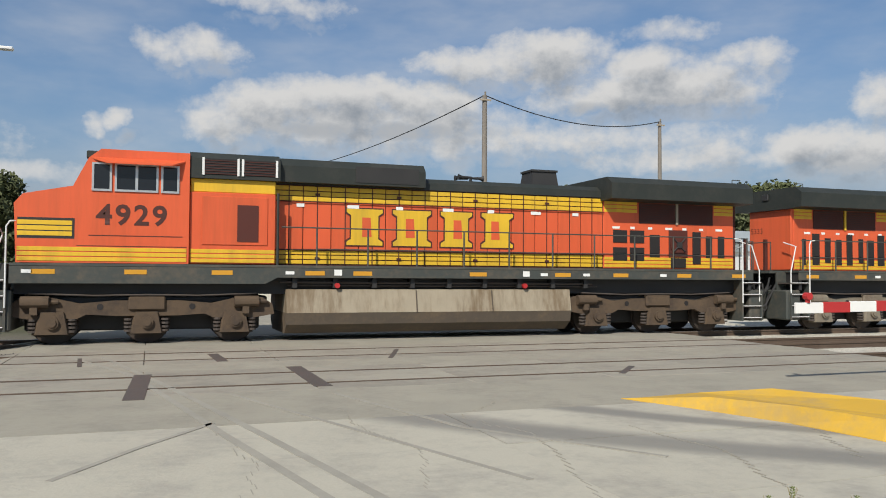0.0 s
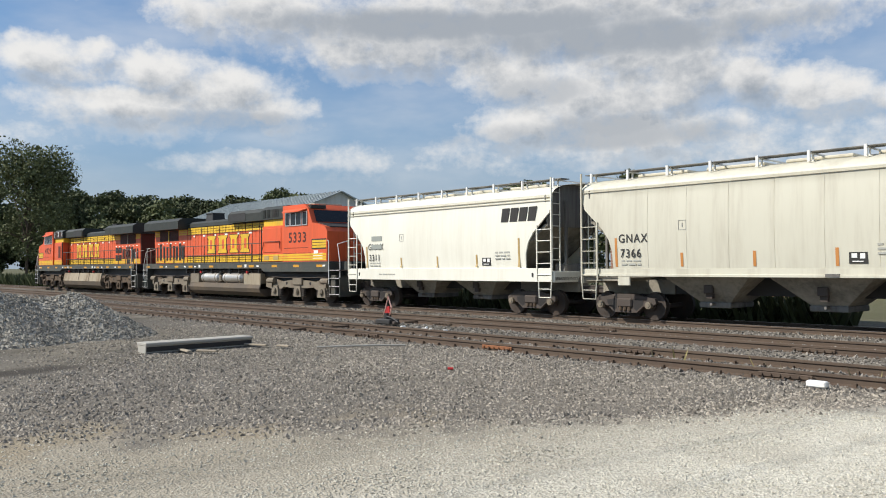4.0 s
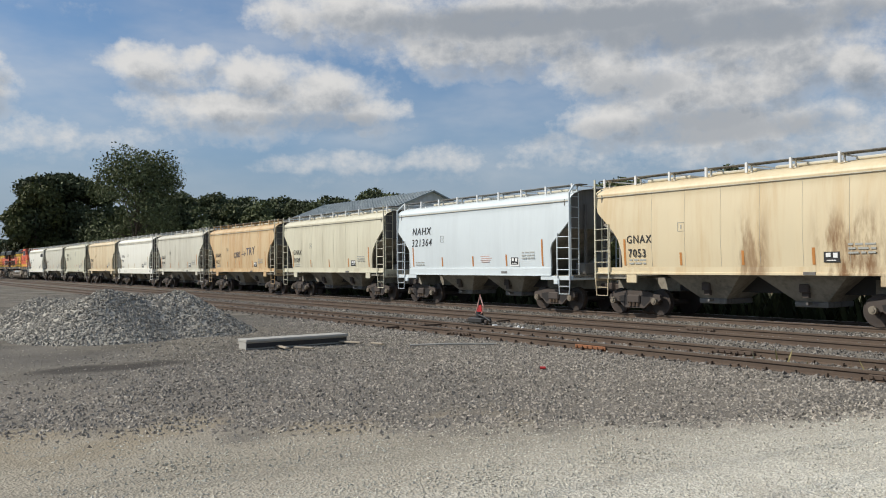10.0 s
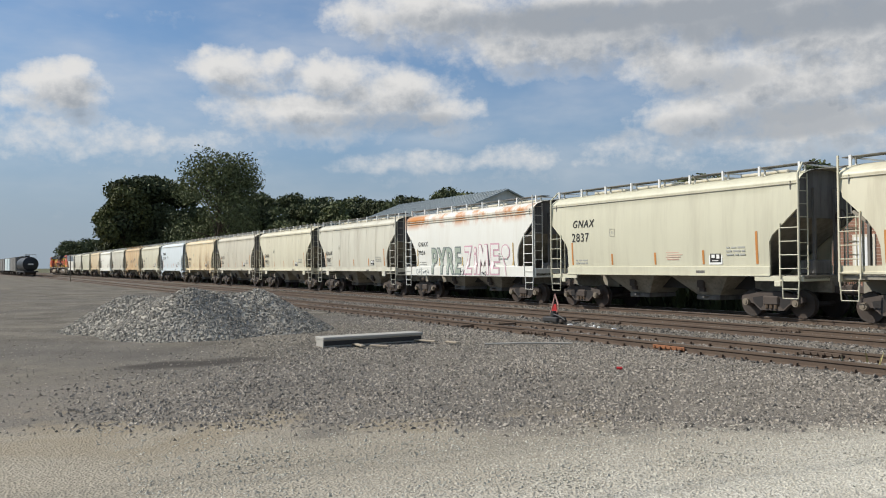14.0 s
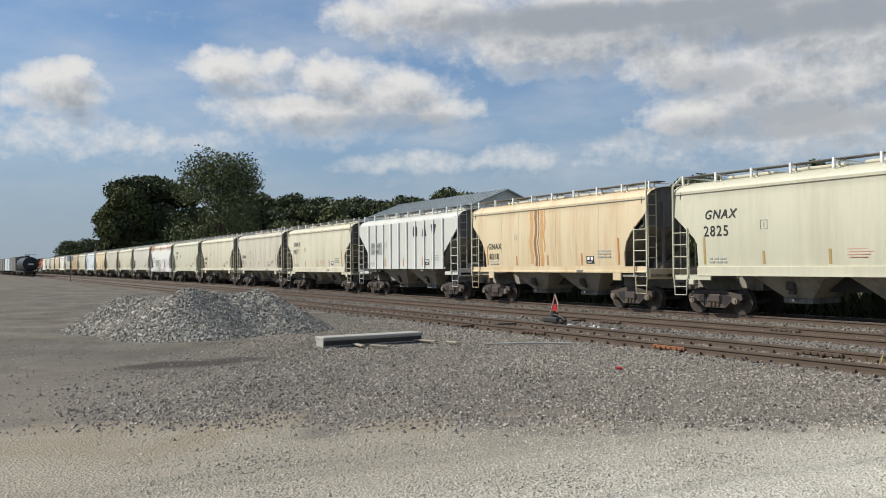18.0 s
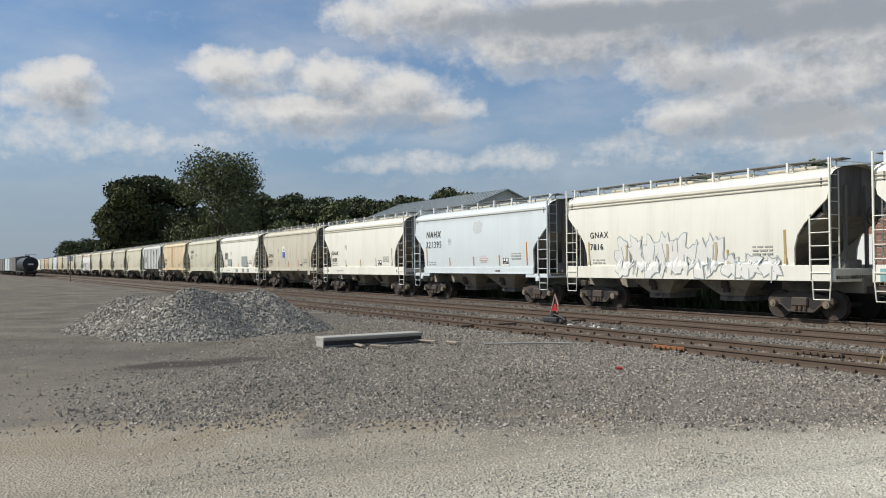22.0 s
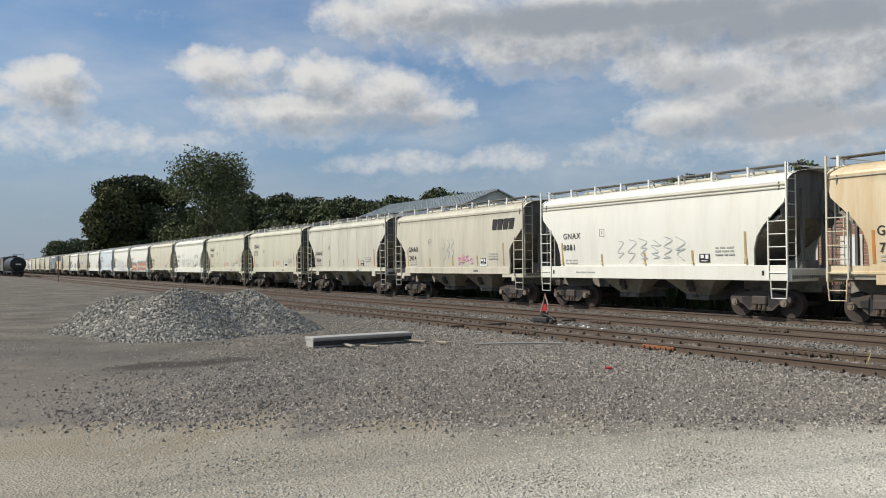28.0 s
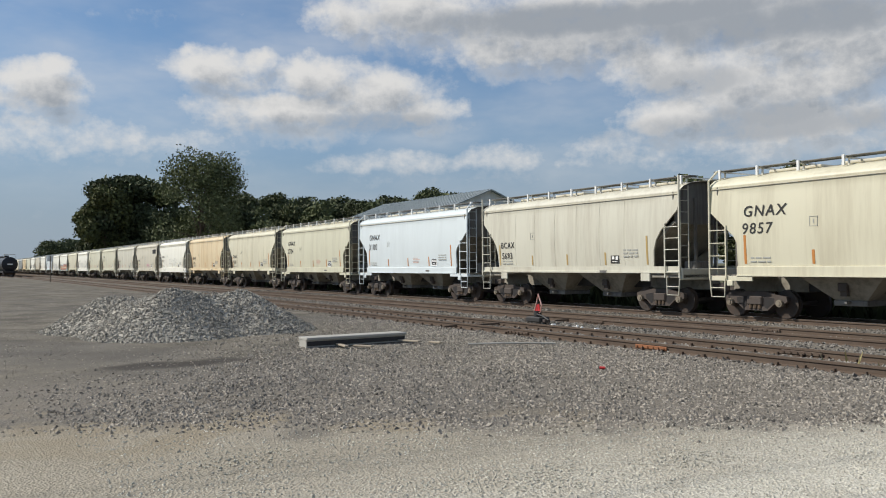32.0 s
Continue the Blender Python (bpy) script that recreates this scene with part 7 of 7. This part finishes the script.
part("roof", Build().box(-3.5, .5, 61.7, 70.3, 6.2, 6.5), M["brown_roof"], barn)
for x, y, w, h, lab in ((34.5, 72, 7, 4.6, "white gabled house among trees"), (-17, 47, 6, 5.2, "white clapboard building with grey roof"), (58, 64, 8, 4.4, "white house beyond the crossing")):
    hs_ = thing("white_house", lab, "house", pose(x, y, -.2))
    part("wall", Build().box(-w / 2, w / 2, 0, 7, 0, h), M["house_white"], hs_)
    part("roof", Build().add([(-w / 2 - .3, -.3, h), (w / 2 + .3, -.3, h), (w / 2 + .3, 3.5, h + 2.2), (-w / 2 - .3, 3.5, h + 2.2), (-w / 2 - .3, 7.3, h), (w / 2 + .3, 7.3, h)], [(0, 1, 2, 3), (3, 2, 5, 4), (0, 3, 4), (1, 5, 2), (0, 4, 5, 1)]), M["shed_roof"], hs_)
    for i in range(3):
        part("window", Build().box(-w / 2 + .8 + i * 1.9, -w / 2 + 1.7 + i * 1.9, -.05, .02, 1.2, 2.6), M["glass"], hs_)


def parked_car(x, y, turn, paint, label):
    g = thing("parked_car", label, "car", pose(x, y, 0, 0, 0, turn), group="parked cars")
    part("body", Build().plate([(-2.2, .3), (-2.2, .75), (-1.5, .9), (-.9, 1.4), (.8, 1.42), (1.5, .95), (2.2, .85), (2.25, .3)], -.85, .85), M[paint], g)
    part("windows", Build().plate([(-1.3, .93), (-.8, 1.33), (.7, 1.35), (1.25, .95)], -.86, .86), M["glass"], g)
    for a in (-1.4, 1.4):
        for s_ in (-.8, .8):
            part("wheel", Build().cyl((a, s_ - .1, .3), (a, s_ + .1, .3), .32, 14), M["black_steel"], g)


parked_car(-7.2, 52, 80, "car_blue", "dark blue car on the far road")
parked_car(-5.5, 66, 10, "car_red", "red car parked by the barn")

# ---- poles, wires and signals ----
def wire_run(name, label, a, b, sag, r=.02):
    a, b = Vector(a), Vector(b)
    pts = [a.lerp(b, i / 14) - Vector((0, 0, sag * 4 * (i / 14) * (1 - i / 14))) for i in range(15)]
    return tagged(new(name, Build().tube(pts, r, 5).mesh(name, M["cable"])), label, "wire")


pole = thing("utility_pole", "tall weathered wooden utility pole with crossarm and lamp", "utility pole", pose(-7.1, 34, 0))
part("shaft", Build().cyl((0, 0, -.3), (-.05, 0, 13.6), .19, 12, .13), M["pole_wood"], pole, smooth=40)
part("crossarm", Build().box(-1.55, 1.55, -.14, -.02, 12.05, 12.2, .01), M["wood_grey"], pole)
part("crossarm_brace", Build().tube([(-.8, -.1, 12.05), (0, -.15, 11.4), (.8, -.1, 12.05)], .02), M["wood_grey"], pole)
for x in (-1.5, -1.15, .55, 1.15, 1.5):
    part("insulator", Build().cyl((x, -.08, 12.2), (x, -.08, 12.36), .06, 8, .03).cyl((x, -.08, 12.36), (x, -.08, 12.42), .05, 8), M["truck_silver"], pole)
part("lamp_arm", Build().tube([(.1, 0, 9.6), (.9, -.1, 9.85), (1.7, -.2, 9.98)], .03), M["truck_silver"], pole)
part("street_lamp_head", Build().box(1.55, 2.15, -.35, -.1, 9.94, 10.08, .04), M["white_rail"], pole, "pale street lamp head")
part("conduit", Build().tube([(.16, -.16, 0), (.14, -.14, 9.2)], .045), M["truck_silver"], pole)
for x, zt in ((-1.5, 12.4), (-1.15, 12.4), (.55, 12.4), (1.5, 12.4)):
    wire_run("power_line", "dark overhead power line", (-7.1 + x, 33.92, 12.42), (-7.1 + x - 9, -14, 14.5), 1.2, .012)
for x, z in ((-1.15, 12.1), (-.9, 12.1), (1.1, 12.1)):
    wire_run("drop_wire", "thin drop wire beside the pole", (-7.1 + x, 33.9, z), (-7.1 + x * .32, 33.9, 4.0), -.12, .012)
p1, p2 = (18.6, 45, 12.5), (37.7, 55, 14.0)
for (x, y, z), lab in ((p1, "pale wooden pole behind the train"), (p2, "grey wooden pole with small transformer bracket")):
    g = thing("utility_pole", lab, "utility pole", pose(x, y, 0))
    part("shaft", Build().cyl((0, 0, -.3), (0, 0, z), .2, 10, .14), M["pole_wood"], g, smooth=40)
    part("bracket", Build().box(-.35, .35, -.2, -.1, z - .35, z - .25), M["wood_grey"], g)
    part("insulator", Build().cyl((0, -.1, z), (0, -.1, z + .2), .06, 8), M["truck_silver"], g)
wire_run("power_line", "sagging dark overhead cable", p1, p2, 1.0, .035)
wire_run("power_line", "overhead cable running away", p1, (13, 90, 13), .8, .035)
g = thing("sign_pole", "thin grey steel pole by the far road", "pole", pose(3.2, 40, 0))
part("shaft", Build().cyl((0, 0, -.2), (0, 0, 7.1), .09, 8, .06), M["truck_silver"], g)

sig = thing("crossing_signal", "white railroad crossing mast with crossbuck boards", "crossing signal", pose(-5.3, 27.2, 0))
part("mast", Build().cyl((0, 0, -.2), (0, 0, 4.6), .07, 10), M["white_rail"], sig)
for a in (38, -38):
    part("crossbuck_board", Build().box(-.62, .62, -.03, .0, -.115, .115, .005), M["white_label"], sig, "white crossbuck board", pose(0, -.09, 4.0, 0, a, 0))
part("lamp_bar", Build().box(-.65, .65, -.06, .02, 2.9, 3.0), M["black_steel"], sig)
for x in (-.5, .5):
    lm = part("signal_lamp", Build().cyl((x, -.08, 2.95), (x, -.02, 2.95), .25, 16), M["black_steel"], sig)
    part("lens", Build().cyl((x, -.12, 2.95), (x, -.08, 2.95), .1, 12), M["red"], lm)
part("base_box", Build().box(-.3, .3, -.2, .2, -.2, .9, .02), M["truck_silver"], sig)

gate = thing("crossing_gate", "red and white striped crossing gate, lowered", "barrier", pose(9.5, 10.25, 0))
for i in range(9):
    part("stripe_board", Build().box(i * .55, i * .55 + .548, -.02, .02, 1.13 + i * .008, 1.3 + i * .008, .004), M["red" if i % 2 == 1 else "white_label"], gate)
for x in (.25, 2.4, 4.4):
    lm = part("gate_lamp", Build().cyl((x, -.05, 1.4), (x, .05, 1.4), .06, 10).box(x - .03, x + .03, -.02, .02, 1.28, 1.38), M["red"], gate, "small red gate lamp")
part("gate_mast", Build().cyl((5.2, 0, -.1), (5.2, 0, 3.2), .08, 10).box(4.9, 5.4, -.15, .15, .9, 1.5, .03), M["white_rail"], gate)

# ---- yard clutter ----
slabt = thing("concrete_beam", "flat pale concrete beam lying on the gravel", "beam", pose(-17.4, 8.22, -.14, 0, 0, 1))
part("beam", Build().run([(-1.27, 0), (1.27, 0), (1.27, .17), (-1.27, .17)], -.2, .19).box(-.24, .24, -1.28, 1.28, .155, .22, .012), M["slab_white"], slabt)
# black strip that paints shade onto the beam's long side
part("beam_groove", Build().box(.18, .2, -1.25, 1.25, .03, .13), M["black_steel"], slabt)
for x, y, l, r in ((-17.05, 7.7, 1.0, -6), (-17.1, 9.37, 1.0, 20), (-16.25, 9.75, .4, 10), (-16.45, 8.0, .5, 30)):
    g = thing("broken_board", "splintered grey board on gravel", "board", pose(x, y, -.12, 0, 0, r), group="broken boards")
    part("plank", Build().box(-l / 2, l / 2, -.05, .05, 0, .04, .01), M["wood_grey"], g)
g = thing("pale_rod", "thin pale rod lying across the dark gravel", "rod", pose(-15.2, 11.15, -.13, 0, 0, -31))
part("rod", Build().tube([(0, -1.0, 0), (.03, -.3, .015), (0, .4, .01), (.02, 1.0, 0)], .022, 7), M["slab_white"], g)
stand = thing("switch_stand", "low black switch stand with red and white target", "switch stand", pose(-20.1, 15.75, -.1))
part("base", Build().box(-.35, .35, -.2, .2, 0, .16, .03).cyl((0, 0, .16), (0, 0, .34), .12, 10), M["black_steel"], stand)
part("spindle", Build().cyl((0, 0, .3), (0, 0, .78), .025, 8), M["black_steel"], stand)
part("lever", Build().tube([(.1, -.1, .25), (.45, -.15, .2), (.75, -.18, .1)], .025), M["black_steel"], stand)
tg = part("target", Build().plate([(-.13, .34), (.0, .26), (.13, .36), (.1, .56), (-.06, .54)], -.02, .0), M["red"], stand, "red target plate")
part("target_edge", Build().tube([(-.15, -.02, .3), (-.02, -.02, .62), (.06, -.02, .86), (.22, -.02, .52), (.16, -.02, .32), (.02, -.02, .22), (-.15, -.02, .3)], .024), M["target_pink"], tg, "faded pinkish white rim")
part("lock_box", Build().box(-.5, -.3, -.15, .15, 0, .12, .02).box(.32, .5, -.12, .1, 0, .1, .02), M["truck_dark"], stand)
for y in (13.0, 14.4, 17.1):
    part("throw_rod", Build().box(-.12, -.07, y - 15.65 - .7, y - 15.65 + .7, -.02, .03), M["rail_rust"], stand)
for i in range(12):
    g = thing("loose_scrap", "pale scrap lump between the tracks", "scrap", pose(-18.9 + i * .22 + rng.uniform(-.1, .1), 15.3 + rng.uniform(-.5, .5), -.14, rng.uniform(0, 90), 0, rng.uniform(0, 360)), group="scrap by the switch")
    part("lump", Build().box(-.09, .09, -.06, .06, -.03, .05, .02), M["white_label" if i % 3 == 0 else "stone"], g)
litter = thing("white_litter", "crumpled white paper litter beside the rail", "litter", pose(-4.0, 12.75, -.02))
part("paper", Build().box(-.16, .1, -.06, .06, 0, .05, .02).box(.0, .12, -.05, .05, .03, .16, .03), M["white_label"], litter)
g = thing("white_block", "small white block on the ballast", "block", pose(-5.35, 12.25, -.14))
part("block", Build().box(-.15, .15, -.06, .06, 0, .1, .02), M["white_label"], g)
g = thing("red_can", "crushed red can on gravel", "can", pose(-10.6, 9.7, -.13, 0, 0, 30))
part("can", Build().cyl((-.05, 0, .02), (.045, .01, .025), .028, 10, .022), M["red"], g)
g = thing("track_sign", "small pale sign on a post beside the track", "sign", pose(-112, 11.6, -.1))
part("post", Build().cyl((0, 0, 0), (0, 0, 3.3), .06, 8), M["truck_silver"], g)
part("board", Build().box(-.05, .0, -.35, .35, 2.6, 3.3, .01), M["white_label"], g)

# ---- standing cars on the far yard track ----
def yard_pose(d):
    return pose(-190 - d * .995, 12.2 - d * .03, 0, 0, 0, 1.7)


tank = thing("tank_car", "black tank car standing on a yard track", "tank car", yard_pose(7.5))
part("tank", Build().cyl((-7, 0, 2.5), (7, 0, 2.5), 1.5, 28).cyl((7, 0, 2.5), (7.4, 0, 2.5), 1.5, 28, .7).cyl((-7.4, 0, 2.5), (-7, 0, 2.5), .7, 28, 1.5), M["tank_black"], tank, smooth=40)
part("dome", Build().cyl((0, 0, 3.9), (0, 0, 4.4), .5, 14), M["tank_black"], tank)
part("top_rail", Build().tube([(7, -1, 3.7), (7, -1, 4.5), (7, 1, 4.5), (7, 1, 3.7)], .04).tube([(3, -1, 4.4), (7, -1, 4.5)], .03), M["truck_silver"], tank)
part("end_marking", Build().box(7.4, 7.44, -.5, .5, 2.4, 2.62), M["white_label"], tank)
part("underframe", Build().box(-7.8, 7.8, -1.3, 1.3, .8, 1.1), M["black_steel"], tank)
for x in (-5.5, 5.5):
    tr = part("truck", Build().box(-1.1, 1.1, -1.1, 1.1, .4, .8, .05), M["truck_dark"], tank, at=pose(x, 0, 0))
    for a in (-.89, .89):
        axle_at(tr, a, .42)
for k, (d, dy, mat) in enumerate(((25, 0, "end_grey"), (41, 0, "shed_low"), (57, 0, "end_grey"), (73, 0, "grey_cream"), (120, 4.6, "grey_cream"), (137, 4.6, "boxcar_red"), (154, 4.6, "grey_cream"))):
    bc = thing("boxcar", "weathered boxcar standing in the far yard", "boxcar", yard_pose(d) @ pose(0, dy, 0), group="standing boxcars")
    part("body", Build().box(-7, 7, -1.45, 1.45, 1.1, 4.1, .04), M[mat], bc)
    part("roof", Build().run([(-1.5, 4.1), (1.5, 4.1), (0, 4.4)], -7.05, 7.05), M["end_grey"], bc)
    part("door", Build().box(-1.2, 1.2, -1.52, -1.45, 1.2, 3.9), M[mat], bc)
    for x in (-5, 5):
        tr = part("truck", Build().box(-1.1, 1.1, -1.1, 1.1, .4, .8, .05), M["truck_dark"], bc, at=pose(x, 0, 0))
        for a in (-.89, .89):
            axle_at(tr, a, .42)
yt = thing("track_yard", "yard track under the standing cars", "railway track", yard_pose(0), kind="structure")
for o in (-.755, .755, 3.845, 5.355):
    part("rail", Build().run([(y + o, z) for y, z in RAIL], -160, 12), M["rail_rust"], yt)


motions()
